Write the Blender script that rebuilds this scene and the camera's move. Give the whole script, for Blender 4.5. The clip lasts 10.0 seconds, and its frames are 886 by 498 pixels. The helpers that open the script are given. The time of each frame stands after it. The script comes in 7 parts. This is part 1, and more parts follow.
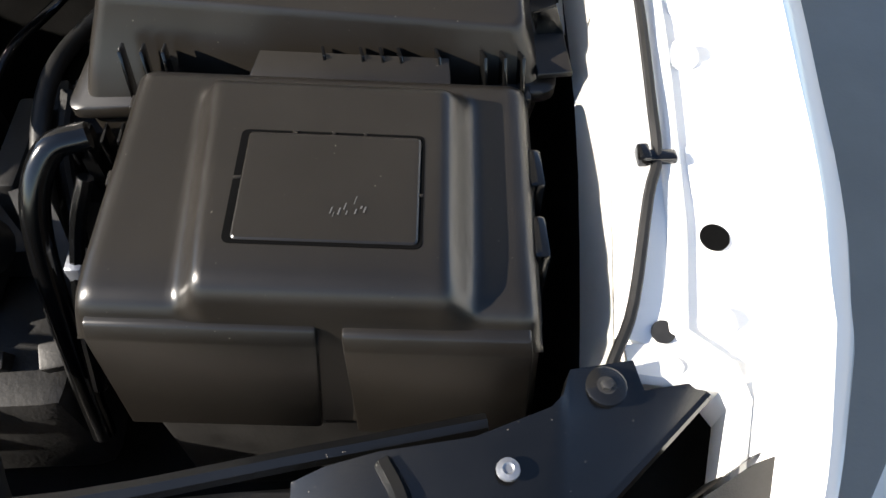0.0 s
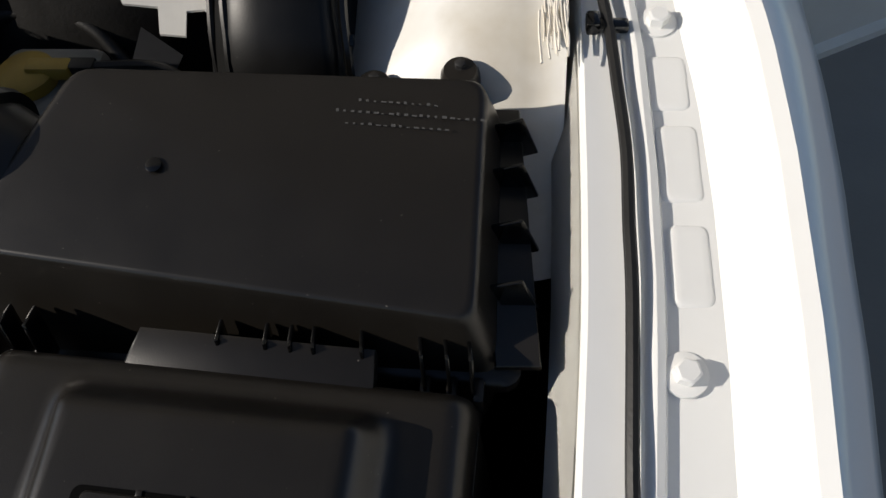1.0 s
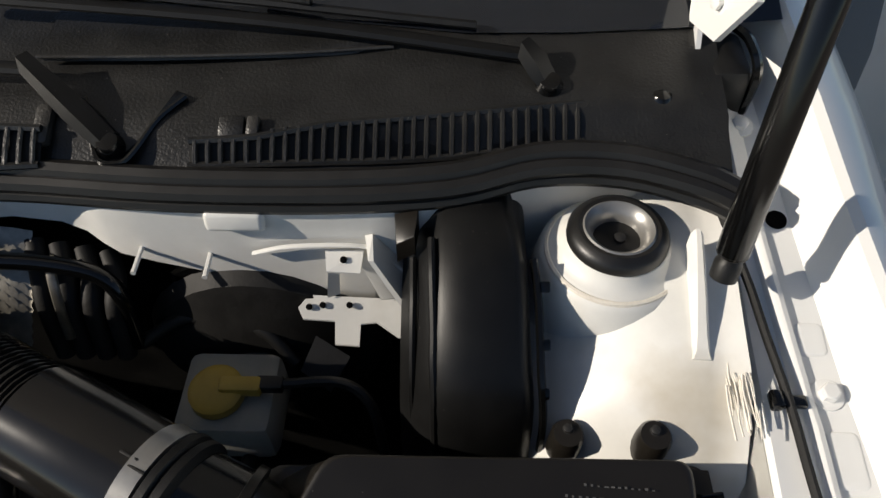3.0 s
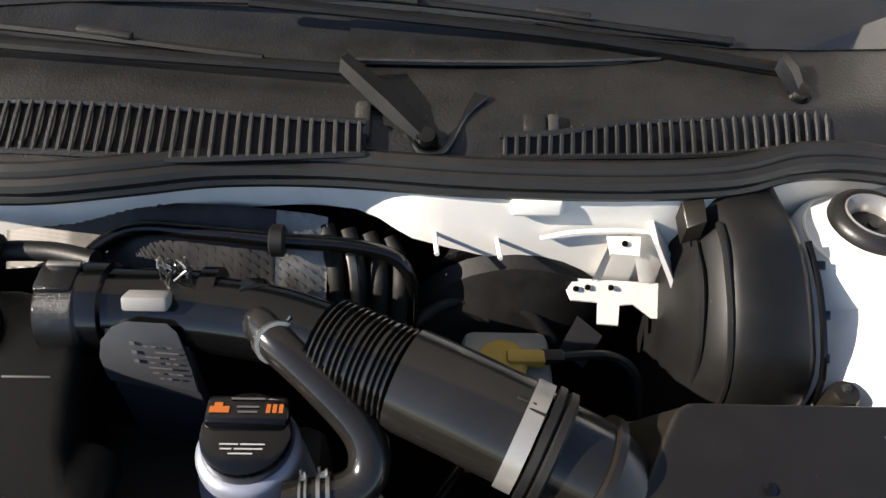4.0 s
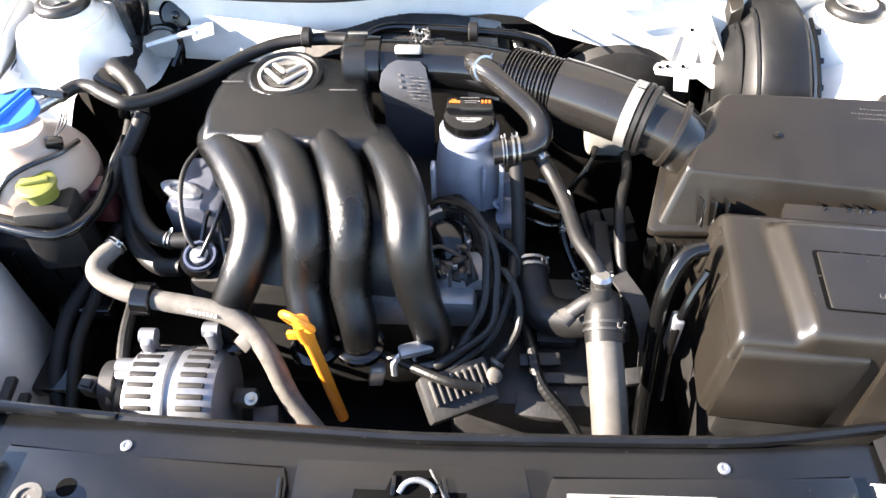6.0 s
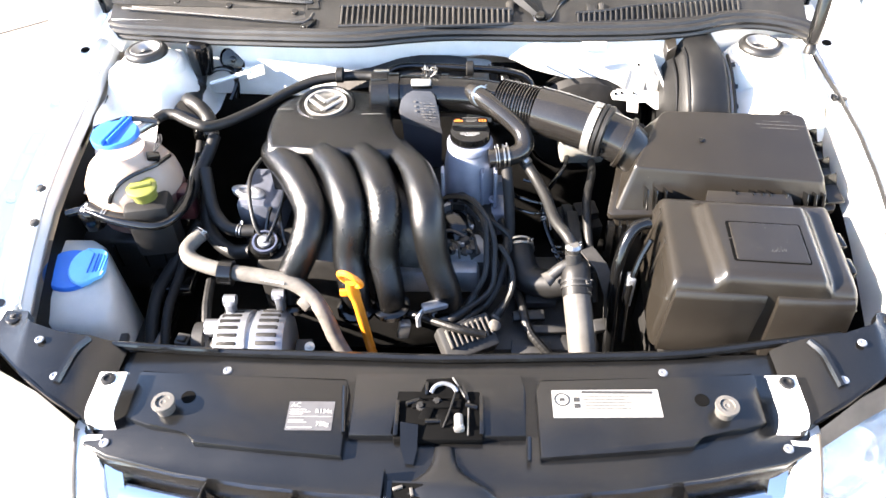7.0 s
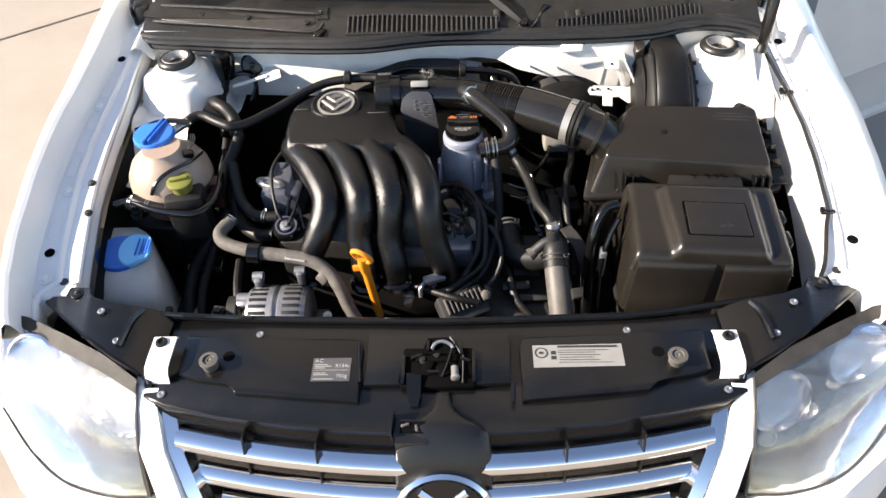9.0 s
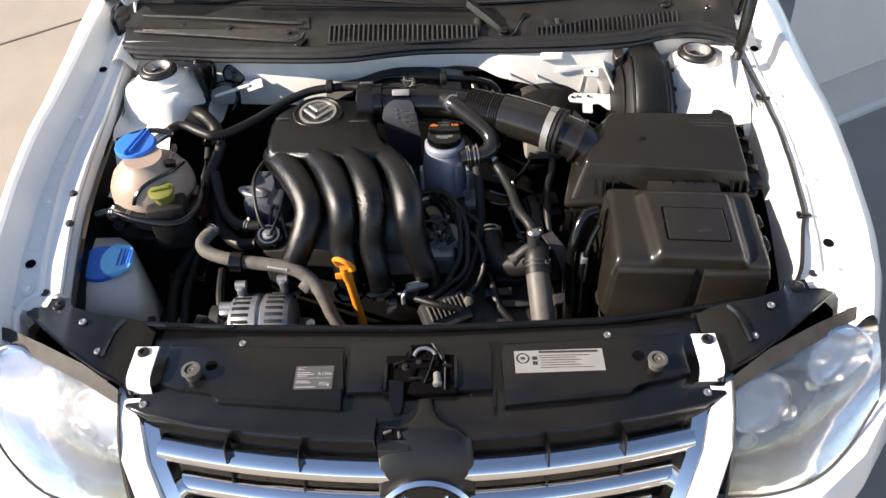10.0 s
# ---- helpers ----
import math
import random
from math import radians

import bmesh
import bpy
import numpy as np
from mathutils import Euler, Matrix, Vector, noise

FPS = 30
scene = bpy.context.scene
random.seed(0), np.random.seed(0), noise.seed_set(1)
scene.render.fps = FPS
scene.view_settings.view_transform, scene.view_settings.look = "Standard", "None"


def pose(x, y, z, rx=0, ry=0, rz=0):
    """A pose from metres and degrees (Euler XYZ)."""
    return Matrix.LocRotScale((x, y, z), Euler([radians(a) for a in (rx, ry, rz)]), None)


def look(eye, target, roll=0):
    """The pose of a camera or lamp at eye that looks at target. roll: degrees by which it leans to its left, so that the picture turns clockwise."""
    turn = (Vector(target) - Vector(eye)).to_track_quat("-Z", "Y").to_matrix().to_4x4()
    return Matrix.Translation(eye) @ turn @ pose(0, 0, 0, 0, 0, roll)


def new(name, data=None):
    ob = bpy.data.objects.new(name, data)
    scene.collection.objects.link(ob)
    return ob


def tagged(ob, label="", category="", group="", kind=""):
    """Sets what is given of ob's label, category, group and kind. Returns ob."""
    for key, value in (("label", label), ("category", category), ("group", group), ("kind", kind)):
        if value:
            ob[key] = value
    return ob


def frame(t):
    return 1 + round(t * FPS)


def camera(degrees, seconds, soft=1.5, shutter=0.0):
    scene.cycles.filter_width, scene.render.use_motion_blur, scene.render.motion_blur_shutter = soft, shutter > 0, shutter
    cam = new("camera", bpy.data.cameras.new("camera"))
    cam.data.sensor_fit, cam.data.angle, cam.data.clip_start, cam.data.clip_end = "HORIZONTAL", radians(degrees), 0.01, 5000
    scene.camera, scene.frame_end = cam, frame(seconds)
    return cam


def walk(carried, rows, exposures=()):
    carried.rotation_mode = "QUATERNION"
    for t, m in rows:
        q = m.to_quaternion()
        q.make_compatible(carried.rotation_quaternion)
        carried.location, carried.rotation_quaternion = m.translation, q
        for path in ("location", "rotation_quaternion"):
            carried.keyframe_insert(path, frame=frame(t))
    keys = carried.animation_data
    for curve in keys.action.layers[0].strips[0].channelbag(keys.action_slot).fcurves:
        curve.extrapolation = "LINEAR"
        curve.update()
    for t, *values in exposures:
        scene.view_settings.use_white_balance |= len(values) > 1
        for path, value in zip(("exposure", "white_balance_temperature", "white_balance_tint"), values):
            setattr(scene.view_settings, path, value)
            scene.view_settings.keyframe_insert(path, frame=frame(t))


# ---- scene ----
cam = camera(62.0, 10.0)
PATH = [
    (0, (0.4905, -0.0216, 1.1769), (0.5871, 1.1130, -0.4605), 2.31),
    (0.5, (0.5490, 0.1107, 1.1877), (0.5059, 1.1606, -0.4983), -1.63),
    (1, (0.5794, 0.1961, 1.1868), (0.4470, 1.2908, -0.4668), -4.51),
    (1.5, (0.6087, 0.2751, 1.1983), (0.3531, 1.4198, -0.3973), -8.72),
    (2, (0.5900, 0.3308, 1.2283), (0.3557, 1.5403, -0.3252), -6.52),
    (2.2, (0.5778, 0.3437, 1.2487), (0.3264, 1.5678, -0.2949), -7.52),
    (3.3, (0.343, 0.286, 1.357), (0.375, 1.553, -0.191), 1.7),
    (3.5, (0.286, 0.268, 1.357), (0.347, 1.565, -0.164), 2.5),
    (4, (0.154, 0.232, 1.364), (0.227, 1.563, -0.127), 3.6),
    (4.5, (0.068, 0.163, 1.383), (0.074, 1.486, -0.117), 0.3),
    (5, (0.056, 0.034, 1.37), (0.035, 1.329, -0.153), -1.2),
    (5.5, (0.056, -0.121, 1.393), (-0.028, 1.226, -0.083), -1.7),
    (5.7, (0.06, -0.178, 1.411), (-0.055, 1.152, -0.078), -2.4),
    (6.8, (0.036, -0.465, 1.557), (-0.038, 0.968, 0.164), -1.4),
    (7, (0.032, -0.511, 1.585), (-0.035, 0.918, 0.187), -1.9),
    (7.5, (0.029, -0.585, 1.652), (-0.043, 0.82, 0.23), -2.9),
    (8, (0.042, -0.616, 1.692), (-0.03, 0.787, 0.268), -2.9),
    (8.5, (0.045, -0.632, 1.701), (-0.023, 0.759, 0.266), -3.2),
    (9, (0.048, -0.643, 1.704), (-0.029, 0.756, 0.277), -3.2),
    (9.5, (0.051, -0.647, 1.708), (-0.004, 0.766, 0.294), -2.8),
    (10, (0.059, -0.648, 1.709), (0.014, 0.765, 0.294), -2.8),
]
walk(cam, [(t, look(eye, target, roll)) for t, eye, target, roll in PATH], exposures=[(0.0, 1.6, 6700, 11), (0.25, 1.15, 6700, 11), (0.5, 0.6, 6700, 11), (1.0, -0.15, 6700, 11), (1.5, -0.35, 6800, 11), (2.2, -0.4, 6800, 11), (3.3, 0.2, 6900, 11), (3.5, 0.45, 6900, 11), (4.0, 1.2, 7000, 13), (4.5, 1.8, 7000, 13), (5.0, 2.25, 7000, 14), (5.5, 2.8, 7000, 15), (7.0, 3.35, 7000, 15), (7.5, 2.85, 7100, 15), (8.0, 2.3, 7100, 15), (8.5, 1.9, 7200, 15), (9.5, 1.6, 7200, 15), (10.0, 1.45, 7200, 15)])

# ---- light ----
world = bpy.data.worlds.new("sky")
scene.world = world
world.use_nodes = True
wn = world.node_tree
sky = wn.nodes.new("ShaderNodeTexSky")
sky.sky_type, sky.sun_disc = "NISHITA", False
sky.sun_elevation, sky.sun_rotation = radians(27.5), radians(258)
sky.altitude, sky.dust_density = 2200.0, 0.6
wn.links.new(sky.outputs[0], wn.nodes["Background"].inputs[0])
wn.nodes["Background"].inputs[1].default_value = 0.10
sun_data = bpy.data.lights.new("sun", "SUN")
sun_data.energy, sun_data.angle, sun_data.color = 5.0, radians(0.5), (1.0, 0.94, 0.85)
sun = new("sun", sun_data)
sun.matrix_world = look((-3.4, -0.70, 2.76), (0.0, 0.0, 0.95))


# ---- materials ----
def material(name, colour, rough=0.5, metal=0.0, spread=0.25, scale=30.0, grain=0.0, grain_scale=900.0, coat=0.0, dirt=None, dirt_at=0.6, transmission=0.0, sub=0.0, spec=0.5, specks=0.0):
    m = bpy.data.materials.new(name)
    m.use_nodes = True
    nt = m.node_tree
    n, l = nt.nodes, nt.links
    b = n["Principled BSDF"]
    b.inputs["Metallic"].default_value = metal
    b.inputs["Coat Weight"].default_value = coat
    b.inputs["Coat Roughness"].default_value = 0.08
    b.inputs["Transmission Weight"].default_value = transmission
    b.inputs["Specular IOR Level"].default_value = spec
    if sub:
        b.inputs["Subsurface Weight"].default_value = sub
        b.inputs["Subsurface Radius"].default_value = (0.02, 0.015, 0.01)
        b.inputs["Subsurface Scale"].default_value = 0.5
    co = n.new("ShaderNodeTexCoord")
    big = n.new("ShaderNodeTexNoise")
    big.inputs["Scale"].default_value, big.inputs["Detail"].default_value, big.inputs["Roughness"].default_value = scale, 6.0, 0.65
    l.new(co.outputs["Object"], big.inputs["Vector"])
    ramp = n.new("ShaderNodeValToRGB")
    ramp.color_ramp.elements[0].position, ramp.color_ramp.elements[1].position = 0.3, 0.7
    ramp.color_ramp.elements[0].color = (*[c * (1 - spread) for c in colour], 1)
    ramp.color_ramp.elements[1].color = (*[min(1, c * (1 + spread)) for c in colour], 1)
    l.new(big.outputs["Fac"], ramp.inputs["Fac"])
    last = ramp.outputs["Color"]
    if dirt:
        spot = n.new("ShaderNodeTexNoise")
        spot.inputs["Scale"].default_value, spot.inputs["Detail"].default_value = scale * 0.35, 8.0
        l.new(co.outputs["Object"], spot.inputs["Vector"])
        mask = n.new("ShaderNodeMapRange")
        mask.inputs["From Min"].default_value, mask.inputs["From Max"].default_value = dirt_at, dirt_at + 0.18
        l.new(spot.outputs["Fac"], mask.inputs["Value"])
        mix = n.new("ShaderNodeMix")
        mix.data_type = "RGBA"
        mix.inputs["B"].default_value = (*dirt, 1)
        l.new(mask.outputs["Result"], mix.inputs["Factor"])
        l.new(last, mix.inputs["A"])
        last = mix.outputs["Result"]
    if specks:
        dots = n.new("ShaderNodeTexNoise")
        dots.inputs["Scale"].default_value, dots.inputs["Detail"].default_value = 420.0, 1.0
        l.new(co.outputs["Object"], dots.inputs["Vector"])
        keep = n.new("ShaderNodeMapRange")
        keep.inputs["From Min"].default_value, keep.inputs["From Max"].default_value = 0.785, 0.84
        keep.inputs["To Max"].default_value = specks
        l.new(dots.outputs["Fac"], keep.inputs["Value"])
        dust = n.new("ShaderNodeMix")
        dust.data_type = "RGBA"
        dust.inputs["B"].default_value = (0.42, 0.38, 0.32, 1)
        l.new(keep.outputs["Result"], dust.inputs["Factor"])
        l.new(last, dust.inputs["A"])
        last = dust.outputs["Result"]
    l.new(last, b.inputs["Base Color"])
    rr = n.new("ShaderNodeMapRange")
    rr.inputs["To Min"].default_value, rr.inputs["To Max"].default_value = max(0.02, rough * 0.8), min(1, rough * 1.25)
    l.new(big.outputs["Fac"], rr.inputs["Value"])
    l.new(rr.outputs["Result"], b.inputs["Roughness"])
    if grain:
        fine = n.new("ShaderNodeTexNoise")
        fine.inputs["Scale"].default_value, fine.inputs["Detail"].default_value = grain_scale, 2.0
        l.new(co.outputs["Object"], fine.inputs["Vector"])
        bump = n.new("ShaderNodeBump")
        bump.inputs["Strength"].default_value, bump.inputs["Distance"].default_value = grain, 0.0006
        l.new(fine.outputs["Fac"], bump.inputs["Height"])
        l.new(bump.outputs["Normal"], b.inputs["Normal"])
    return m


PAINT = material("white car paint", (0.78, 0.78, 0.76), 0.3, spread=0.03, scale=9, coat=0.7)
INNER = material("white bay paint", (0.72, 0.71, 0.67), 0.42, spread=0.06, scale=22, dirt=(0.5, 0.45, 0.36), dirt_at=0.6)
SEALER = material("brushed white sealer", (0.74, 0.69, 0.6), 0.55, spread=0.12, scale=60, grain=0.5, grain_scale=300)
COVER = material("grained black plastic", (0.0034, 0.0034, 0.0034), 0.25, spread=0.1, scale=4, grain=1.0, grain_scale=700, spec=0.45)
PLASTIC = material("black moulded plastic", (0.0115, 0.0098, 0.0078), 0.30, spread=0.2, scale=12, grain=0.1, grain_scale=1400, dirt=(0.0088, 0.0076, 0.0062), dirt_at=0.6, spec=0.45, specks=0.35)
CARRIER = material("dressed black plastic", (0.0045, 0.0045, 0.0045), 0.24, spread=0.3, scale=14, grain=0.1, dirt=(0.007, 0.007, 0.0065), dirt_at=0.57, specks=0.4)
COWL = material("weathered black plastic", (0.012, 0.0118, 0.0112), 0.38, spread=0.35, scale=25, grain=0.8, grain_scale=420, specks=0.5)
PIPE = material("smooth black pipe plastic", (0.0115, 0.0105, 0.0095), 0.17, spread=0.2, scale=15, specks=0.3)
GLOSS = material("glossy black plastic", (0.003, 0.003, 0.003), 0.15, spread=0.2, scale=25)
RUBBER = material("black rubber", (0.0075, 0.0073, 0.007), 0.48, spread=0.35, scale=40, grain=0.25, grain_scale=500, spec=0.35, specks=0.2)
SEAL = material("rubber seal", (0.011, 0.0105, 0.010), 0.38, spread=0.25, scale=30, grain=0.15)
BRAID = material("dusty fabric hose", (0.085, 0.078, 0.068), 0.75, spread=0.4, scale=55, grain=0.6, grain_scale=900, dirt=(0.035, 0.032, 0.028), dirt_at=0.6)
GREYHOSE = material("grey sleeve", (0.075, 0.070, 0.063), 0.55, spread=0.25, scale=35, grain=0.4, dirt=(0.035, 0.032, 0.03), dirt_at=0.55)
DARK = material("grimy dark metal", (0.016, 0.0155, 0.015), 0.55, spread=0.5, scale=32, grain=0.5, grain_scale=250)
ALU = material("cast aluminium", (0.26, 0.27, 0.29), 0.42, metal=0.75, spread=0.2, scale=28, grain=0.5, grain_scale=500, dirt=(0.2, 0.2, 0.2), dirt_at=0.58)
STEEL = material("worn spring steel", (0.40, 0.39, 0.37), 0.34, metal=1.0, spread=0.3, scale=90)
ZINC = material("dull zinc bolt", (0.5, 0.48, 0.42), 0.45, metal=0.8, spread=0.25, scale=80)
CHROME = material("chrome", (0.75, 0.76, 0.78), 0.07, metal=1.0, spread=0.04, scale=15)
SILVER = material("silver lacquer", (0.34, 0.33, 0.31), 0.32, metal=0.6, spread=0.08, scale=60)
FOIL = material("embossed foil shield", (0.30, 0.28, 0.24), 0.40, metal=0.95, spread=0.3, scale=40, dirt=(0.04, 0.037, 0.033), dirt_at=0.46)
TANK = material("milky tank plastic", (0.31, 0.24, 0.19), 0.38, spread=0.06, scale=14, sub=0.35)
CLOUDED = material("grimy clouded plastic", (0.42, 0.415, 0.39), 0.42, spread=0.12, scale=16, sub=0.2, dirt=(0.13, 0.125, 0.11), dirt_at=0.55)
MILK = material("clouded white plastic", (0.21, 0.205, 0.185), 0.42, spread=0.15, scale=16, sub=0.25, dirt=(0.07, 0.066, 0.055), dirt_at=0.54)
BLUE = material("blue cap plastic", (0.02, 0.15, 0.55), 0.35, spread=0.08, scale=20)
LIGHTBLUE = material("light blue cap plastic", (0.17, 0.52, 0.82), 0.35, spread=0.06, scale=20)
YELLOW = material("yellow cap plastic", (0.34, 0.22, 0.03), 0.5, spread=0.15, scale=40)
LIME = material("yellow green cap", (0.15, 0.155, 0.03), 0.4, spread=0.12, scale=40)
ORANGE = material("orange handle plastic", (0.62, 0.20, 0.012), 0.4, spread=0.08, scale=40)
COOLANT = material("tank plastic over coolant", (0.13, 0.075, 0.065), 0.38, spread=0.1, scale=14, sub=0.2)
PINK = material("coolant red", (0.14, 0.03, 0.03), 0.4, spread=0.2, scale=20)
LABEL = material("label white", (0.22, 0.22, 0.21), 0.4, spread=0.06, scale=50)
GREYLABEL = material("label silver", (0.062, 0.062, 0.066), 0.45, spread=0.08, scale=50)
INK = material("printed ink", (0.02, 0.02, 0.02), 0.6, spread=0.1)
PRINT = material("pale print", (0.32, 0.32, 0.31), 0.6, spread=0.1)
DIMPRINT = material("dull print", (0.07, 0.068, 0.065), 0.6, spread=0.1)
ORANGEINK = material("orange print", (0.36, 0.085, 0.008), 0.5, spread=0.1)
GLASS = material("clear lens", (0.95, 0.93, 0.88), 0.07, spread=0.02, scale=40, transmission=0.995, spec=0.22)
TINT = material("windscreen glass", (0.012, 0.014, 0.018), 0.05, spread=0.1, coat=0.6)
BOWL = material("lamp reflector", (0.8, 0.8, 0.82), 0.12, metal=1.0, spread=0.03)
BEZEL = material("lamp bezel grey", (0.05, 0.045, 0.04), 0.38, metal=0.0, spread=0.25, scale=14)
CONCRETE = material("beige concrete", (0.27, 0.235, 0.195), 0.85, spread=0.12, scale=2.2, grain=0.6, grain_scale=90, dirt=(0.22, 0.19, 0.16), dirt_at=0.55)
JOINT = material("dark joint filler", (0.1, 0.09, 0.08), 0.9, spread=0.2, scale=8)
# darker copy of the foil; shade on the shield put into the colour
SHADEFOIL = material("foil darkened for shade", (0.045, 0.042, 0.039), 0.4, metal=0.6, spread=0.3, scale=30)
HOUSING = material("smooth dull black moulding", (0.0045, 0.0045, 0.0047), 0.33, spread=0.25, scale=18, grain=0.05, grain_scale=900)
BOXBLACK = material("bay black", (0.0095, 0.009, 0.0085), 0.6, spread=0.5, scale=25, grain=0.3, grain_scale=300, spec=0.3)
MATTED = material("dull bonnet underside paint", (0.70, 0.62, 0.53), 0.6, spread=0.12, scale=8, dirt=(0.45, 0.38, 0.3), dirt_at=0.6)
BOXSHELL = material("matt black moulding", (0.006, 0.006, 0.006), 0.42, spread=0.3, scale=20, grain=0.1, spec=0.28, specks=0.3)
# near black: shade inside holes, gaps and the latch recess, as colour
VOID = material("deep gap", (0.002, 0.002, 0.002), 0.9, spread=0.2, spec=0.05)
# paler copy of the cowl plastic, with the sun on it in the colour
SUNCOWL = material("cowl plastic lightened for sun", (0.034, 0.032, 0.029), 0.34, spread=0.3, scale=60, grain=1.0, grain_scale=450, specks=0.6)


# ---- building helpers ----
def thing(name, label, category, group="", kind=""):
    return tagged(new(name), label, category, group, kind)


def part(name, bm, mat, parent=None, label="", sharp=38.0, face=None):
    """One mesh object. face: the side that an open sheet turns outward."""
    bmesh.ops.recalc_face_normals(bm, faces=bm.faces)
    if face and sum(f.normal.dot(Vector(face)) * f.calc_area() for f in bm.faces) < 0:
        bmesh.ops.reverse_faces(bm, faces=bm.faces)
    if not face and all(e.is_manifold for e in bm.edges) and bm.calc_volume(signed=True) < 0:
        bmesh.ops.reverse_faces(bm, faces=bm.faces)
    for f in bm.faces:
        f.smooth = True
    for e in bm.edges:
        if len(e.link_faces) == 2 and e.calc_face_angle(0) > radians(sharp):
            e.smooth = False
    me = bpy.data.meshes.new(name)
    bm.to_mesh(me)
    bm.free()
    me.materials.append(mat)
    ob = new(name, me)
    if parent:
        ob.parent = parent
    if label:
        tagged(ob, label)
    return ob


def B():
    return bmesh.new()


def spline(pts, step=5):
    """Catmull-Rom through the points."""
    p = [Vector(q) for q in pts]
    if len(p) < 3:
        return p
    p = [p[0] * 2 - p[1]] + p + [p[-1] * 2 - p[-2]]
    out = []
    for i in range(1, len(p) - 2):
        a, b, c, d = p[i - 1:i + 3]
        for k in range(step):
            t = k / step
            out.append(0.5 * (2 * b + (c - a) * t + (2 * a - 5 * b + 4 * c - d) * t * t + (3 * b - a - 3 * c + d) * t ** 3))
    return out + [p[-2]]


def bridge(bm, rings, caps=True, closed=True):
    vs = [[bm.verts.new(q) for q in r] for r in rings]
    n = len(vs[0])
    for a, b in zip(vs, vs[1:]):
        for i in range(n if closed else n - 1):
            j = (i + 1) % n
            bm.faces.new((a[i], a[j], b[j], b[i]))
    if caps and closed:
        bm.faces.new(vs[0][::-1])
        bm.faces.new(vs[-1])
    return bm


def tube(bm, pts, r, seg=10, step=5, flat=1.0, radii=None):
    """A round (or flattened) hose along a smooth line; radii overrides r by share of the way."""
    line = spline(pts, step)
    side = None
    rings = []
    n = len(line)
    for i, p in enumerate(line):
        d = (line[min(i + 1, n - 1)] - line[max(i - 1, 0)]).normalized()
        if side is None:
            side = d.orthogonal().normalized() if abs(d.z) > 0.9 else Vector((-d.y, d.x, 0)).normalized()
        side = (side - d * side.dot(d)).normalized()
        up = d.cross(side)
        rad = radii(i / max(1, n - 1)) if radii else r
        rings.append([p + side * math.cos(a) * rad + up * math.sin(a) * rad * flat for a in [2 * math.pi * k / seg for k in range(seg)]])
    return bridge(bm, rings)


def lathe(bm, origin, axis, profile, seg=24, caps=True):
    """profile: (height along axis, radius) from one end to the other."""
    axis = Vector(axis).normalized()
    s = axis.orthogonal().normalized()
    u = axis.cross(s)
    o = Vector(origin)
    return bridge(bm, [[o + axis * h + (s * math.cos(a) + u * math.sin(a)) * max(r, 1e-4) for a in [2 * math.pi * k / seg for k in range(seg)]] for h, r in profile], caps)


def rbox(bm, c, s, bev=0.003, turn=(0, 0, 0), seg=2):
    m = pose(*c, *turn)
    made = bmesh.ops.create_cube(bm, size=1.0)["verts"]
    bmesh.ops.scale(bm, vec=Vector(s), verts=made)
    edges = {e for v in made for e in v.link_edges}
    if bev:
        made = list({v for f in bmesh.ops.bevel(bm, geom=list(edges), offset=min(bev, min(s) * 0.45), segments=seg, affect="EDGES", profile=0.5)["faces"] for v in f.verts} | {v for v in made if v.is_valid})
    bmesh.ops.transform(bm, matrix=m, verts=made)
    return bm


def plate(bm, outline, thick, bev=0.0, base=None):
    """A flat plate with the outline (3D points, top side) and the thickness downward along z."""
    top = [bm.verts.new(p) for p in outline]
    bot = [bm.verts.new((p[0], p[1], p[2] - thick)) for p in outline]
    f = bm.faces.new(top)
    bm.faces.new(bot[::-1])
    n = len(top)
    for i in range(n):
        bm.faces.new((top[i], bot[i], bot[(i + 1) % n], top[(i + 1) % n]))
    if bev:
        bmesh.ops.bevel(bm, geom=list(f.edges), offset=bev, segments=2, affect="EDGES", profile=0.5)
    return bm


def grid(bm, rows, thick=0.0):
    """A sheet through rows of points, given thickness by a shifted back."""
    vs = [[bm.verts.new(p) for p in r] for r in rows]
    faces = []
    for a, b in zip(vs, vs[1:]):
        for i in range(len(a) - 1):
            faces.append(bm.faces.new((a[i], a[i + 1], b[i + 1], b[i])))
    if thick:
        bmesh.ops.solidify(bm, geom=faces, thickness=thick)
    return bm


def disc_on(bm, c, n, r, h, seg=20, bev=0.2):
    return lathe(bm, c, n, [(0, r), (h * (1 - bev), r), (h, r * 0.88)], seg)


def hexbolt(parent, c, n=(0, 0, 1), r=0.0065, h=0.006, mat=ZINC, name="bolt", label=""):
    bm = B()
    lathe(bm, c, n, [(0, r * 1.75), (h * 0.22, r * 1.7), (h * 0.3, r * 1.05)], 20)
    lathe(bm, Vector(c) + Vector(n).normalized() * h * 0.2, n, [(0, r), (h * 0.75, r), (h * 0.85, r * 0.8)], 6)
    return part(name, bm, mat, parent, label)


def push_pin(parent, c, r=0.006, mat=ALU):
    bm = B()
    lathe(bm, c, (0, 0, 1), [(0, r), (0.0015, r * 0.95), (0.0022, r * 0.5), (0.0012, r * 0.35)], 14)
    return part("push_pin", bm, mat, parent, "small grey push pin")


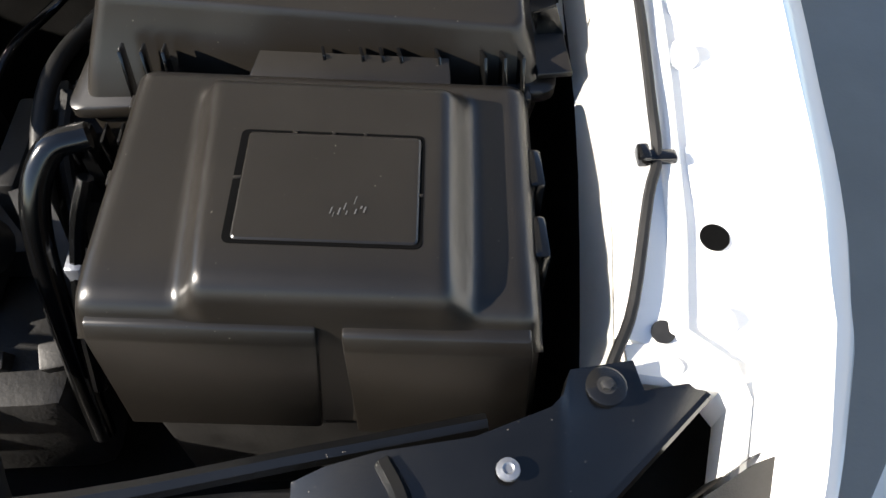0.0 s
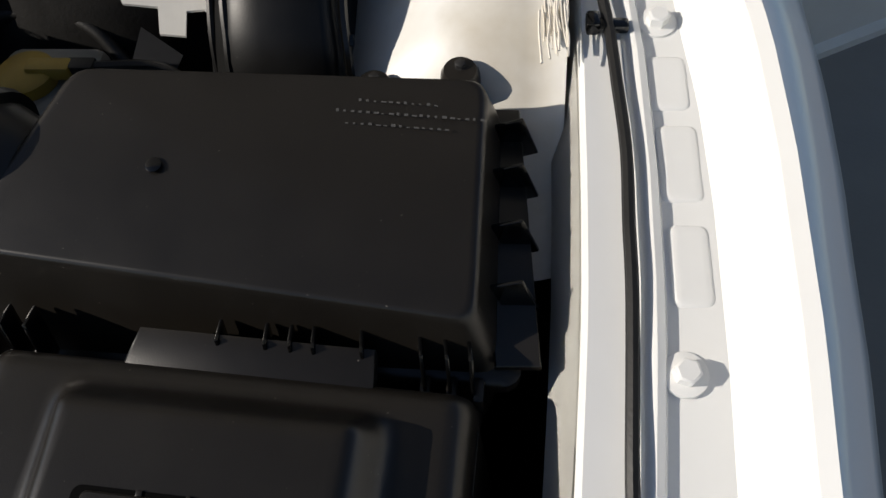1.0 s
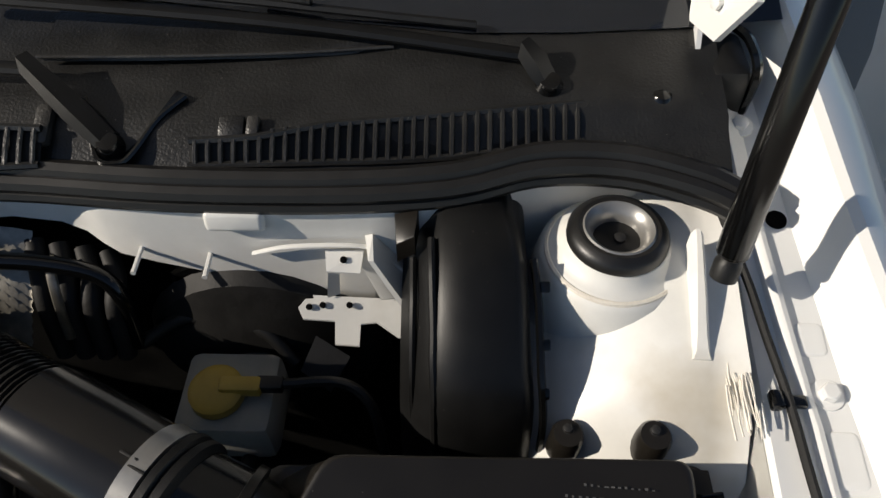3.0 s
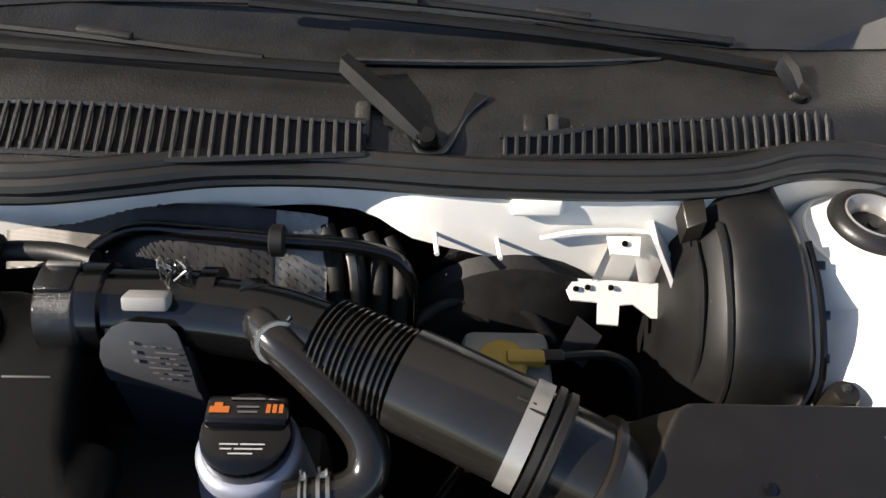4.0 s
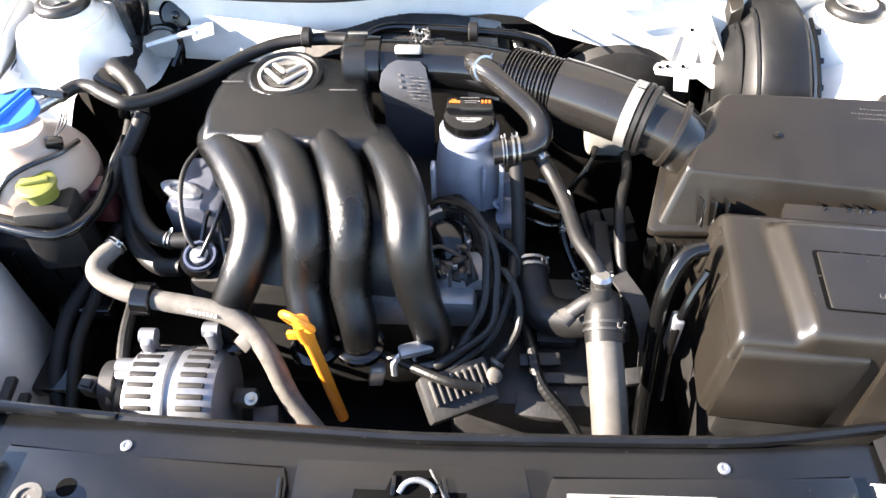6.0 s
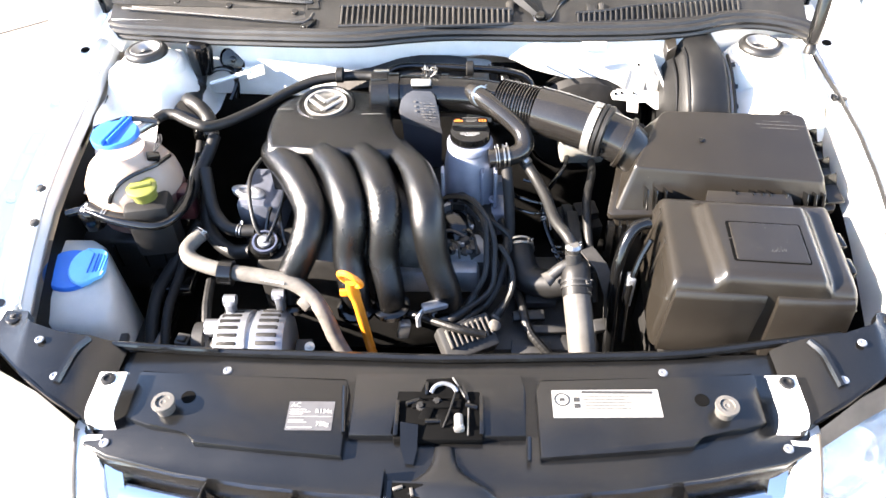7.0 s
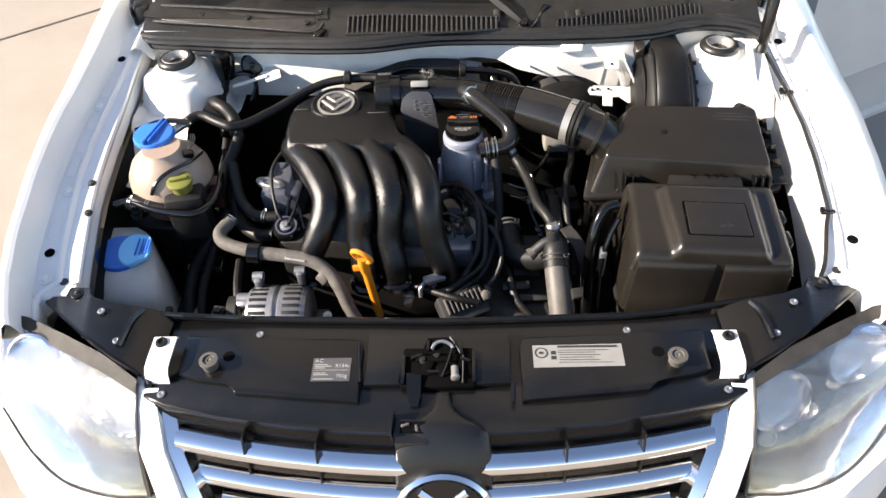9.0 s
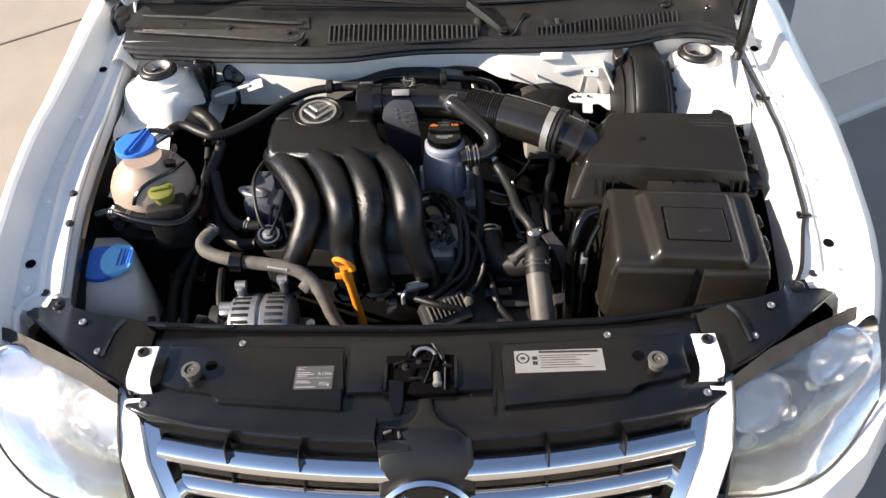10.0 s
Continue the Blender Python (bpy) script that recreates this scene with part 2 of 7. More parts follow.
def bars(parent, origin, ux, uy, rows, mat, name="print_bar", lift=0.0006, seed=3):
    """Rows of plain bars: (u0, v, length, height), laid on the plane of ux, uy at origin."""
    ux, uy = Vector(ux).normalized(), Vector(uy).normalized()
    nn = ux.cross(uy).normalized()
    bm = B()
    for u, v, length, height in rows:
        p = Vector(origin) + ux * u + uy * v + nn * lift
        q = [p, p + ux * length, p + ux * length + uy * height, p + uy * height]
        low = [bm.verts.new(a) for a in q]
        high = [bm.verts.new(a + nn * 0.0003) for a in q]
        bm.faces.new(high)
        bm.faces.new(low[::-1])
        for i in range(4):
            bm.faces.new((low[i], low[(i + 1) % 4], high[(i + 1) % 4], high[i]))
    return part(name, bm, mat, parent)


def lettering(parent, text, origin, ux, uy, size, mat):
    cu = bpy.data.curves.new("lettering", "FONT")
    cu.body, cu.size, cu.extrude = text, size, 0.0002
    ob = bpy.data.objects.new("lettering", cu)
    me = bpy.data.meshes.new_from_object(ob)
    bpy.data.objects.remove(ob)
    ux, uy = Vector(ux).normalized(), Vector(uy).normalized()
    nn = ux.cross(uy).normalized()
    me.transform(Matrix.Translation(Vector(origin) + nn * 0.0008) @ Matrix((ux, uy, nn)).transposed().to_4x4())
    me.materials.append(mat)
    made = new("lettering", me)
    made.parent = parent
    return made


def clamp(parent, p, d, r, width=0.008, mat=STEEL, name="hose_clamp"):
    """A sprung band round a hose at p, along d: two flat strips, a bridge and two short ears."""
    d = Vector(d).normalized()
    bm = B()
    for k in (-0.34, 0.34):
        lathe(bm, Vector(p) + d * width * (k - 0.14), d, [(0, r * 0.98), (0, r * 1.045), (width * 0.28, r * 1.045), (width * 0.28, r * 0.98)], 20)
    s = d.orthogonal().normalized()
    if s.z < 0:
        s = -s
    side = d.cross(s)
    for k in (-0.5, 0.5):
        q = Vector(p) + s * r * 1.03 + side * r * 0.35 * k
        tube(bm, [q - d * width * 0.5 * k, q + d * width * 0.45 * k, q + s * 0.0045 + d * width * 0.55 * k], 0.0016, 6, 3, 0.6)
    return part(name, bm, mat, parent, "sprung steel hose clamp")


# ---- ground ----
bm = B()
grid(bm, [[(x, y, 0.0) for x in (-300, -20, -4, 4, 20, 300)] for y in (-300, -20, -4, 4, 20, 300)])
ground = tagged(part("ground", bm, CONCRETE), "sunlit beige concrete yard with straight joints", "ground", kind="structure")
for a, b in (((-6.0, -0.3), (-1.0, 3.27)), ((0.75, -1.3), (4.6, 0.9)), ((-1.0, 3.27), (4.0, 6.84))):
    bm = B()
    a, b = Vector((*a, 0)), Vector((*b, 0))
    s = (b - a).normalized().cross(Vector((0, 0, 1))) * 0.006
    z = Vector((0, 0, 0.004))
    plate(bm, [a + s + z, b + s + z, b - s + z, a - s + z], 0.003)
    part("joint", bm, JOINT, ground)

# ---- car body ----
body = thing("car_body", "white saloon car body shell with bonnet raised over the engine bay", "car body")


def flange(y):
    return along([(0.0, 0.775), (0.1756, 0.811), (0.2235, 0.826), (0.344, 0.860), (0.45, 0.878), (0.553, 0.893), (0.684, 0.922), (0.75, 0.938), (1.0, 0.98)], y)


CREST = [(0.0, 0.640), (0.086, 0.677), (0.149, 0.697), (0.21, 0.705), (0.243, 0.707), (0.29, 0.707), (0.36, 0.708), (0.43, 0.709), (0.5, 0.707), (0.525, 0.704), (0.595, 0.697), (0.67, 0.689), (0.75, 0.682), (0.9, 0.672), (1.15, 0.665)]


def along(table, y):
    for (a, b), (c, d) in zip(table, table[1:]):
        if y <= c:
            return b + (d - b) * (y - a) / (c - a)
    return table[-1][1]


def crest_x(y):
    return along(CREST, y)


def inner_x(y):
    return along([(0.0, 0.585), (0.19, 0.609), (0.217, 0.612), (0.287, 0.619), (0.38, 0.6245), (0.44, 0.626), (0.53, 0.627), (0.65, 0.625), (1.2, 0.60)], y)


def ridge_x(y):
    return along([(0.0, 0.62), (0.19, 0.6455), (0.229, 0.651), (0.3, 0.655), (0.386, 0.660), (0.45, 0.661), (0.53, 0.6595), (0.6, 0.653), (0.656, 0.648), (0.72, 0.643), (1.2, 0.63)], y)


def fender(side):
    ys = [0.062, 0.078, 0.095, 0.11, 0.12] + [0.13 + 0.02 * k for k in range(40)] + [0.95, 1.0]
    rows = []
    for y in ys:
        z, cx, ix, rx = flange(y), crest_x(y), inner_x(y), ridge_x(y)
        short = max(0.0, min(1.0, (0.168 - y) / 0.025))
        ix, rx = ix + (cx - 0.026 - ix) * short, rx + (cx - 0.020 - rx) * short
        out = along([(0.05, 0.75), (0.2, 1.0), (0.4, 1.1), (0.6, 1.35), (0.8, 1.55), (1.2, 1.6)], y)
        pts = [(ix, z - 0.035), (ix, z - 0.004), (ix + 0.003, z), (rx - 0.007, z), (rx - 0.004, z + 0.0045), (rx, z + 0.006), (rx + 0.004, z + 0.0045), (rx + 0.006, z),
               (cx - 0.016, z + 0.001), (cx - 0.008, z + 0.012), (cx - 0.002, z + 0.034), (cx + 0.003, z + 0.044), (cx + 0.010, z + 0.047), (cx + 0.026 * out, z + 0.037), (cx + 0.040 * out, z + 0.012),
               (cx + 0.050 * out, z - 0.04), (cx + 0.057 * out, z - 0.11), (cx + 0.064 * out, z - 0.22), (cx + 0.066 * out, z - 0.34), (cx + 0.06 * out, z - 0.5), (cx + 0.05 * out, 0.24)]
        rows.append([(side * px, y, pz) for px, pz in pts])
    bm = B()
    grid(bm, rows)
    return part("fender", bm, PAINT, body, "white front wing with stepped inner flange", face=(0.4 * side, 0, 1))


for s in (1, -1):
    fender(s)
    # embossed pads, bolts and holes on the flange
    for y0, y1, x0, x1 in ((0.246, 0.284, 0.662, 0.687), (0.376, 0.422, 0.6675, 0.690), (0.433, 0.482, 0.666, 0.690), (0.490, 0.529, 0.664, 0.688), (0.578, 0.604, 0.659, 0.681)):
        bm = B()
        ym, xm = (y0 + y1) / 2, s * (x0 + x1) / 2
        out = []
        for h, lift in ((0.0, -0.001), (0.0015, 0.0012), (0.003, 0.0018), (0.006, 0.0018)):
            ring = []
            for cx, cy, a0 in ((1, 1, 0), (-1, 1, 90), (-1, -1, 180), (1, -1, 270)):
                for k in range(4):
                    a = radians(a0 + 30 * k)
                    px, py = cx * ((x1 - x0) / 2 - 0.005) + (0.005 - h * 0.5) * math.cos(a) - cx * h * 0.5, cy * ((y1 - y0) / 2 - 0.005) + (0.005 - h * 0.5) * math.sin(a) - cy * h * 0.5
                    ring.append((xm + px, ym + py, flange(ym + py) + lift))
            out.append(ring)
        bridge(bm, out)
        part("pressed_pad", bm, PAINT, body)
    for x, y in ((0.6655, 0.1756), (0.671, 0.344), (0.673, 0.553)):
        hexbolt(body, (s * x, y, flange(y)), (0, -0.15, 1), 0.0065, 0.009, PAINT, label="white painted wing bolt")
    bm = B()
    disc_on(bm, (s * 0.672, 0.2235, flange(0.2235) + 0.0004), (0, -0.15, 1), 0.0088, 0.0012, 24, 0.02)
    part("drain_hole", bm, VOID, body, "dark round hole in the flange")
    bm = B()
    lathe(bm, (s * 0.6626, 0.684, flange(0.684) + 0.0004), (0, -0.15, 1), [(0, 0.0082), (0.0012, 0.0078)], 22)
    part("oval_hole", bm, VOID, body)
    # wheel-arch top, swelling towards the suspension tower
    bm = B()
    rows = []
    for y in [0.425 + 0.0125 * k for k in range(30)]:
        row = []
        x0 = 0.474 if s > 0 else along([(0.425, 0.520), (0.56, 0.508), (0.61, 0.455), (0.66, 0.438)], y)
        for k in range(25):
            x = x0 + (0.621 - x0) * k / 24
            r = math.hypot((x - 0.535) / 1.1, y - 0.655)
            z = 0.903 - 4.3 * max(0, 0.606 - x) ** 2 + 0.010 * math.exp(-(r / 0.075) ** 2) + 0.22 * (min(y, 0.66) - 0.585)
            if s < 0:
                z = 0.856 + 0.050 * (1 - min(1.0, max(0.0, (r - 0.066) / 0.020)) ** 2 * (3 - 2 * min(1.0, max(0.0, (r - 0.066) / 0.020))))
            z -= min(0.06, 2.2 * max(0, 0.560 - y) ** 1.35)
            if s < 0:
                z -= min(0.05, 26.0 * max(0, 0.503 - x) ** 2)
            z += 0.5 * max(0, x - 0.605)
            row.append((s * x, y, z))
        rows.append(row)
    grid(bm, rows)
    part("wheel_arch", bm, INNER, body, "white painted wheel arch top, slightly dusty", face=(0, 0, 1))
    bm = B()
    lathe(bm, (s * 0.540, 0.661, 0.868), (0.02 * s, 0.03, 1), [(-0.020, 0.064), (0.020, 0.0605), (0.0385, 0.0565), (0.0435, 0.0530), (0.0455, 0.0475), (0.048, 0.0435), (0.052, 0.0405), (0.0575, 0.0385), (0.059, 0.036)], 48, False)
    part("strut_tower", bm, INNER, body, "white stepped suspension tower")
    bm = B()
    lathe(bm, (s * 0.540, 0.661, 0.9115), (0.02 * s, 0.03, 1), [(-0.001, 0.0525), (0.0012, 0.0520), (0.0018, 0.0500), (0.0008, 0.0485)], 44, False)
    part("seam_ring", bm, SEALER, body, "dusty seam round the tower")
    bm = B()
    lathe(bm, (s * 0.540, 0.661, 0.925), (0.02 * s, 0.03, 1), [(0, 0.02), (-0.002, 0.033), (0.002, 0.0375), (0.007, 0.0375), (0.0115, 0.0345), (0.0135, 0.030), (0.0125, 0.0262), (0.004, 0.021), (-0.008, 0.016)], 40)
    part("rubber_ring", bm, SEAL, body, "dusty black rubber mount ring")
    bm = B()
    lathe(bm, (s * 0.540, 0.661, 0.925), (0.02 * s, 0.03, 1), [(0.0128, 0.0268), (0.0138, 0.0255), (0.0125, 0.0235), (0.008, 0.0195), (0.001, 0.0175), (-0.006, 0.0165)], 36, False)
    part("mount_cup", bm, SILVER, body, "worn grey metal mount cup")
    bm = B()
    lathe(bm, (s * 0.542, 0.661, 0.917), (0.02 * s, 0.03, 1), [(-0.006, 0.0185), (0.0, 0.0185), (0.0005, 0.009), (0.006, 0.0085), (0.0065, 0.005), (0.010, 0.0045), (0.011, 0.002)], 20)
    part("mount_nut", bm, DARK, body, "rusty dark centre nut")
    # upright inner panel between flange and arch, ahead of the tower
    bm = B()
    grid(bm, [[(s * (inner_x(y) - 0.001), y, flange(y) - 0.004), (s * (inner_x(y) - (0.004 if s > 0 else -0.004)), y, flange(y) - 0.03), (s * (inner_x(y) - (0.012 if s > 0 else -0.004)), y, flange(y) - 0.05)] for y in [0.10 + 0.05 * k for k in range(13)]], 0.0015)
    part("inner_wing", bm, INNER, body, "white inner wing wall")
    # black liner from the inner wing down
    bm = B()
    grid(bm, [[(s * (inner_x(y) - 0.008), y, flange(y) - 0.040), (s * (inner_x(y) - 0.020), y, 0.74), (s * (inner_x(y) - 0.06), y, 0.6), (s * (inner_x(y) - 0.10), y, 0.42)] for y in [0.10 + 0.05 * k for k in range(13)]], 0.002)
    part("splash_guard", bm, RUBBER, body, "dull black plastic gap lining")

for x, y in ((-0.633, 0.362), (-0.624, 0.300)):
    bm = B()
    lathe(bm, (x, y, flange(y) - 0.001), (0, -0.2, 1), [(0, 0.0075), (0.003, 0.007), (0.006, 0.0045), (0.0065, 0.002)], 14)
    part("wing_plug", bm, DARK, body, "dark plastic plug in the flange")
# white upright fin and folded seams by the strut foot
bm = B()
bridge(bm, [[(x0, y, 0.885), (x0 + 0.0005, y - 0.001, z - 0.005), (x0 + 0.003, y - 0.001, z), (x1 - 0.003, y - 0.002, z), (x1, y - 0.002, z - 0.005), (x1, y - 0.002, 0.885)] for x0, x1, y, z in ((0.5885, 0.5975, 0.655, 0.946), (0.588, 0.5975, 0.640, 0.940), (0.587, 0.598, 0.612, 0.925), (0.586, 0.598, 0.590, 0.912), (0.585, 0.599, 0.580, 0.906), (0.583, 0.6005, 0.575, 0.903), (0.582, 0.6015, 0.5735, 0.893))])
part("gusset_fin", bm, INNER, body, "white folded gusset beside the gas strut")
bm = B()
rng = random.Random(4)
for k in range(16):
    x, y0 = 0.606 + 0.0010 * k + rng.uniform(-.0008, .0008), 0.528 + rng.uniform(-0.012, 0.014)
    tube(bm, [(x + rng.uniform(-.0010, .0010) - 0.0004 * j, y0 + 0.012 * j, 0.8935 + 0.0004 * k + 0.0026 * j) for j in range(4)], rng.uniform(0.0004, 0.0009), 5, 3)
tagged(part("brushed_sealer", bm, SEALER, body, "streaky seam sealer beside the arch"), kind="stuff")

# firewall below the rubber seal
bm = B()
FIRE = [(-0.62, 0.735), (-0.5, 0.725), (-0.42, 0.715), (-0.33, 0.700), (-0.236, 0.688), (-0.145, 0.684), (-0.077, 0.692), (-0.009, 0.702), (0.06, 0.704), (0.10, 0.702), (0.12, 0.697), (0.135, 0.688), (0.15, 0.681), (0.18, 0.678), (0.24, 0.6755), (0.30, 0.674), (0.36, 0.6735), (0.40, 0.676), (0.43, 0.69), (0.5, 0.71), (0.62, 0.72)]


def fire_low(x):
    return along([(-0.62, 0.80), (-0.22, 0.82), (-0.1, 0.88), (0.08, 0.896), (0.16, 0.874), (0.215, 0.860), (0.27, 0.845), (0.31, 0.829), (0.38, 0.822), (0.7, 0.82)], x)


def fire_top(x):
    return along([(-0.7, 0.957), (0.10, 0.957), (0.14, 0.938), (0.40, 0.938), (0.44, 0.957), (0.7, 0.957)], x)


rows = []
for q in (0.0, 0.15, 0.3, 0.5, 0.7, 0.85, 0.96, 1.0, 1.02):
    rows.append([(x, y - (0.004 if x > 0.12 else 0.004) * min(q, 0.98) + (0.03 if q > 1 else 0.003 if q == 1 else 0), fire_top(x) + (fire_low(x) - fire_top(x)) * q) for x, y in FIRE])
grid(bm, rows)
part("firewall", bm, INNER, body, "white painted firewall under the cowl seal", face=(0, -1, 0.2))
# raised step and gusset on the firewall behind the bracket
bm = B()
tube(bm, [(0.262, 0.668, 0.893), (0.296, 0.666, 0.905), (0.352, 0.665, 0.907), (0.372, 0.664, 0.890), (0.392, 0.663, 0.864)], 0.0022, 8, 4, 0.5)
part("pressed_step", bm, INNER, body)
bm = B()
bridge(bm, [[(0.352, 0.672, 0.912), (0.356, 0.650, 0.908), (0.360, 0.650, 0.908), (0.358, 0.672, 0.914)], [(0.386, 0.672, 0.860), (0.386, 0.635, 0.852), (0.391, 0.635, 0.852), (0.392, 0.672, 0.862)]])
part("gusset", bm, INNER, body)
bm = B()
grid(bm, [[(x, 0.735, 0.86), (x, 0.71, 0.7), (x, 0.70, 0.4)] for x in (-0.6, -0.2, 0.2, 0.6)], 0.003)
part("lower_bulkhead", bm, BOXBLACK, body, "dark sheet across the lower firewall")
bm = B()
rbox(bm, (0.255, 0.672, 0.928), (0.046, 0.010, 0.018), 0.007, (-14, 0, 0), 4)
part("pressed_pad", bm, INNER, body)
for x, z in ((0.17, 0.888), (0.225, 0.884)):
    bm = B()
    tube(bm, [(x, 0.676, z), (x + 0.002, 0.648, z + 0.003)], 0.0022, 6)
    part("weld_stud", bm, INNER, body)

# folded white bracket with round holes
bm = B()
plate(bm, [(0.292, 0.652, 0.842), (0.300, 0.662, 0.846), (0.395, 0.664, 0.838), (0.398, 0.652, 0.826), (0.388, 0.640, 0.816), (0.374, 0.640, 0.818), (0.356, 0.648, 0.828), (0.343, 0.646, 0.828), (0.342, 0.632, 0.816), (0.322, 0.632, 0.818), (0.322, 0.646, 0.832), (0.296, 0.645, 0.836)], 0.0018)
part("bracket_foot", bm, INNER, body, "white sheet metal bracket with punched holes")
bm = B()
plate(bm, [(0.316, 0.660, 0.847), (0.322, 0.662, 0.890), (0.330, 0.666, 0.896), (0.326, 0.664, 0.847)], 0.002)
part("bracket_leg", bm, INNER, body)
bm = B()
plate(bm, [(0.360, 0.660, 0.845), (0.345, 0.666, 0.892), (0.352, 0.667, 0.892), (0.376, 0.663, 0.843)], 0.002)
part("bracket_leg", bm, INNER, body)
bm = B()
plate(bm, [(0.322, 0.652, 0.892), (0.320, 0.668, 0.899), (0.350, 0.668, 0.899), (0.348, 0.652, 0.890)], 0.002)
part("bracket_bridge", bm, INNER, body)
for x, y, z in ((0.301, 0.653, 0.8415), (0.312, 0.655, 0.8415), (0.334, 0.656, 0.8405), (0.384, 0.647, 0.8235), (0.335, 0.660, 0.8965)):
    bm = B()
    disc_on(bm, (x, y, z), (0, -0.5, 1), 0.0028, 0.0012, 10)
    part("bracket_hole", bm, VOID, body)

# dark floor and rear closing of the engine bay
bm = B()
rbox(bm, (0, 0.36, 0.42), (1.22, 0.76, 0.02), 0.004)
part("bay_floor", bm, BOXBLACK, body, "dark underside of the engine bay")

# white scuttle ends outside the cowl tray
for s in (1, -1):
    bm = B()
    grid(bm, [[(s * x, y, z + 0.15 * (y - 0.7)) for x, z in ((0.60, 0.915), (0.618, 0.94), (0.632, 0.945), (0.648, 0.934))] for y in (0.69, 0.74, 0.80, 0.88, 0.96)])
    part("scuttle_end", bm, INNER, body, "white folded scuttle end panel", face=(0, 0, 1))
    bm = B()
    bridge(bm, [[(s * x, y0, z - 0.02), (s * x, y0, z), (s * x, y0 + 0.004, z + 0.003), (s * x, y1, z + 0.002), (s * x, y1, z - 0.02)] for x, y0, y1, z in ((0.610, 0.142, 0.164, 0.808), (0.632, 0.138, 0.164, 0.808), (0.655, 0.137, 0.162, 0.805), (0.678, 0.140, 0.160, 0.804), (0.693, 0.142, 0.158, 0.804))])
    part("wing_ledge", bm, INNER, body, "white folded ledge at the wing front")
    for x in (0.623, 0.635):
        bm = B()
        lathe(bm, (s * x, 0.1495, 0.8095), (0, 0, 1), [(0, 0.006), (0.0012, 0.0055), (0.0014, 0.0045), (0.0006, 0.004)], 16)
        part("ledge_mark", bm, INNER, body)
    bm = B()
    disc_on(bm, (s * 0.6335, 0.1705, flange(0.1705) + 0.0005), (0, -0.15, 1), 0.007, 0.0012, 14, 0.02)
    part("grimy_hole", bm, DARK, body, "rusty plug hole")

# cowl tray, windscreen and raised bonnet
def glass_y(x):
    return along([(0.0, 0.856), (0.15, 0.852), (0.28, 0.828), (0.42, 0.806), (0.55, 0.808), (0.7, 0.83)], abs(x))


bm = B()
SEALTOP = [(-0.625, 0.740), (-0.586, 0.730), (-0.507, 0.722), (-0.364, 0.698), (-0.234, 0.676), (-0.144, 0.672), (-0.077, 0.684), (-0.008, 0.705), (0.072, 0.717), (0.207, 0.708), (0.33, 0.706), (0.42, 0.713), (0.489, 0.726), (0.545, 0.726), (0.60, 0.712), (0.625, 0.704)]
rows = []
for k, (f, z) in enumerate(((0.0, 0.935), (0.0, 0.953), (0.15, 0.968), (0.34, 0.974), (0.55, 0.980), (0.78, 0.986), (1.0, 0.996))):
    rows.append([(x, y - 0.006 + (f if k != 2 else along([(-0.2, 0.26), (0.1, 0.16), (0.23, 0.15), (0.5, 0.28)], x)) * (glass_y(x) + 0.012 - y), z + 0.010 * (1 - f) * math.exp(-((x + 0.12) / 0.16) ** 2)) for x, y in SEALTOP])
grid(bm, rows)
cowl = tagged(part("cowl_tray", bm, COWL, face=(0, 0, 1)), "weathered black plastic cowl tray below the windscreen", "cowl")


def slat_field(x0, x1, n, yz, finish):
    """Upright slats over a dark opening; yz(x) gives the lower and the upper end."""
    bm = B()
    rows = []
    for k in range(13):
        x = x0 + (x1 - x0) * k / 12
        (ya, za), (yb, zb) = yz(x)
        rows.append([(x, ya, za + 0.0015), (x, yb, zb + 0.0015)])
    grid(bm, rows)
    # a black sheet under the slats carries the shade of the opening
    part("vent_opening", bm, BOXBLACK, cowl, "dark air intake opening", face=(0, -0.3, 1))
    for k in range(n):
        x = x0 + (x1 - x0) * (k + 0.5) / n
        (ya, za), (yb, zb) = yz(x)
        bm = B()
        tube(bm, [(x, ya, za + 0.004), (x, (ya + yb) / 2, (za + zb) / 2 + 0.005), (x, yb, zb + 0.004)], 0.0021, 6, 2)
        part("vent_slat", bm, finish, cowl)
    for h in (0, 1):
        bm = B()
        tube(bm, [(x0 + (x1 - x0) * j / 6, yz(x0 + (x1 - x0) * j / 6)[h][0], yz(x0 + (x1 - x0) * j / 6)[h][1] + 0.003) for j in range(7)], 0.003, 6, 3)
        part("vent_rim", bm, COWL, cowl)


def cowl_z(x):
    return 0.9545 + 0.010 * math.exp(-((x + 0.12) / 0.16) ** 2)


# left slats get the colour lightened for sun, right ones plain cowl plastic
slat_field(-0.195, 0.110, 31, lambda x: ((along([(-0.2, 0.682), (-0.045, 0.676), (0.105, 0.697)], x), cowl_z(x)), (along([(-0.2, 0.725), (0.105, 0.720)], x), cowl_z(x) + 0.0155)), SUNCOWL)
slat_field(0.222, 0.518, 31, lambda x: ((along([(0.22, 0.699), (0.40, 0.708), (0.52, 0.730)], x), cowl_z(x)), (along([(0.22, 0.713), (0.265, 0.714), (0.285, 0.723), (0.52, 0.757)], x), cowl_z(x) + along([(0.22, 0.012), (0.265, 0.012), (0.285, 0.0155), (0.52, 0.0155)], x))), COWL)

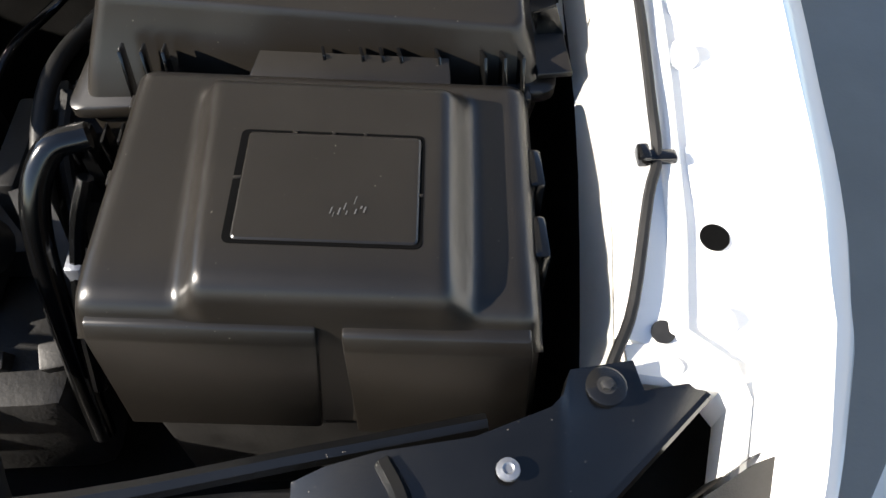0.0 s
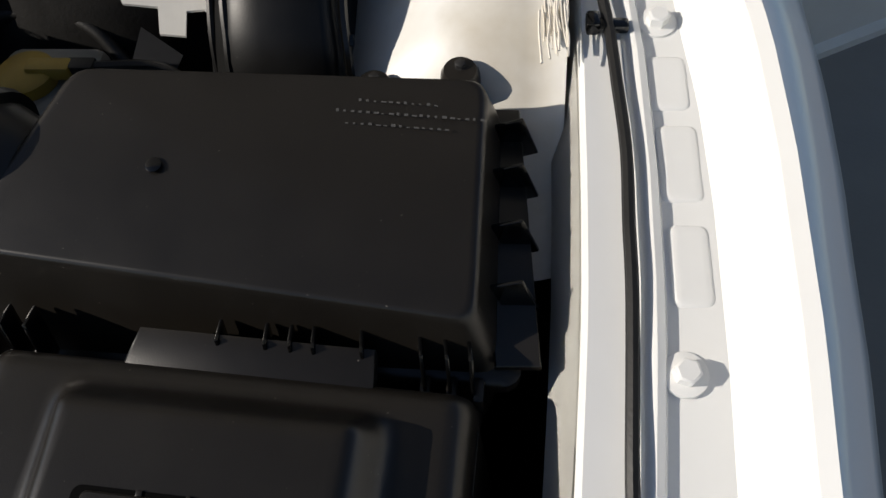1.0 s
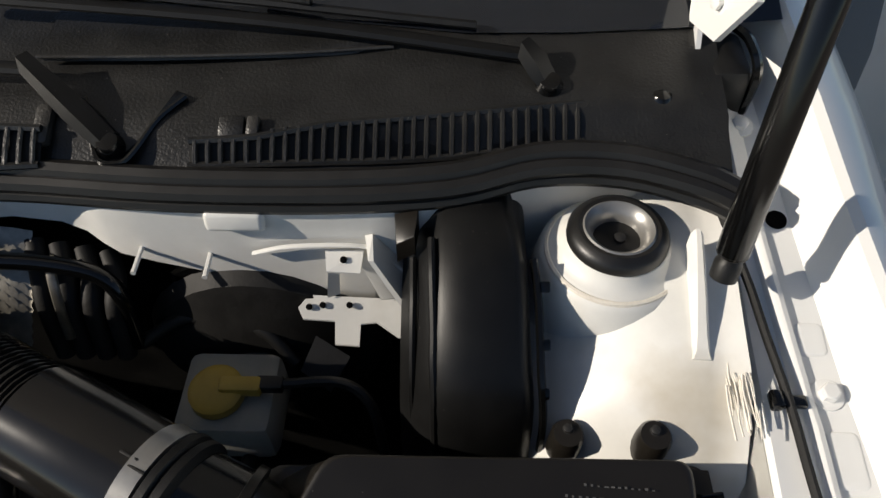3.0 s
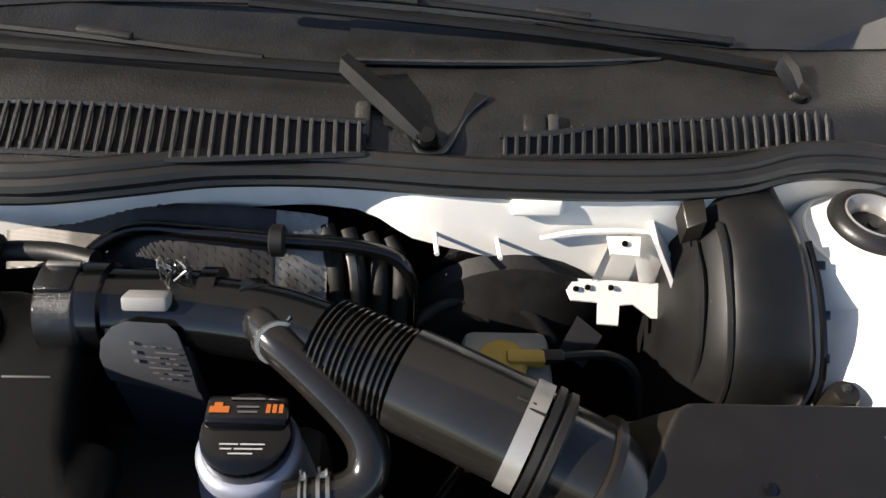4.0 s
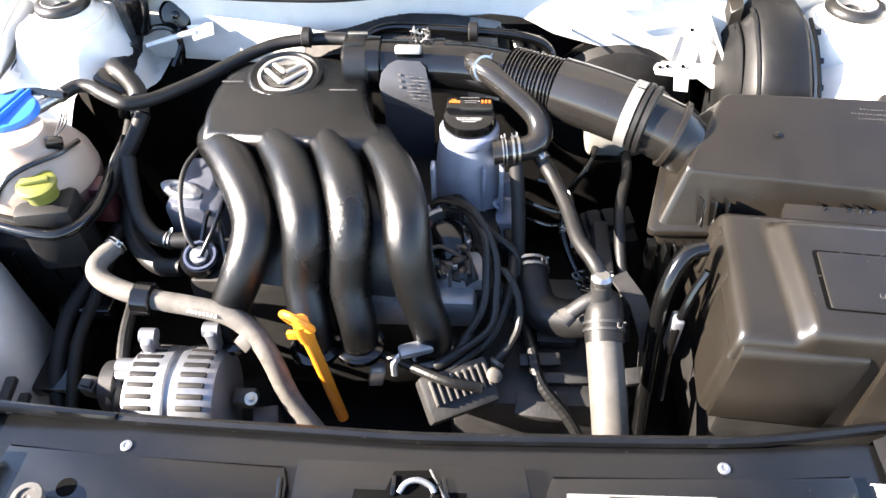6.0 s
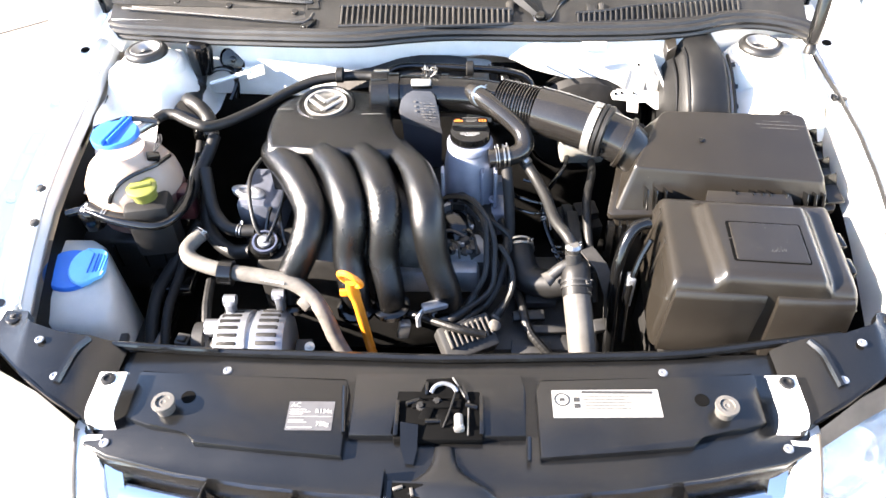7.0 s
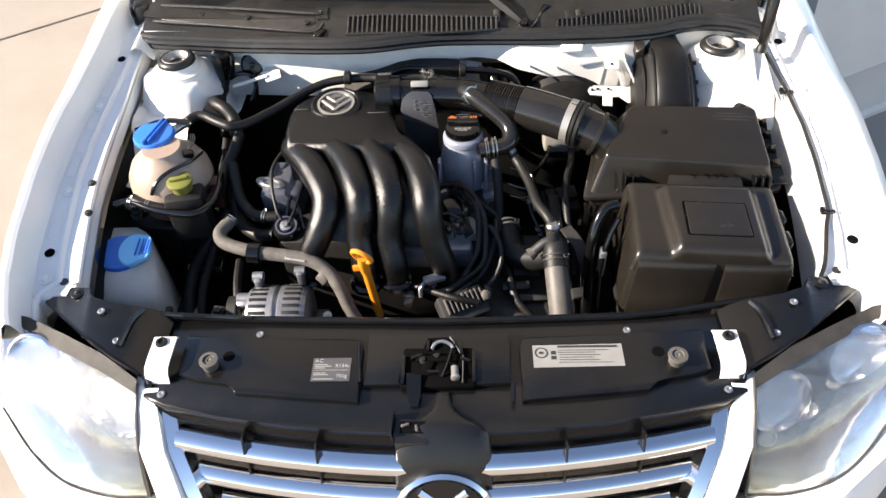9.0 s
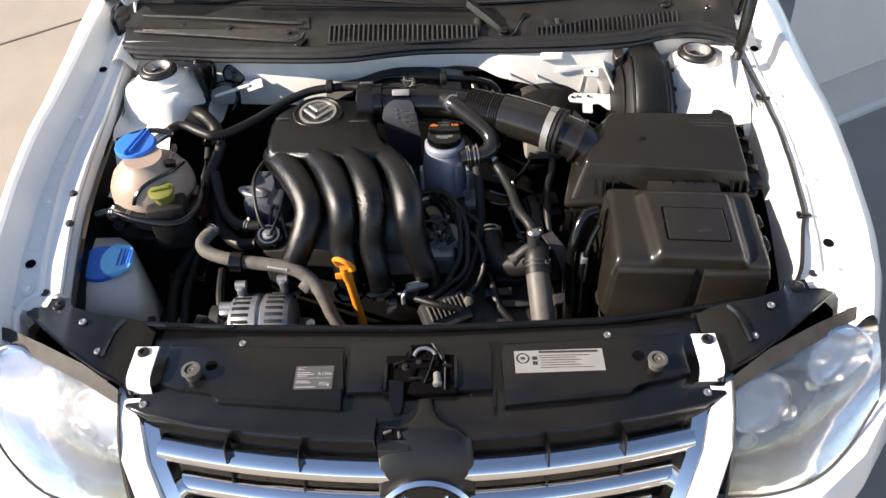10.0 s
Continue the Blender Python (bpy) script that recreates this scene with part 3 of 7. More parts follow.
# flat access plate with two fasteners, on the cowl
bm = B()
plate(bm, [(-0.583, 0.785, 0.980), (-0.262, 0.733, 0.978), (-0.255, 0.705, 0.968), (-0.30, 0.703, 0.966), (-0.585, 0.755, 0.970)], 0.004, 0.0015)
plate_part = part("access_plate", bm, SUNCOWL, cowl, "grained flat cowl plate, sunlight painted paler")
for x, y in ((-0.50, 0.760), (-0.40, 0.743), (-0.275, 0.716)):
    bm = B()
    disc_on(bm, (x, y, 0.9745), (0, -0.3, 1), 0.006, 0.004, 14)
    part("fastener", bm, BOXBLACK, plate_part)
bm = B()
tube(bm, [(-0.59, 0.79, 0.984), (-0.42, 0.765, 0.984), (-0.262, 0.738, 0.983), (-0.25, 0.742, 0.984)], 0.004, 6)
part("plate_lip", bm, COWL, plate_part)
bm = B()
bridge(bm, [[(x0, y, z), (x0 + 0.004, y - 0.002, z + 0.008), (x0 + 0.026, y - 0.004, z + 0.009), (x0 + 0.032, y - 0.002, z)] for x0, y, z in ((-0.262, 0.762, 0.976), (-0.262, 0.742, 0.974), (-0.258, 0.726, 0.970))])
part("cowl_notch", bm, COWL, cowl)
bm = B()
tube(bm, [(-0.600, 0.748, 0.971), (-0.45, 0.722, 0.971), (-0.33, 0.700, 0.970), (-0.266, 0.694, 0.967), (-0.250, 0.700, 0.968), (-0.243, 0.716, 0.972)], 0.0028, 6)
part("plate_edge", bm, SUNCOWL, cowl)
bm = B()
rbox(bm, (-0.250, 0.690, 0.964), (0.012, 0.030, 0.010), 0.003, (0, 0, -28))
rbox(bm, (-0.242, 0.686, 0.966), (0.005, 0.028, 0.010), 0.002, (0, 0, -28))
part("cowl_clip", bm, GLOSS, cowl)
# wiper well: a sunk scoop with a shiny lip
bm = B()
WELL = [(0.128, 0.752, 0.973), (0.140, 0.733, 0.969), (0.150, 0.708, 0.960), (0.158, 0.700, 0.957), (0.172, 0.700, 0.957), (0.181, 0.710, 0.961), (0.194, 0.736, 0.969), (0.212, 0.755, 0.975)]
grid(bm, [[(x, y, z + 0.003), (0.163 + (x - 0.163) * 0.75, y + 0.010, z + 0.001), (0.163 + (x - 0.163) * 0.5, y + 0.022, z - 0.001)] for x, y, z in WELL])
part("wiper_well", bm, GLOSS, cowl, "glossy black scoop round the wiper pivot", face=(0, 0, 1))
bm = B()
tube(bm, [(x, y - 0.001, z + 0.003) for x, y, z in WELL], 0.0022, 6, 4)
part("well_lip", bm, GLOSS, cowl)
for x in (0.107, -0.215):
    bm = B()
    rbox(bm, (x, 0.728, 0.970), (0.014, 0.034, 0.010), 0.004, (20, 0, 0))
    part("grille_pad", bm, SUNCOWL, cowl)

# raised rear step of the cowl and the drain mouth at its end
bm = B()
grid(bm, [[(x, y0, 0.9855), (x, y0 + 0.002, 0.9895), (x, glass_y(x) + 0.002, 0.9975)] for x, y0 in ((0.09, 0.786), (0.18, 0.788), (0.28, 0.793), (0.34, 0.798), (0.37, 0.803))])
part("cowl_step", bm, COWL, cowl, face=(0, -0.3, 1))
bm = B()
tube(bm, [(0.088, 0.786, 0.990), (0.18, 0.787, 0.9905), (0.28, 0.792, 0.9905), (0.37, 0.801, 0.991)], 0.0014, 6)
part("step_edge", bm, SUNCOWL, cowl)
bm = B()
lathe(bm, (0.578, 0.762, 0.962), (0, 0, 1), [(0, 0.010), (0.012, 0.010), (0.016, 0.007), (0.017, 0.003)], 16)
rbox(bm, (0.60, 0.762, 0.958), (0.024, 0.030, 0.012), 0.004)
part("drain_mouth", bm, GLOSS, cowl)
for x in (0.252, 0.268):
    bm = B()
    rbox(bm, (x, 0.726, 0.9725), (0.010 if x > 0.26 else 0.020, 0.018, 0.006), 0.003, (24, 0, 0))
    part("grille_pad", bm, COWL if x < 0.26 else SUNCOWL, cowl)

# rubber seal along the front of the cowl: a lip over a double bead
seal = tagged(new("bonnet_seal"), "grey-black ribbed rubber seal along the firewall edge", "rubber seal")
LINE = [(-0.628, 0.735, 0.944), (-0.588, 0.721, 0.945), (-0.508, 0.711, 0.945), (-0.43, 0.700, 0.945), (-0.33, 0.678, 0.953), (-0.235, 0.659, 0.960), (-0.15, 0.653, 0.963), (-0.077, 0.665, 0.963), (-0.008, 0.686, 0.956), (0.083, 0.695, 0.950), (0.206, 0.684, 0.953), (0.33, 0.682, 0.955), (0.42, 0.689, 0.957), (0.482, 0.707, 0.960), (0.545, 0.706, 0.961), (0.600, 0.690, 0.958), (0.628, 0.678, 0.952)]
for name, dy, dz, r in (("seal_bulb", 0.006, 0.001, 0.0085), ("seal_bead", -0.005, -0.004, 0.0075), ("seal_lip", -0.007, -0.014, 0.006)):
    bm = B()
    tube(bm, [(x, y + dy, z + dz) for x, y, z in LINE], r, 8, 4)
    part(name, bm, SEAL, seal)

# wipers
for nm, pivot, head, mid, tip in (("wiper", (0.160, 0.716, 0.962), (0.090, 0.768, 0.992), (-0.14, 0.776, 0.998), (-0.52, 0.800, 1.008)), ("wiper", (0.492, 0.772, 0.978), (0.472, 0.788, 0.994), (0.275, 0.812, 1.006), (-0.18, 0.846, 1.022))):
    w = thing(nm, "black wiper arm resting along the windscreen base", "wiper", "wipers")
    bm = B()
    lathe(bm, Vector(pivot) + Vector((0, 0, -0.012)), (0, -0.2, 1), [(0, 0.011), (0.014, 0.011), (0.02, 0.008), (0.021, 0.003)], 18)
    part("pivot_cap", bm, GLOSS, w)
    bm = B()
    p, h = Vector(pivot), Vector(head)
    d = (h - p).normalized()
    s = d.cross(Vector((0, 0, 1))).normalized()
    bridge(bm, [[q - s * wd + Vector((0, 0, 0.002)), q - s * wd * 0.6 + Vector((0, 0, hh)), q + s * wd * 0.6 + Vector((0, 0, hh)), q + s * wd + Vector((0, 0, 0.002))] for q, wd, hh in ((p, 0.011, 0.008), (p.lerp(h, 0.4), 0.012, 0.014), (h, 0.008, 0.014))])
    part("arm_head", bm, BOXSHELL, w)
    bm = B()
    tube(bm, [head, mid, Vector(mid).lerp(Vector(tip), 0.6)], 0.0065, 8, 5, 0.7)
    part("arm_rod", bm, BOXSHELL, w)
    bm = B()
    a, b = Vector(mid) + Vector((0.16, -0.002, -0.001)), Vector(tip)
    tube(bm, [a, a.lerp(b, 0.5) + Vector((0, 0.012, 0.004)), b], 0.0035, 6, 5)
    part("blade", bm, RUBBER, w)
    for f in (0.25, 0.5, 0.75):
        bm = B()
        rbox(bm, a.lerp(b, f) + Vector((0, 0.01, 0.007)), (0.05, 0.008, 0.005), 0.002, (0, 0, -12))
        part("blade_bridge", bm, COWL, w)

bm = B()
rows = []
for k in range(9):
    f = k / 8
    rows.append([(x * (1 - 0.16 * f), glass_y(x) + 0.004 + 0.75 * f, 0.998 + 0.44 * f) for x in [-0.68 + 0.085 * j for j in range(17)]])
grid(bm, rows)
part("windscreen", bm, TINT, body, "dark reflecting windscreen glass", face=(0, -0.5, 1))
for s in (1, -1):
    bm = B()
    bridge(bm, [[(s * (0.69 - 0.11 * f), 0.86 + 0.75 * f, 1.0 + 0.44 * f), (s * (0.75 - 0.11 * f), 0.88 + 0.75 * f, 0.99 + 0.44 * f), (s * (0.75 - 0.11 * f), 0.95 + 0.75 * f, 0.98 + 0.44 * f), (s * (0.69 - 0.11 * f), 0.93 + 0.75 * f, 0.99 + 0.44 * f)] for f in (0, 0.5, 1)])
    part("pillar", bm, PAINT, body, "white windscreen pillar")
bm = B()
rows = []
for k in range(7):
    f = k / 6
    rows.append([(x, 0.885 - 0.28 * f + 0.02 * (x / 0.66) ** 2, 1.06 + 1.08 * f - 0.03 * (x / 0.66) ** 2) for x in [-0.70 + 0.175 * j for j in range(9)]])
grid(bm, rows, 0.02)
part("bonnet", bm, PAINT, body, "raised white bonnet held by gas struts")
# added unseen sheet; its warm colour tints reflections in the black plastic
bm = B()
grid(bm, [[(x, y - 0.024, z) for x, y, z in r[:]] for r in rows])
part("bonnet_lining", bm, MATTED, body, "unseen bonnet underside, warm-coloured for reflections", face=(0, -1, 0))
# the car behind the windscreen: lower body, cabin and wheels
def section(y, w, z0, z1, r):
    out = []
    for cx, cz, a0 in ((1, 1, 0), (-1, 1, 90), (-1, -1, 180), (1, -1, 270)):
        for k in range(5):
            a = radians(a0 + 22.5 * k)
            out.append((cx * (w - r) + r * math.cos(a), y, (z1 - r if cz > 0 else z0 + r) + r * math.sin(a)))
    return out


bm = B()
bridge(bm, [section(y, w, z0, z1, 0.09) for y, w, z0, z1 in ((1.00, 0.80, 0.30, 0.955), (1.25, 0.845, 0.22, 0.965), (2.2, 0.865, 0.22, 0.975), (3.1, 0.855, 0.24, 0.985), (3.45, 0.82, 0.28, 0.98), (3.62, 0.74, 0.36, 0.94))])
part("rear_body", bm, PAINT, body, "white car side behind the wing")
bm = B()
bridge(bm, [section(y, w, 0.93, z1, 0.03 + 0.10 * (z1 > 1.2)) for y, w, z1 in ((1.05, 0.70, 1.02), (1.62, 0.62, 1.405), (1.95, 0.61, 1.44), (2.5, 0.60, 1.42), (2.85, 0.62, 1.30), (3.15, 0.68, 1.02))])
part("cabin", bm, PAINT, body, "white roof and pillars")
for sd in (1, -1):
    for wy in (0.28, 2.80):
        bm = B()
        lathe(bm, (sd * 0.62, wy, 0.30), (sd, 0, 0), [(0, 0.20), (0.01, 0.28), (0.04, 0.30), (0.15, 0.30), (0.17, 0.285), (0.175, 0.20)], 36)
        wheel = part("wheel", bm, RUBBER, body, "black road wheel tyre")
        bm = B()
        lathe(bm, (sd * 0.785, wy, 0.30), (sd, 0, 0), [(0, 0.195), (0.012, 0.195), (0.016, 0.17), (0.006, 0.06), (0.012, 0.03)], 30)
        part("rim", bm, SILVER, wheel, "silver wheel rim")

# bonnet hinges by the scuttle ends
for sd in (1, -1):
    bm = B()
    bridge(bm, [[(sd * x, y, z) for y, z in ((0.782, 0.952), (0.802, 0.952), (0.818, 0.975), (0.832, 1.003), (0.816, 1.010), (0.800, 0.982))] for x in (0.608, 0.612)])
    part("hinge_link", bm, PAINT, body, "white bonnet hinge link")
    bm = B()
    bridge(bm, [[(sd * (x0 + dx), y, z) for x0, y, z in ((0.604, 0.826, 1.000), (0.610, 0.778, 1.014), (0.618, 0.748, 1.066), (0.624, 0.770, 1.125), (0.618, 0.838, 1.09), (0.606, 0.850, 1.03))] for dx in (0.0, 0.005)])
    part("bonnet_hinge", bm, PAINT, body, "white bonnet hinge arm")
    hexbolt(body, (sd * 0.611, 0.790, 1.040), (-0.9 * sd, -0.3, 0.1), 0.006, 0.006, PAINT, "hinge_bolt")
    bm = B()
    rbox(bm, (sd * 0.634, 0.806, 0.962), (0.034, 0.060, 0.050), 0.010)
    part("hinge_boot", bm, RUBBER, body, "black rubber block under the hinge")
    bm = B()
    tube(bm, [(sd * 0.652, 0.782, 0.944), (sd * 0.652, 0.780, 0.985), (sd * 0.646, 0.800, 1.000), (sd * 0.640, 0.825, 0.996)], 0.004, 6)
    part("hinge_guard", bm, GLOSS, body)
    hexbolt(body, (sd * 0.646, 0.764, 0.9445), (0, -0.15, 1), 0.0065, 0.006, PAINT, "hinge_bolt")

# gas strut
g = thing("gas_strut", "black gas strut rising from the wing to the bonnet", "gas strut")
bm = B()
lathe(bm, (0.604, 0.616, 0.940), (0.035, 0.10, 0.30), [(0, 0.0095), (0.012, 0.0095), (0.016, 0.007), (0.02, 0.011)], 20)
part("end_socket", bm, RUBBER, g)
bm = B()
a, d = Vector((0.604, 0.616, 0.940)), Vector((0.035, 0.10, 0.30)).normalized()
lathe(bm, a + d * 0.018, d, [(0, 0.010), (0.003, 0.011), (0.30, 0.011), (0.303, 0.009)], 24)
part("cylinder", bm, GLOSS, g, "glossy black tube with small pale print")
bm = B()
lathe(bm, a + d * 0.32, d, [(0, 0.005), (0.2, 0.005)], 14)
part("rod", bm, STEEL, g)
bars(g, a + d * 0.06 + Vector((-0.004, -0.0112, 0)), d, Vector((1, 0, 0)), [(0.0, 0, 0.012, 0.0022), (0.014, 0, 0.02, 0.0022), (0.037, 0, 0.01, 0.0022), (0.0, 0.004, 0.02, 0.0018), (0.024, 0.004, 0.022, 0.0018)], DIMPRINT)

# open front door on that side
door = thing("front_door", "open white front door with a pressed crease, in shade", "car door")
o, u = Vector((0.875, 0.985, 0)), Vector((0.886, 0.464, 0))
nrm = Vector((0.464, -0.886, 0))
bm = B()
PROF = [(0.345, -0.012), (0.352, 0.006), (0.372, 0.010), (0.385, 0.0), (0.45, 0.012), (0.565, 0.020), (0.578, 0.030), (0.59, 0.026), (0.70, 0.030), (0.85, 0.018), (0.96, -0.01)]
rows = [[o + u * (1.1 * k / 10) + nrm * (q - 0.03) + Vector((0, 0, z)) for z, q in PROF] for k in range(11)]
grid(bm, rows, 0.03)
part("door_skin", bm, PAINT, door)

# ---- slam panel cover, grille and lamps ----
ZC = 0.805
carrier = tagged(new("slam_panel_cover"), "shiny black plastic cover over the radiator support", "slam panel cover")
HALF = [(0.0, 0.085), (0.124, 0.087), (0.287, 0.090), (0.40, 0.096), (0.437, 0.098), (0.446, 0.04), (0.446, -0.02), (0.440, -0.045), (0.405, -0.062)]
FRONT = [(0.405 - 0.09 * k, -0.062 - 0.048 * (1 - ((0.405 - 0.09 * k) / 0.405) ** 2)) for k in range(1, 5)]
right = HALF + FRONT + [(0.0, -0.112)]
left = [(-x, y) for x, y in right[1:-1]][::-1]
bm = B()
plate(bm, [(x, y, ZC - 0.010) for x, y in right + left], 0.022, 0.004)
part("base_panel", bm, CARRIER, carrier)
# raised fields either side of the latch, with a stepped front edge
for s in (1, -1):
    F = [(0.118, 0.030), (0.124, 0.048), (0.30, 0.052), (0.395, 0.060), (0.397, 0.050), (0.394, -0.012), (0.36, -0.024), (0.312, -0.030), (0.300, -0.046), (0.21, -0.055), (0.118, -0.063)]
    bm = B()
    plate(bm, [(s * x, y, ZC) for x, y in F], 0.012, 0.003)
    part("raised_field", bm, CARRIER, carrier)
    bm = B()
    rear = [(0.4280, 0.0980, 0.8000), (0.4459, 0.1019, 0.8107), (0.4732, 0.1058, 0.8182), (0.5210, 0.1083, 0.8264), (0.5608, 0.1215, 0.8283), (0.5676, 0.1277, 0.8289), (0.5733, 0.1417, 0.8277), (0.6097, 0.1493, 0.8203), (0.6131, 0.1329, 0.8176), (0.6563, 0.1436, 0.8038)]
    fore = [(0.4300, -0.0300, 0.8000), (0.4436, -0.0175, 0.8072), (0.4584, -0.0069, 0.8122), (0.4982, 0.0143, 0.8191), (0.5437, 0.0464, 0.8188), (0.5528, 0.0531, 0.8189), (0.5608, 0.0595, 0.8183), (0.6074, 0.0989, 0.8107), (0.6120, 0.1027, 0.8098), (0.6552, 0.1394, 0.8030)]
    rows = []
    for a, b in zip(rear, fore):
        a, b = Vector(a), Vector(b)
        rows.append([(s * q.x, q.y, q.z) for q in (a + Vector((0, 0.001, -0.018)), a, a.lerp(b, 0.25), a.lerp(b, 0.5), a.lerp(b, 0.75), b, b + Vector((0, -0.001, -0.018)))])
    grid(bm, rows)
    part("end_wing", bm, CARRIER, carrier, face=(0, 0, 1))
    bm = B()
    tube(bm, [(s * 0.4914, 0.0290, 0.8195), (s * 0.4880, 0.0554, 0.8221), (s * 0.4846, 0.0798, 0.8218), (s * 0.4755, 0.1002, 0.8187)], 0.005, 6)
    part("raised_rib", bm, CARRIER, carrier)
    bm = B()
    tube(bm, [(s * 0.4482, -0.0147, 0.8063), (s * 0.4982, 0.0123, 0.8161), (s * 0.5528, 0.0511, 0.8159), (s * 0.6529, 0.1360, 0.8005)], 0.0032, 6)
    part("edge_bead", bm, GLOSS, carrier)
    for x, y, z in ((0.285, 0.066, ZC - 0.0095), (0.5355, 0.0905, 0.8285), (0.497, 0.038, 0.8205), (0.412, -0.043, ZC - 0.0095)):
        push_pin(carrier, (s * x, y, z))
    bm = B()
    disc_on(bm, (s * 0.5915, 0.1333, 0.8215), (0, 0, 1), 0.011, 0.004, 20)
    part("screw_washer", bm, CARRIER, carrier)
    hexbolt(carrier, (s * 0.5915, 0.1333, 0.8245), r=0.0035, h=0.004, mat=DARK, name="corner_screw")
    # round rubber buffer and its spare hole
    b = thing("bonnet_buffer", "grey rubber bonnet stop screwed into the cover", "bonnet stop", "bonnet stops")
    bm = B()
    lathe(bm, (s * 0.345, 0.0, ZC - 0.001), (0, 0, 1), [(0, 0.0115), (0.011, 0.0118), (0.015, 0.0145), (0.018, 0.0140), (0.0185, 0.009), (0.016, 0.0085), (0.0165, 0.003), (0.0155, 0.002)], 28)
    part("buffer_body", bm, GREYHOSE, b)
    bm = B()
    disc_on(bm, (s * 0.322, 0.018, ZC - 0.0004), (0, 0, 1), 0.009, 0.0012, 20, 0.02)
    part("spare_hole", bm, VOID, carrier)
    # white folded bracket
    w = thing("panel_bracket", "white painted folded bracket with a black grommet", "bracket", "panel brackets")
    bm = B()
    bridge(bm, [[(s * 0.404, y, z), (s * 0.439, y, z), (s * 0.439, y, z - 0.003), (s * 0.404, y, z - 0.003)] for y, z in ((0.047, 0.816), (0.044, 0.8215), (0.0, 0.821), (-0.012, 0.819), (-0.019, 0.812), (-0.024, 0.796))])
    part("folded_plate", bm, PAINT, w)
    bm = B()
    lathe(bm, (s * 0.425, 0.033, 0.8212), (0, 0, 1), [(0, 0.0095), (0.003, 0.0085), (0.0035, 0.005), (0.001, 0.004)], 18)
    part("grommet", bm, RUBBER, w)
# centre bridge and rear lip
bm = B()
plate(bm, [(x, y, ZC + 0.002) for x, y in ((-0.112, 0.055), (0.10, 0.055), (0.105, 0.028), (0.102, -0.035), (0.05, -0.036), (0.05, 0.03), (-0.058, 0.03), (-0.058, -0.036), (-0.112, -0.036))], 0.012, 0.003)
part("centre_bridge", bm, CARRIER, carrier)
bm = B()
tube(bm, [(x, along([(-0.53, 0.110), (-0.3, 0.092), (0, 0.083), (0.3, 0.090), (0.53, 0.125)], x), ZC - 0.004) for x in [-0.53 + 0.106 * k for k in range(11)]], 0.006, 8, 3)
part("rear_lip", bm, CARRIER, carrier)
bm = B()
tube(bm, [(-0.52, 0.108, ZC + 0.003), (-0.42, 0.098, ZC + 0.003), (-0.3, 0.091, ZC + 0.002)], 0.0035, 6)
part("bright_edge", bm, GLOSS, carrier)

latch = thing("bonnet_latch", "greasy metal bonnet latch in a black recess", "latch")
bm = B()
rbox(bm, (-0.004, -0.002, 0.8008), (0.108, 0.078, 0.012), 0.002)
part("recess", bm, VOID, latch)
for x0, x1, y0, y1 in ((-0.058, -0.052, 0.012, -0.038), (0.046, 0.052, 0.020, -0.036), (-0.022, -0.017, 0.040, 0.020), (0.026, 0.031, 0.040, 0.012)):
    bm = B()
    rbox(bm, ((x0 + x1) / 2, (y0 + y1) / 2, 0.808), (x1 - x0, y0 - y1, 0.008), 0.0018, (0, 0, 14 if x0 > 0.02 and y1 > 0 else 0))
    part("recess_wall", bm, GLOSS, latch)
bm = B()
rbox(bm, (-0.002, 0.006, 0.809), (0.052, 0.010, 0.006), 0.002)
rbox(bm, (-0.018, -0.004, 0.808), (0.014, 0.026, 0.005), 0.002, (0, 0, -20))
rbox(bm, (0.004, -0.014, 0.808), (0.016, 0.020, 0.005), 0.002, (0, 0, 24))
rbox(bm, (-0.030, 0.008, 0.808), (0.016, 0.012, 0.006), 0.002, (0, 0, 10))
part("latch_plate", bm, VOID, latch)
bm = B()
plate(bm, [(-0.030, 0.016, 0.8086), (0.029, 0.016, 0.8086), (0.014, 0.047, 0.8086), (-0.020, 0.045, 0.8086)], 0.0016)
part("recess_mouth", bm, VOID, latch)
bm = B()
tube(bm, [(-0.014, 0.023, 0.811), (-0.008, 0.031, 0.814), (0.003, 0.034, 0.815), (0.014, 0.030, 0.813), (0.018, 0.024, 0.811)], 0.0028, 8)
part("latch_hook", bm, ALU, latch, "worn grey latch hook")
bm = B()
lathe(bm, (0.0205, -0.010, 0.811), (0.06, -1, 0.05), [(0, 0.0050), (0.002, 0.0056), (0.015, 0.0056), (0.018, 0.0070), (0.021, 0.0066), (0.022, 0.004)], 16)
part("latch_pin", bm, SILVER, latch, "pale metal latch pin")
for a, b in (((0.033, 0.012, 0.8095), (0.032, -0.037, 0.8095)), ((0.013, 0.047, 0.8095), (0.029, 0.017, 0.8095))):
    bm = B()
    tube(bm, [a, b], 0.0011, 6)
    part("bright_edge", bm, STEEL, latch)
for a, b in (((-0.1245, 0.034, 0.8075), (-0.118, -0.033, 0.8075)), ((0.1056, -0.037, 0.8065), (0.1041, -0.067, 0.8045))):
    bm = B()
    tube(bm, [a, b], 0.0028, 8)
    part("field_edge", bm, GLOSS, latch)
bm = B()
tube(bm, [(0.002, -0.026, 0.810), (0.010, -0.004, 0.814), (0.016, 0.020, 0.813), (0.022, 0.034, 0.811)], 0.0011, 6)
part("latch_spring", bm, BOXBLACK, latch, "bent dull spring wire")
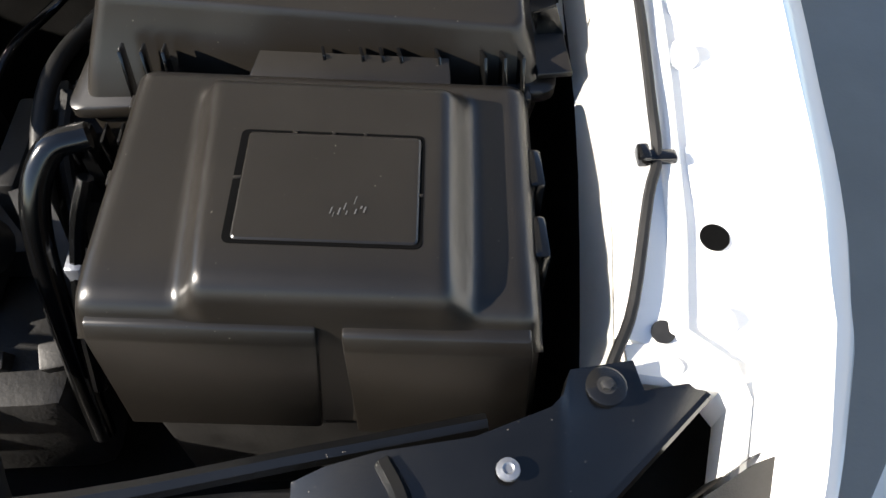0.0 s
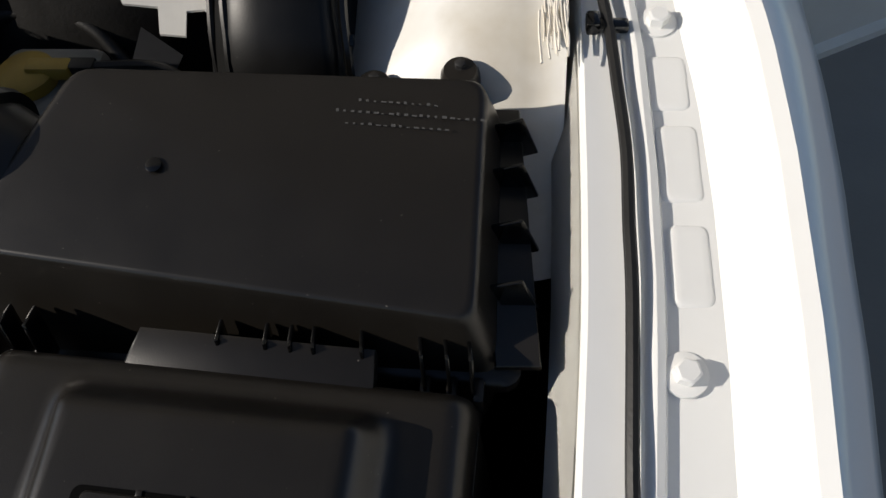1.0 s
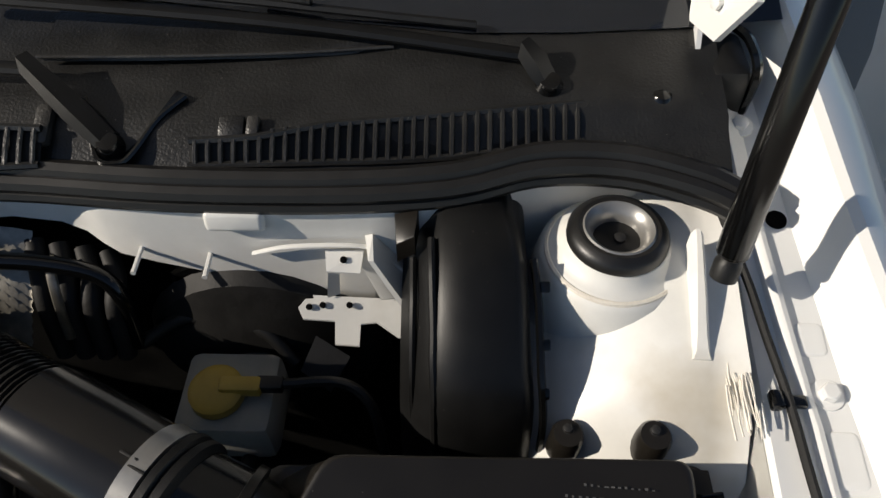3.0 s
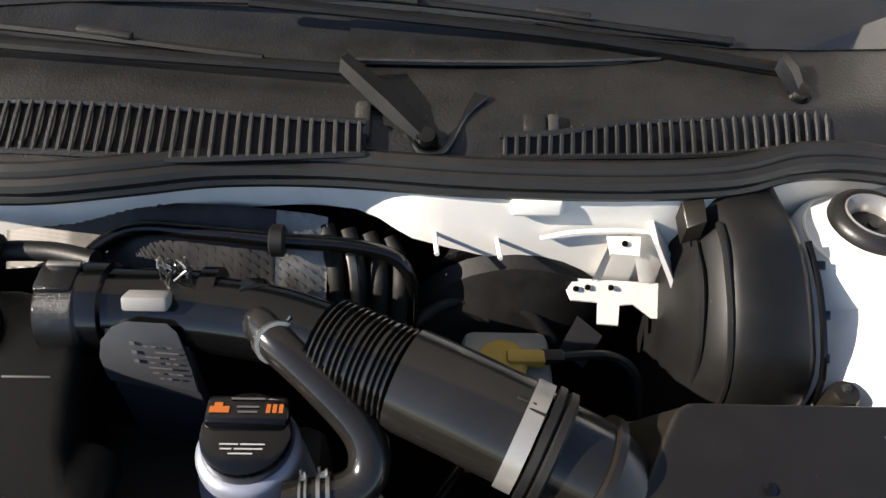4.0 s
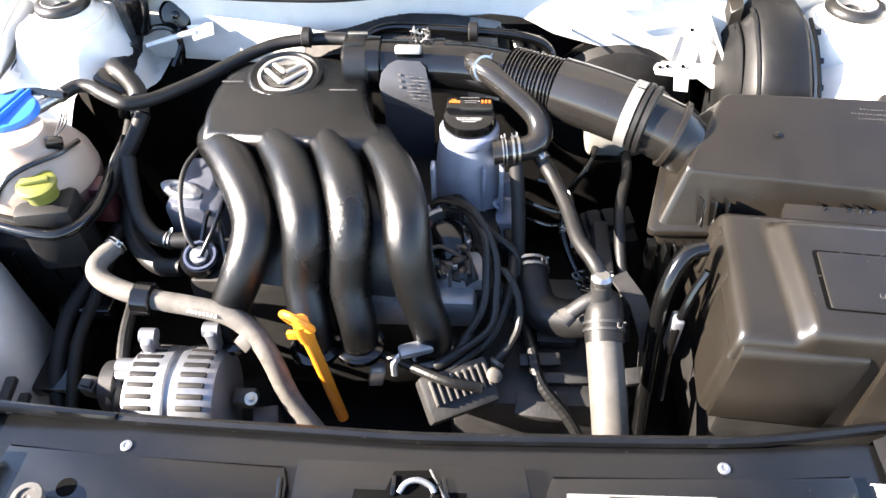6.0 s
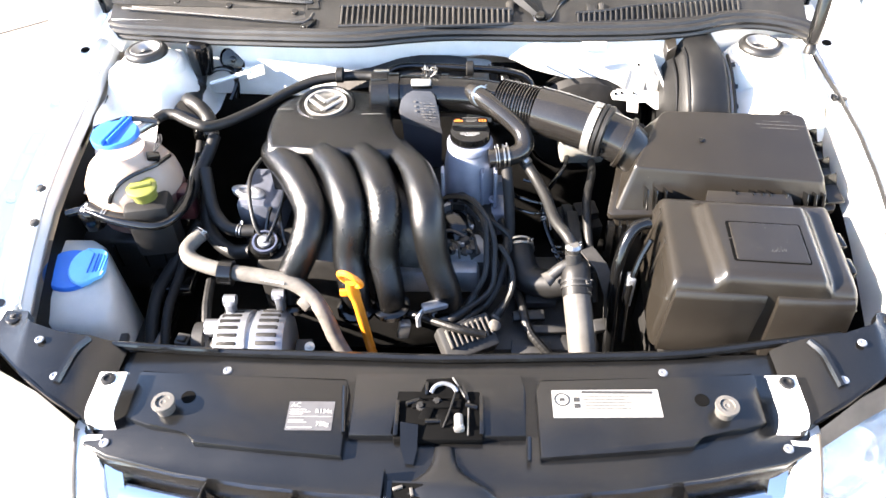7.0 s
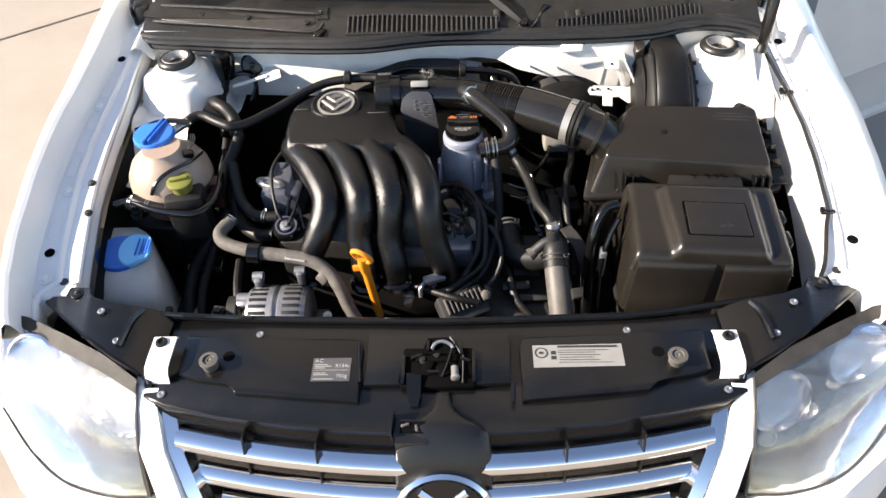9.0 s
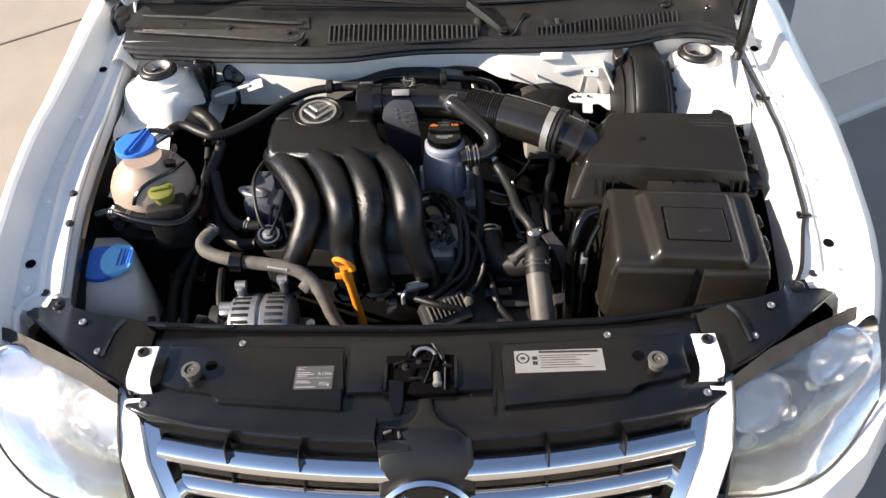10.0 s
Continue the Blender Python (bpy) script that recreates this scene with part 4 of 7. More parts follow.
for x, y, m in ((-0.026, 0.004, BOXBLACK), (-0.006, 0.010, BOXBLACK)):
    bm = B()
    lathe(bm, (x, y, 0.808), (0, -0.2, 1), [(0, 0.0062), (0.003, 0.006), (0.0035, 0.0035), (0.006, 0.003)], 12)
    part("striker_bolt", bm, m, latch)
for x, y, rz, w in ((-0.036, 0.010, 30, 0.020), (0.036, 0.004, -12, 0.016), (-0.010, -0.018, 8, 0.022), (0.012, 0.030, -30, 0.018)):
    bm = B()
    rbox(bm, (x, y, 0.8085), (w, 0.006, 0.007), 0.0015, (0, 10, rz))
    part("latch_lever", bm, GLOSS, latch)
bm = B()
bridge(bm, [[(-0.050, -0.020, 0.812), (-0.028, -0.024, 0.812), (-0.028, -0.024, 0.802), (-0.050, -0.020, 0.802)], [(-0.048, -0.052, 0.808), (-0.028, -0.054, 0.808), (-0.028, -0.052, 0.796), (-0.048, -0.050, 0.796)], [(-0.042, -0.070, 0.801), (-0.032, -0.071, 0.801), (-0.032, -0.069, 0.794), (-0.042, -0.068, 0.794)]])
part("release_lever", bm, GLOSS, latch)

lab = thing("refrigerant_label", "silver grey label with white refrigerant print", "label")
bm = B()
plate(bm, [(-0.191, 0.012, ZC + 0.001), (-0.134, 0.012, ZC + 0.001), (-0.134, -0.029, ZC + 0.001), (-0.191, -0.029, ZC + 0.001)], 0.001)
part("label_sheet", bm, GREYLABEL, lab)
X, Y = (1, 0, 0), (0, 1, 0)
lettering(lab, "AC", (-0.188, 0.0035, ZC + 0.001), X, Y, 0.009, PRINT)
lettering(lab, "R134a", (-0.157, -0.0055, ZC + 0.001), X, Y, 0.0085, PRINT)
lettering(lab, "750g", (-0.154, -0.0235, ZC + 0.001), X, Y, 0.0085, PRINT)
bars(lab, (-0.188, 0, ZC + 0.001), X, Y, [(0, -0.001, 0.02, 0.0012), (0, -0.004, 0.025, 0.0012), (0, -0.007, 0.016, 0.0012), (0, -0.0105, 0.052, 0.0005), (0, -0.016, 0.018, 0.0012), (0, -0.019, 0.022, 0.0012), (0, -0.0265, 0.03, 0.0012)], PRINT)
lab = thing("warning_label", "white warning label with rows of small print", "label")
bm = B()
plate(bm, [(0.137, 0.031, ZC + 0.001), (0.270, 0.033, ZC + 0.001), (0.270, -0.007, ZC + 0.001), (0.137, -0.009, ZC + 0.001)], 0.001)
part("label_sheet", bm, LABEL, lab)
bars(lab, (0.14, 0, ZC + 0.001), X, Y, [(0.034, 0.0262, 0.088, 0.0035), (0.034, 0.021, 0.075, 0.0008), (0.034, 0.017, 0.055, 0.0008), (0.036, 0.0125, 0.06, 0.0008), (0.036, 0.008, 0.05, 0.0008), (0.036, 0.0035, 0.058, 0.0008), (0.034, -0.001, 0.08, 0.0006)], INK)
bm = B()
lathe(bm, (0.149, 0.017, ZC + 0.0012), (0, 0, 1), [(0, 0.0095), (0.0006, 0.0095), (0.0006, 0.0082), (0, 0.0082)], 24, False)
rbox(bm, (0.149, 0.017, ZC + 0.0014), (0.006, 0.004, 0.0006), 0)
rbox(bm, (0.167, 0.017, ZC + 0.0014), (0.007, 0.006, 0.0006), 0)
rbox(bm, (0.167, 0.008, ZC + 0.0014), (0.007, 0.006, 0.0006), 0)
part("warning_mark", bm, INK, lab, "dark round and square signs")


def nose_y(x):
    return -0.135 + 0.30 * x * x


grille = thing("radiator_grille", "black radiator grille with bright chrome bars", "grille")
bm = B()
grid(bm, [[(x, nose_y(x) + dy, z) for x in [-0.42 + 0.06 * k for k in range(15)]] for dy, z in ((0.028, 0.792), (0.020, 0.775), (0.018, 0.74), (0.035, 0.62), (0.06, 0.5))], 0.004)
part("grille_back", bm, CARRIER, grille)
for z, w, dyy in ((0.750, 0.390, -0.004), (0.700, 0.362, -0.024), (0.650, 0.335, -0.04)):
    bm = B()
    rings = []
    for k in range(19):
        x = -w + 2 * w * k / 18
        y = nose_y(x) + dyy
        rings.append([(x, y + 0.018, z + 0.011), (x, y + 0.009, z + 0.012), (x, y - 0.001, z + 0.008), (x, y - 0.008, z - 0.001), (x, y - 0.008, z - 0.009), (x, y - 0.002, z - 0.013), (x, y + 0.012, z - 0.012)])
    bridge(bm, rings)
    part("chrome_bar", bm, CHROME, grille, "chrome trimmed grille bar")
for x in (-0.281, -0.174, 0.176, 0.285):
    for z0, z1, dy in ((0.784, 0.752, 0.006), (0.742, 0.706, 0.0)):
        bm = B()
        rbox(bm, (x, nose_y(x) + dy, (z0 + z1) / 2), (0.003, 0.022, z0 - z1), 0.001, (-20, 0, 0))
        part("grille_rib", bm, CARRIER, grille)
for s in (1, -1):
    bm = B()
    bridge(bm, [[(s * (x - 0.012), nose_y(x) + dy + 0.02, z), (s * (x - 0.010), nose_y(x) + dy - 0.004, z), (s * (x + 0.010), nose_y(x) + dy - 0.006, z), (s * (x + 0.016), nose_y(x) + dy + 0.02, z)] for x, z, dy in ((0.402, 0.790, 0.048), (0.400, 0.778, 0.028), (0.388, 0.745, -0.012), (0.366, 0.695, -0.048), (0.338, 0.62, -0.085))])
    part("chrome_frame", bm, CHROME, grille)
    bm = B()
    bridge(bm, [[(s * (x - 0.020), nose_y(x) + dy + 0.01, z), (s * (x - 0.018), nose_y(x) + dy - 0.008, z + 0.004), (s * x, nose_y(x) + dy - 0.010, z + 0.004), (s * (x + 0.020), nose_y(x) + dy - 0.004, z + 0.003), (s * (x + 0.022), nose_y(x) + dy + 0.02, z)] for x, z, dy in ((0.437, 0.792, 0.050), (0.435, 0.780, 0.026), (0.422, 0.745, -0.020), (0.400, 0.695, -0.060), (0.372, 0.62, -0.10))])
    part("side_trim", bm, PAINT, grille, "white painted strip beside the lamp")
# badge housing and disc
bm = B()
hous = []
for y, zc, zs, w in ((-0.046, 0.800, 0.790, 0.013), (-0.066, 0.803, 0.790, 0.015), (-0.080, 0.8050, 0.790, 0.024), (-0.092, 0.8065, 0.790, 0.042), (-0.100, 0.8065, 0.788, 0.056), (-0.108, 0.8050, 0.782, 0.066), (-0.118, 0.7970, 0.767, 0.0675), (-0.130, 0.7830, 0.750, 0.068), (-0.142, 0.7640, 0.731, 0.069), (-0.152, 0.7450, 0.712, 0.069)):
    hous.append([(0.004 + w * (1 if k < 10 else -1) * abs(math.cos(math.pi * k / 20)) ** 0.8, y, zs + (zc - zs) * math.sin(math.pi * k / 20) ** 0.7) for k in range(21)] + [(0.004 - w, y, 0.66), (0.004 + w, y, 0.66)])
bridge(bm, hous)
part("badge_housing", bm, HOUSING, grille, "dull black cowling behind the badge")
bm = B()
lathe(bm, (0.003, -0.168, 0.686), (0, -0.93, 0.36), [(0, 0.072), (0.010, 0.072), (0.014, 0.066), (0.010, 0.060), (0.006, 0.058)], 40)
part("badge_ring", bm, CHROME, grille, "chrome badge ring")
bm = B()
lathe(bm, (0.003, -0.170, 0.686), (0, -0.93, 0.36), [(0, 0.062), (0.009, 0.060), (0.012, 0.03)], 32)
part("badge_disc", bm, GLOSS, grille)
bm = B()
ctr, e1, e2, n3 = Vector((0.003, -0.181, 0.690)), Vector((1, 0, 0)), Vector((0, 0.36, 0.93)), Vector((0, -0.93, 0.36))
for x0, y0, x1, y1 in ((-0.034, 0.044, 0.0, 0.012), (0.034, 0.044, 0.0, 0.012), (-0.044, 0.018, 0.0, -0.026), (0.044, 0.018, 0.0, -0.026)):
    bm = B()
    tube(bm, [ctr + e1 * x0 + e2 * y0, ctr + e1 * x1 + e2 * y1], 0.0055, 6, 2)
    part("badge_bar", bm, CHROME, grille, "plain raised chrome stroke")
bm = B()
bridge(bm, [[(-0.062, -0.124, z0), (-0.018, -0.124, z0), (-0.014, -0.096, z1), (-0.060, -0.094, z1)] for z0, z1 in ((0.74, 0.76), (0.790, 0.803), (0.793, 0.806))])
catch = part("catch_box", bm, HOUSING, grille, "dull black box of the release catch")
bm = B()
plate(bm, [(-0.055, -0.112, 0.8005), (-0.022, -0.113, 0.8005), (-0.019, -0.098, 0.8065), (-0.055, -0.097, 0.8065)], 0.0012)
part("catch_opening", bm, VOID, catch)
bm = B()
rbox(bm, (-0.032, -0.107, 0.804), (0.004, 0.010, 0.004), 0.001, (0, 0, 12))
rbox(bm, (-0.048, -0.103, 0.8055), (0.012, 0.004, 0.004), 0.001, (0, 0, 20))
part("release_catch", bm, GREYHOSE, catch, "small grey catch lever")
bm = B()
rbox(bm, (-0.0655, -0.098, 0.794), (0.0022, 0.036, 0.034), 0.0008, (10, 0, -4))
part("catch_fin", bm, GLOSS, catch)


def lamp(s):
    h = thing("headlamp", "clear-lens headlamp with chrome reflector bowls and grey bezel", "headlamp", "headlamps")
    TOP = [(0.4510, -0.0271, 0.8020), (0.5116, 0.0107, 0.8120), (0.5894, 0.0510, 0.8150), (0.6598, 0.0917, 0.8120), (0.7050, 0.1141, 0.8060)]
    BOT = [(0.437, -0.146, 0.680), (0.50, -0.146, 0.685), (0.569, -0.127, 0.695), (0.625, -0.088, 0.715), (0.680, -0.030, 0.745)]

    def at(i, f):
        (ax, ay, az), (bx_, by, bz) = TOP[i], BOT[i]
        bulge = 0.012 * math.sin(math.pi * f)
        return (s * (ax + (bx_ - ax) * f), ay + (by - ay) * f - bulge, az + (bz - az) * f + bulge)
    bm = B()
    grid(bm, [[at(i, f / 8) for f in range(9)] for i in range(5)], 0.0025)
    lens = part("lens", bm, GLASS, h, "clear plastic lens")
    lens.visible_shadow = False
    bm = B()
    rows = []
    for i, deep in ((0, 0.0), (0, 1.0), (1, 1.0), (2, 1.0), (3, 1.0), (4, 1.0), (4, 0.0)):
        rows.append([Vector(at(i, f / 8)) + Vector((0, 0.004, -0.005)) + Vector((0, 0.031, -0.040)) * deep * (0 < f < 8) for f in range(9)])
    grid(bm, rows, 0.003)
    part("bezel", bm, BEZEL, h)
    for cx, cy, cz, r in ((0.517, -0.034, 0.745, 0.047), (0.640, 0.030, 0.782, 0.040)):
        bm = B()
        lathe(bm, (s * cx, cy, cz), (0.10 * s, -0.72, 0.62), [(-0.004, r * 1.14), (0.004, r * 1.12), (0.006, r * 1.02), (0.002, r * 0.98), (-0.012, r * 0.9), (-0.026, r * 0.7), (-0.034, r * 0.35), (-0.036, 0.002)], 36)
        part("reflector_bowl", bm, BOWL, h, "chrome reflector bowl")
        bm = B()
        lathe(bm, (s * cx, cy, cz), (0.10 * s, -0.72, 0.62), [(-0.034, r * 0.26), (-0.018, r * 0.24), (-0.014, r * 0.12)], 18)
        part("bulb_shield", bm, SILVER, h)
    for i, f in ((1, 0.72), (2, 0.62), (3, 0.55)):
        bm = B()
        q = Vector(at(i, f)) + Vector((0, 0.034, -0.030))
        lathe(bm, q, (0.10 * s, -0.72, 0.62), [(0, 0.016), (0.004, 0.016), (0.006, 0.012), (0.002, 0.010)], 20)
        part("bezel_ring", bm, SILVER, h)
    bm = B()
    grid(bm, [[Vector(at(i, f)) + Vector((0, -0.002, 0.003)) for f in ((-0.035, -0.035, -0.03, -0.01, 0.03)[i], 0.01 if i < 4 else 0.04, 0.05, 0.09)] for i in range(5)], 0.003)
    part("top_strip", bm, GREYHOSE, h, "grey moulded strip along the lens")
    bm = B()
    tube(bm, [at(0, f / 8) for f in range(9)], 0.0026, 6, 3)
    tube(bm, [at(i, 1.0) for i in range(5)], 0.0018, 6, 4)
    part("lamp_rim", bm, BEZEL, h)


lamp(1)
lamp(-1)

# bumper skin below lamps and grille
bm = B()
rows = []
for x in [-0.80 + 0.08 * k for k in range(21)]:
    a = abs(x)
    top_y = along([(0, -0.21), (0.3, -0.18), (0.38, -0.155), (0.437, -0.152), (0.569, -0.132), (0.625, -0.093), (0.68, -0.035), (0.74, 0.05), (0.81, 0.13)], a)
    tz = along([(0, 0.55), (0.36, 0.56), (0.40, 0.67), (0.437, 0.676), (0.569, 0.690), (0.625, 0.710), (0.68, 0.740), (0.74, 0.76), (0.81, 0.76)], a)
    rows.append([(x, top_y + 0.02, tz - 0.02), (x, top_y, tz), (x * 1.01, top_y - 0.022, tz - 0.008), (x * 1.02, top_y - 0.045, tz - 0.06), (x * 1.02, top_y - 0.05, 0.5), (x, top_y - 0.03, 0.3)])
grid(bm, rows)
part("bumper", bm, PAINT, body, "white bumper skin", face=(0, -1, 0.5))

# ---- engine bay ----
# battery cover: a ribbed hood over a shallow tray
bat = thing("battery_cover", "brown-black moulded plastic battery cover with a raised lid panel", "battery cover")
BC, BYAW = Vector((0.4418, 0.2605, 0)), radians(-3.5)


def bx(u, v, z):
    c, s = math.cos(BYAW), math.sin(BYAW)
    return Vector((BC.x + u * c - v * s, BC.y + u * s + v * c, z + 0.05 * v - 0.025 * u))


bm = B()


def rring(w, d, r, z, cut=0.0, n=6):
    """A rounded rectangle ring of half sizes w, d."""
    out = []
    for qx, qy, a0 in ((1, 1, 0), (-1, 1, 90), (-1, -1, 180), (1, -1, 270)):
        for k in range(n + 1):
            a = radians(a0 + 90 * k / n)
            out.append(bx(qx * (w - r) + r * math.cos(a), qy * (d - r) + r * math.sin(a), z))
    return out


bridge(bm, [rring(0.136, 0.0925, 0.016, 0.712), rring(0.1285, 0.0885, 0.014, 0.820), rring(0.10, 0.07, 0.014, 0.818)])
cover_body = part("cover_shell", bm, PLASTIC, bat, sharp=60)


def ease(a, b, x):
    t = min(1.0, max(0.0, (x - a) / (b - a)))
    return t * t * (3 - 2 * t)


def cover_top(u, v):
    """Height of the moulded top: plateau, side groove and rolled edges."""
    flat = ease(-0.082 - 0.08 * (v - 0.06), -0.064 - 0.08 * (v - 0.06), u) * (1 - ease(0.070, 0.092, u)) * (1 - ease(0.052, 0.072, v))
    z = 0.8465 + 0.0195 * flat
    for edge in ((0.1262 - abs(u)) / 0.014, (0.0875 - abs(v)) / 0.014):
        if edge < 1:
            z -= 0.014 * (1 - math.sqrt(max(0, 1 - (1 - max(0, edge)) ** 2)))
    return z - 0.002 * ease(0.055, 0.085, -v)


bm = B()
US = [-0.1292] + [-0.1262 + 0.2524 * i / 70 for i in range(71)] + [0.1292]
VS = [-0.0892] + [-0.0875 + 0.175 * j / 52 for j in range(53)] + [0.0892]
grid(bm, [[bx(u, v, 0.812 if abs(u) > 0.128 or abs(v) > 0.088 else cover_top(u, v)) for v in VS] for u in US])
part("moulded_top", bm, PLASTIC, bat, "smoothly moulded top with a side groove", sharp=80, face=(0, 0, 1))


def rfield(u0, u1, v0, v1, r, z, n=4):
    out = []
    for cx, cy, a0 in ((u1 - r, v1 - r, 0), (u0 + r, v1 - r, 90), (u0 + r, v0 + r, 180), (u1 - r, v0 + r, 270)):
        for k in range(n + 1):
            a = radians(a0 + 90 * k / n)
            out.append(bx(cx + r * math.cos(a), cy + r * math.sin(a), z))
    return out


def field(u0, u1, v0, v1, z):
    return [bx(u0, v0, z), bx(u1, v0, z), bx(u1, v1, z), bx(u0, v1, z)]


bm = B()
bridge(bm, [rfield(-0.0440, 0.0602, -0.0600, 0.0165, 0.004, 0.8640), rfield(-0.0440, 0.0602, -0.0600, 0.0165, 0.004, 0.8664)])
part("panel_gap", bm, VOID, bat, "dark gap round the lid panel")
bm = B()
bridge(bm, [rfield(u0, u1, v0, v1, r, z) for u0, u1, v0, v1, r, z in ((-0.0395, 0.0578, -0.0580, 0.0143, 0.003, 0.864), (-0.0395, 0.0578, -0.0580, 0.0143, 0.003, 0.8668), (-0.0385, 0.0568, -0.0570, 0.0133, 0.002, 0.8676), (-0.0372, 0.0556, -0.0558, 0.0121, 0.002, 0.8677), (-0.0350, 0.0536, -0.0540, 0.0103, 0.002, 0.8677))])
lid = part("lid_panel", bm, PLASTIC, bat, "flat rectangular lid panel with scuffs", sharp=20)
for u, v, w in ((-0.014, 0.0154, 0.003), (0.008, 0.0154, 0.002), (0.026, 0.0154, 0.002), (-0.0416, -0.018, 0.0045), (0.0588, -0.026, 0.0024)):
    bm = B()
    rbox(bm, bx(u, v, 0.8667), (w, 0.0026 if v > 0.01 else 0.002, 0.0008), 0.0003)
    part("hinge_web", bm, PLASTIC, bat)
rng = random.Random(12)
bars(lid, bx(0.010, -0.042, 0.8677), (1, -0.06, 0), (0.3, 1, 0), [(0.0022 * k, rng.uniform(-0.003, 0.006) + 0.0006 * k, rng.uniform(0.0004, 0.0010), rng.uniform(0.002, 0.006)) for k in range(9)], DIMPRINT, "scuff_mark", 0.0001)
# two proud front pads with a shaded flute between them
for u0, u1, out in ((-0.121, 0.004, 0.0), (0.018, 0.122, 0.0025)):
    bm = B()
    bridge(bm, [field(u0 * 1.06, (u1 if u1 < 0.05 else u1 * 1.06) - (0.009 if u1 < 0.05 else 0), -0.0985 - out, -0.085, 0.713), field(u0, u1, -0.0945 - out, -0.080, 0.822), field(u0 * 0.985, u1 * 0.985, -0.0905 - out, -0.078, 0.8325)])
    bmesh.ops.bevel(bm, geom=list(bm.edges), offset=0.002, segments=2, affect="EDGES", profile=0.5)
    part("front_pad", bm, PLASTIC, bat)
bm = B()
plate(bm, [bx(-0.056, 0.080, 0.842), bx(-0.050, 0.1015, 0.848), bx(0.074, 0.1015, 0.848), bx(0.076, 0.078, 0.842)], 0.010, 0.002)
part("rear_tab", bm, PLASTIC, bat)
for v in (0.02, -0.03):
    bm = B()
    rbox(bm, bx(0.1275, v, 0.815), (0.010, 0.030, 0.05), 0.003)
    part("side_clip", bm, GLOSS, bat)
for v in (0.06, 0.0):
    bm = B()
    rbox(bm, bx(-0.129, v, 0.805), (0.006, 0.012, 0.07), 0.002, (0, 10, 0))
    part("side_rib", bm, PLASTIC, bat)
bm = B()
rbox(bm, (0.445, 0.258, 0.64), (0.25, 0.168, 0.16), 0.006)
part("tray", bm, BOXBLACK, bat, "black battery tray below the cover")

# air filter box
air = thing("air_filter_box", "satin black air filter housing with a flat sloping lid", "air filter box")
TOPA = [(0.286, 0.400, 0.871), (0.573, 0.365, 0.867), (0.576, 0.506, 0.894), (0.342, 0.4985, 0.909)]
LOWA = [(0.262, 0.372, 0.795), (0.588, 0.354, 0.820), (0.586, 0.514, 0.848), (0.300, 0.512, 0.838)]


def quad_ring(q, grow=0.0, dz=0.0, r=0.012, n=4):
    p = [Vector(a) for a in q]
    c = sum(p, Vector()) / 4
    p = [c + (a - c) * (1 + grow) + Vector((0, 0, dz)) for a in p]
    out = []
    for i in range(4):
        a, b, d = p[i - 1], p[i], p[(i + 1) % 4]
        s, e = b + (a - b).normalized() * r, b + (d - b).normalized() * r
        for k in range(n + 1):
            t = k / n
            out.append((1 - t) ** 2 * s + 2 * t * (1 - t) * b + t * t * e)
    return out


bm = B()
bridge(bm, [quad_ring(LOWA), quad_ring([tuple(Vector(a).lerp(Vector(b), 0.5)) for a, b in zip(LOWA, TOPA)]), quad_ring(TOPA, 0.0, -0.006), quad_ring(TOPA, -0.010, -0.0015), quad_ring(TOPA, -0.028, 0.0), quad_ring(TOPA, -0.05, 0.0), quad_ring(TOPA, -0.07, 0.0)])
part("lid", bm, PLASTIC, air, sharp=60)
bm = B()
bridge(bm, [quad_ring(LOWA, 0.04, -0.004), quad_ring(LOWA, 0.055, -0.002), quad_ring(LOWA, 0.055, 0.006), quad_ring(LOWA, 0.03, 0.008)])
part("lid_flange", bm, PLASTIC, air)
bm = B()
bridge(bm, [quad_ring([(0.29, 0.36, 0.62), (0.56, 0.36, 0.62), (0.56, 0.50, 0.62), (0.32, 0.50, 0.62)]), quad_ring(LOWA, 0.0, -0.002)])
part("lower_box", bm, PLASTIC, air)
for x in (0.298, 0.312, 0.326, 0.43, 0.455, 0.468, 0.48, 0.505, 0.535, 0.548, 0.56):
    bm = B()
    rbox(bm, (x + 0.010, 0.366 - 0.05 * (x - 0.3), 0.836), (0.0022, 0.016, 0.034), 0.0006, (-18, 0, 8))
    part("lid_rib", bm, GLOSS, air)
for x in (0.546, 0.560, 0.574):
    bm = B()
    rbox(bm, (x, 0.346, 0.822), (0.006, 0.014, 0.016), 0.002)
    part("lid_clip", bm, PLASTIC, air)
for y in (0.39, 0.425, 0.46, 0.49):
    bm = B()
    rbox(bm, (0.592, y, 0.855 + 0.12 * (y - 0.44)), (0.018, 0.0025, 0.03), 0.0008, (0, -20, 0))
    part("lid_rib", bm, GLOSS, air)
for x, y, z in ((0.5025, 0.5405, 0.860), (0.5580, 0.5310, 0.880)):
    bm = B()
    lathe(bm, (x, y, z - 0.03), (0, -0.1, 1), [(0, 0.013), (0.026, 0.012), (0.03, 0.010), (0.03, 0.006)], 18)
    part("screw_boss", bm, PLASTIC, air)
    hexbolt(air, (x, y, z - 0.001), (0, -0.1, 1), 0.0035, 0.004, DARK, "lid_screw")
bm = B()
plate(bm, [(0.566, 0.514, 0.862), (0.594, 0.511, 0.864), (0.599, 0.44, 0.854), (0.606, 0.356, 0.838), (0.582, 0.356, 0.836), (0.574, 0.44, 0.852)], 0.004, 0.001)
part("side_shelf", bm, PLASTIC, air)
bm = B()
disc_on(bm, (0.398, 0.4420, 0.8905), (0, -0.2, 1), 0.0045, 0.0012, 12)
part("moulding_mark", bm, GLOSS, air)
rng = random.Random(8)
rows_ = []
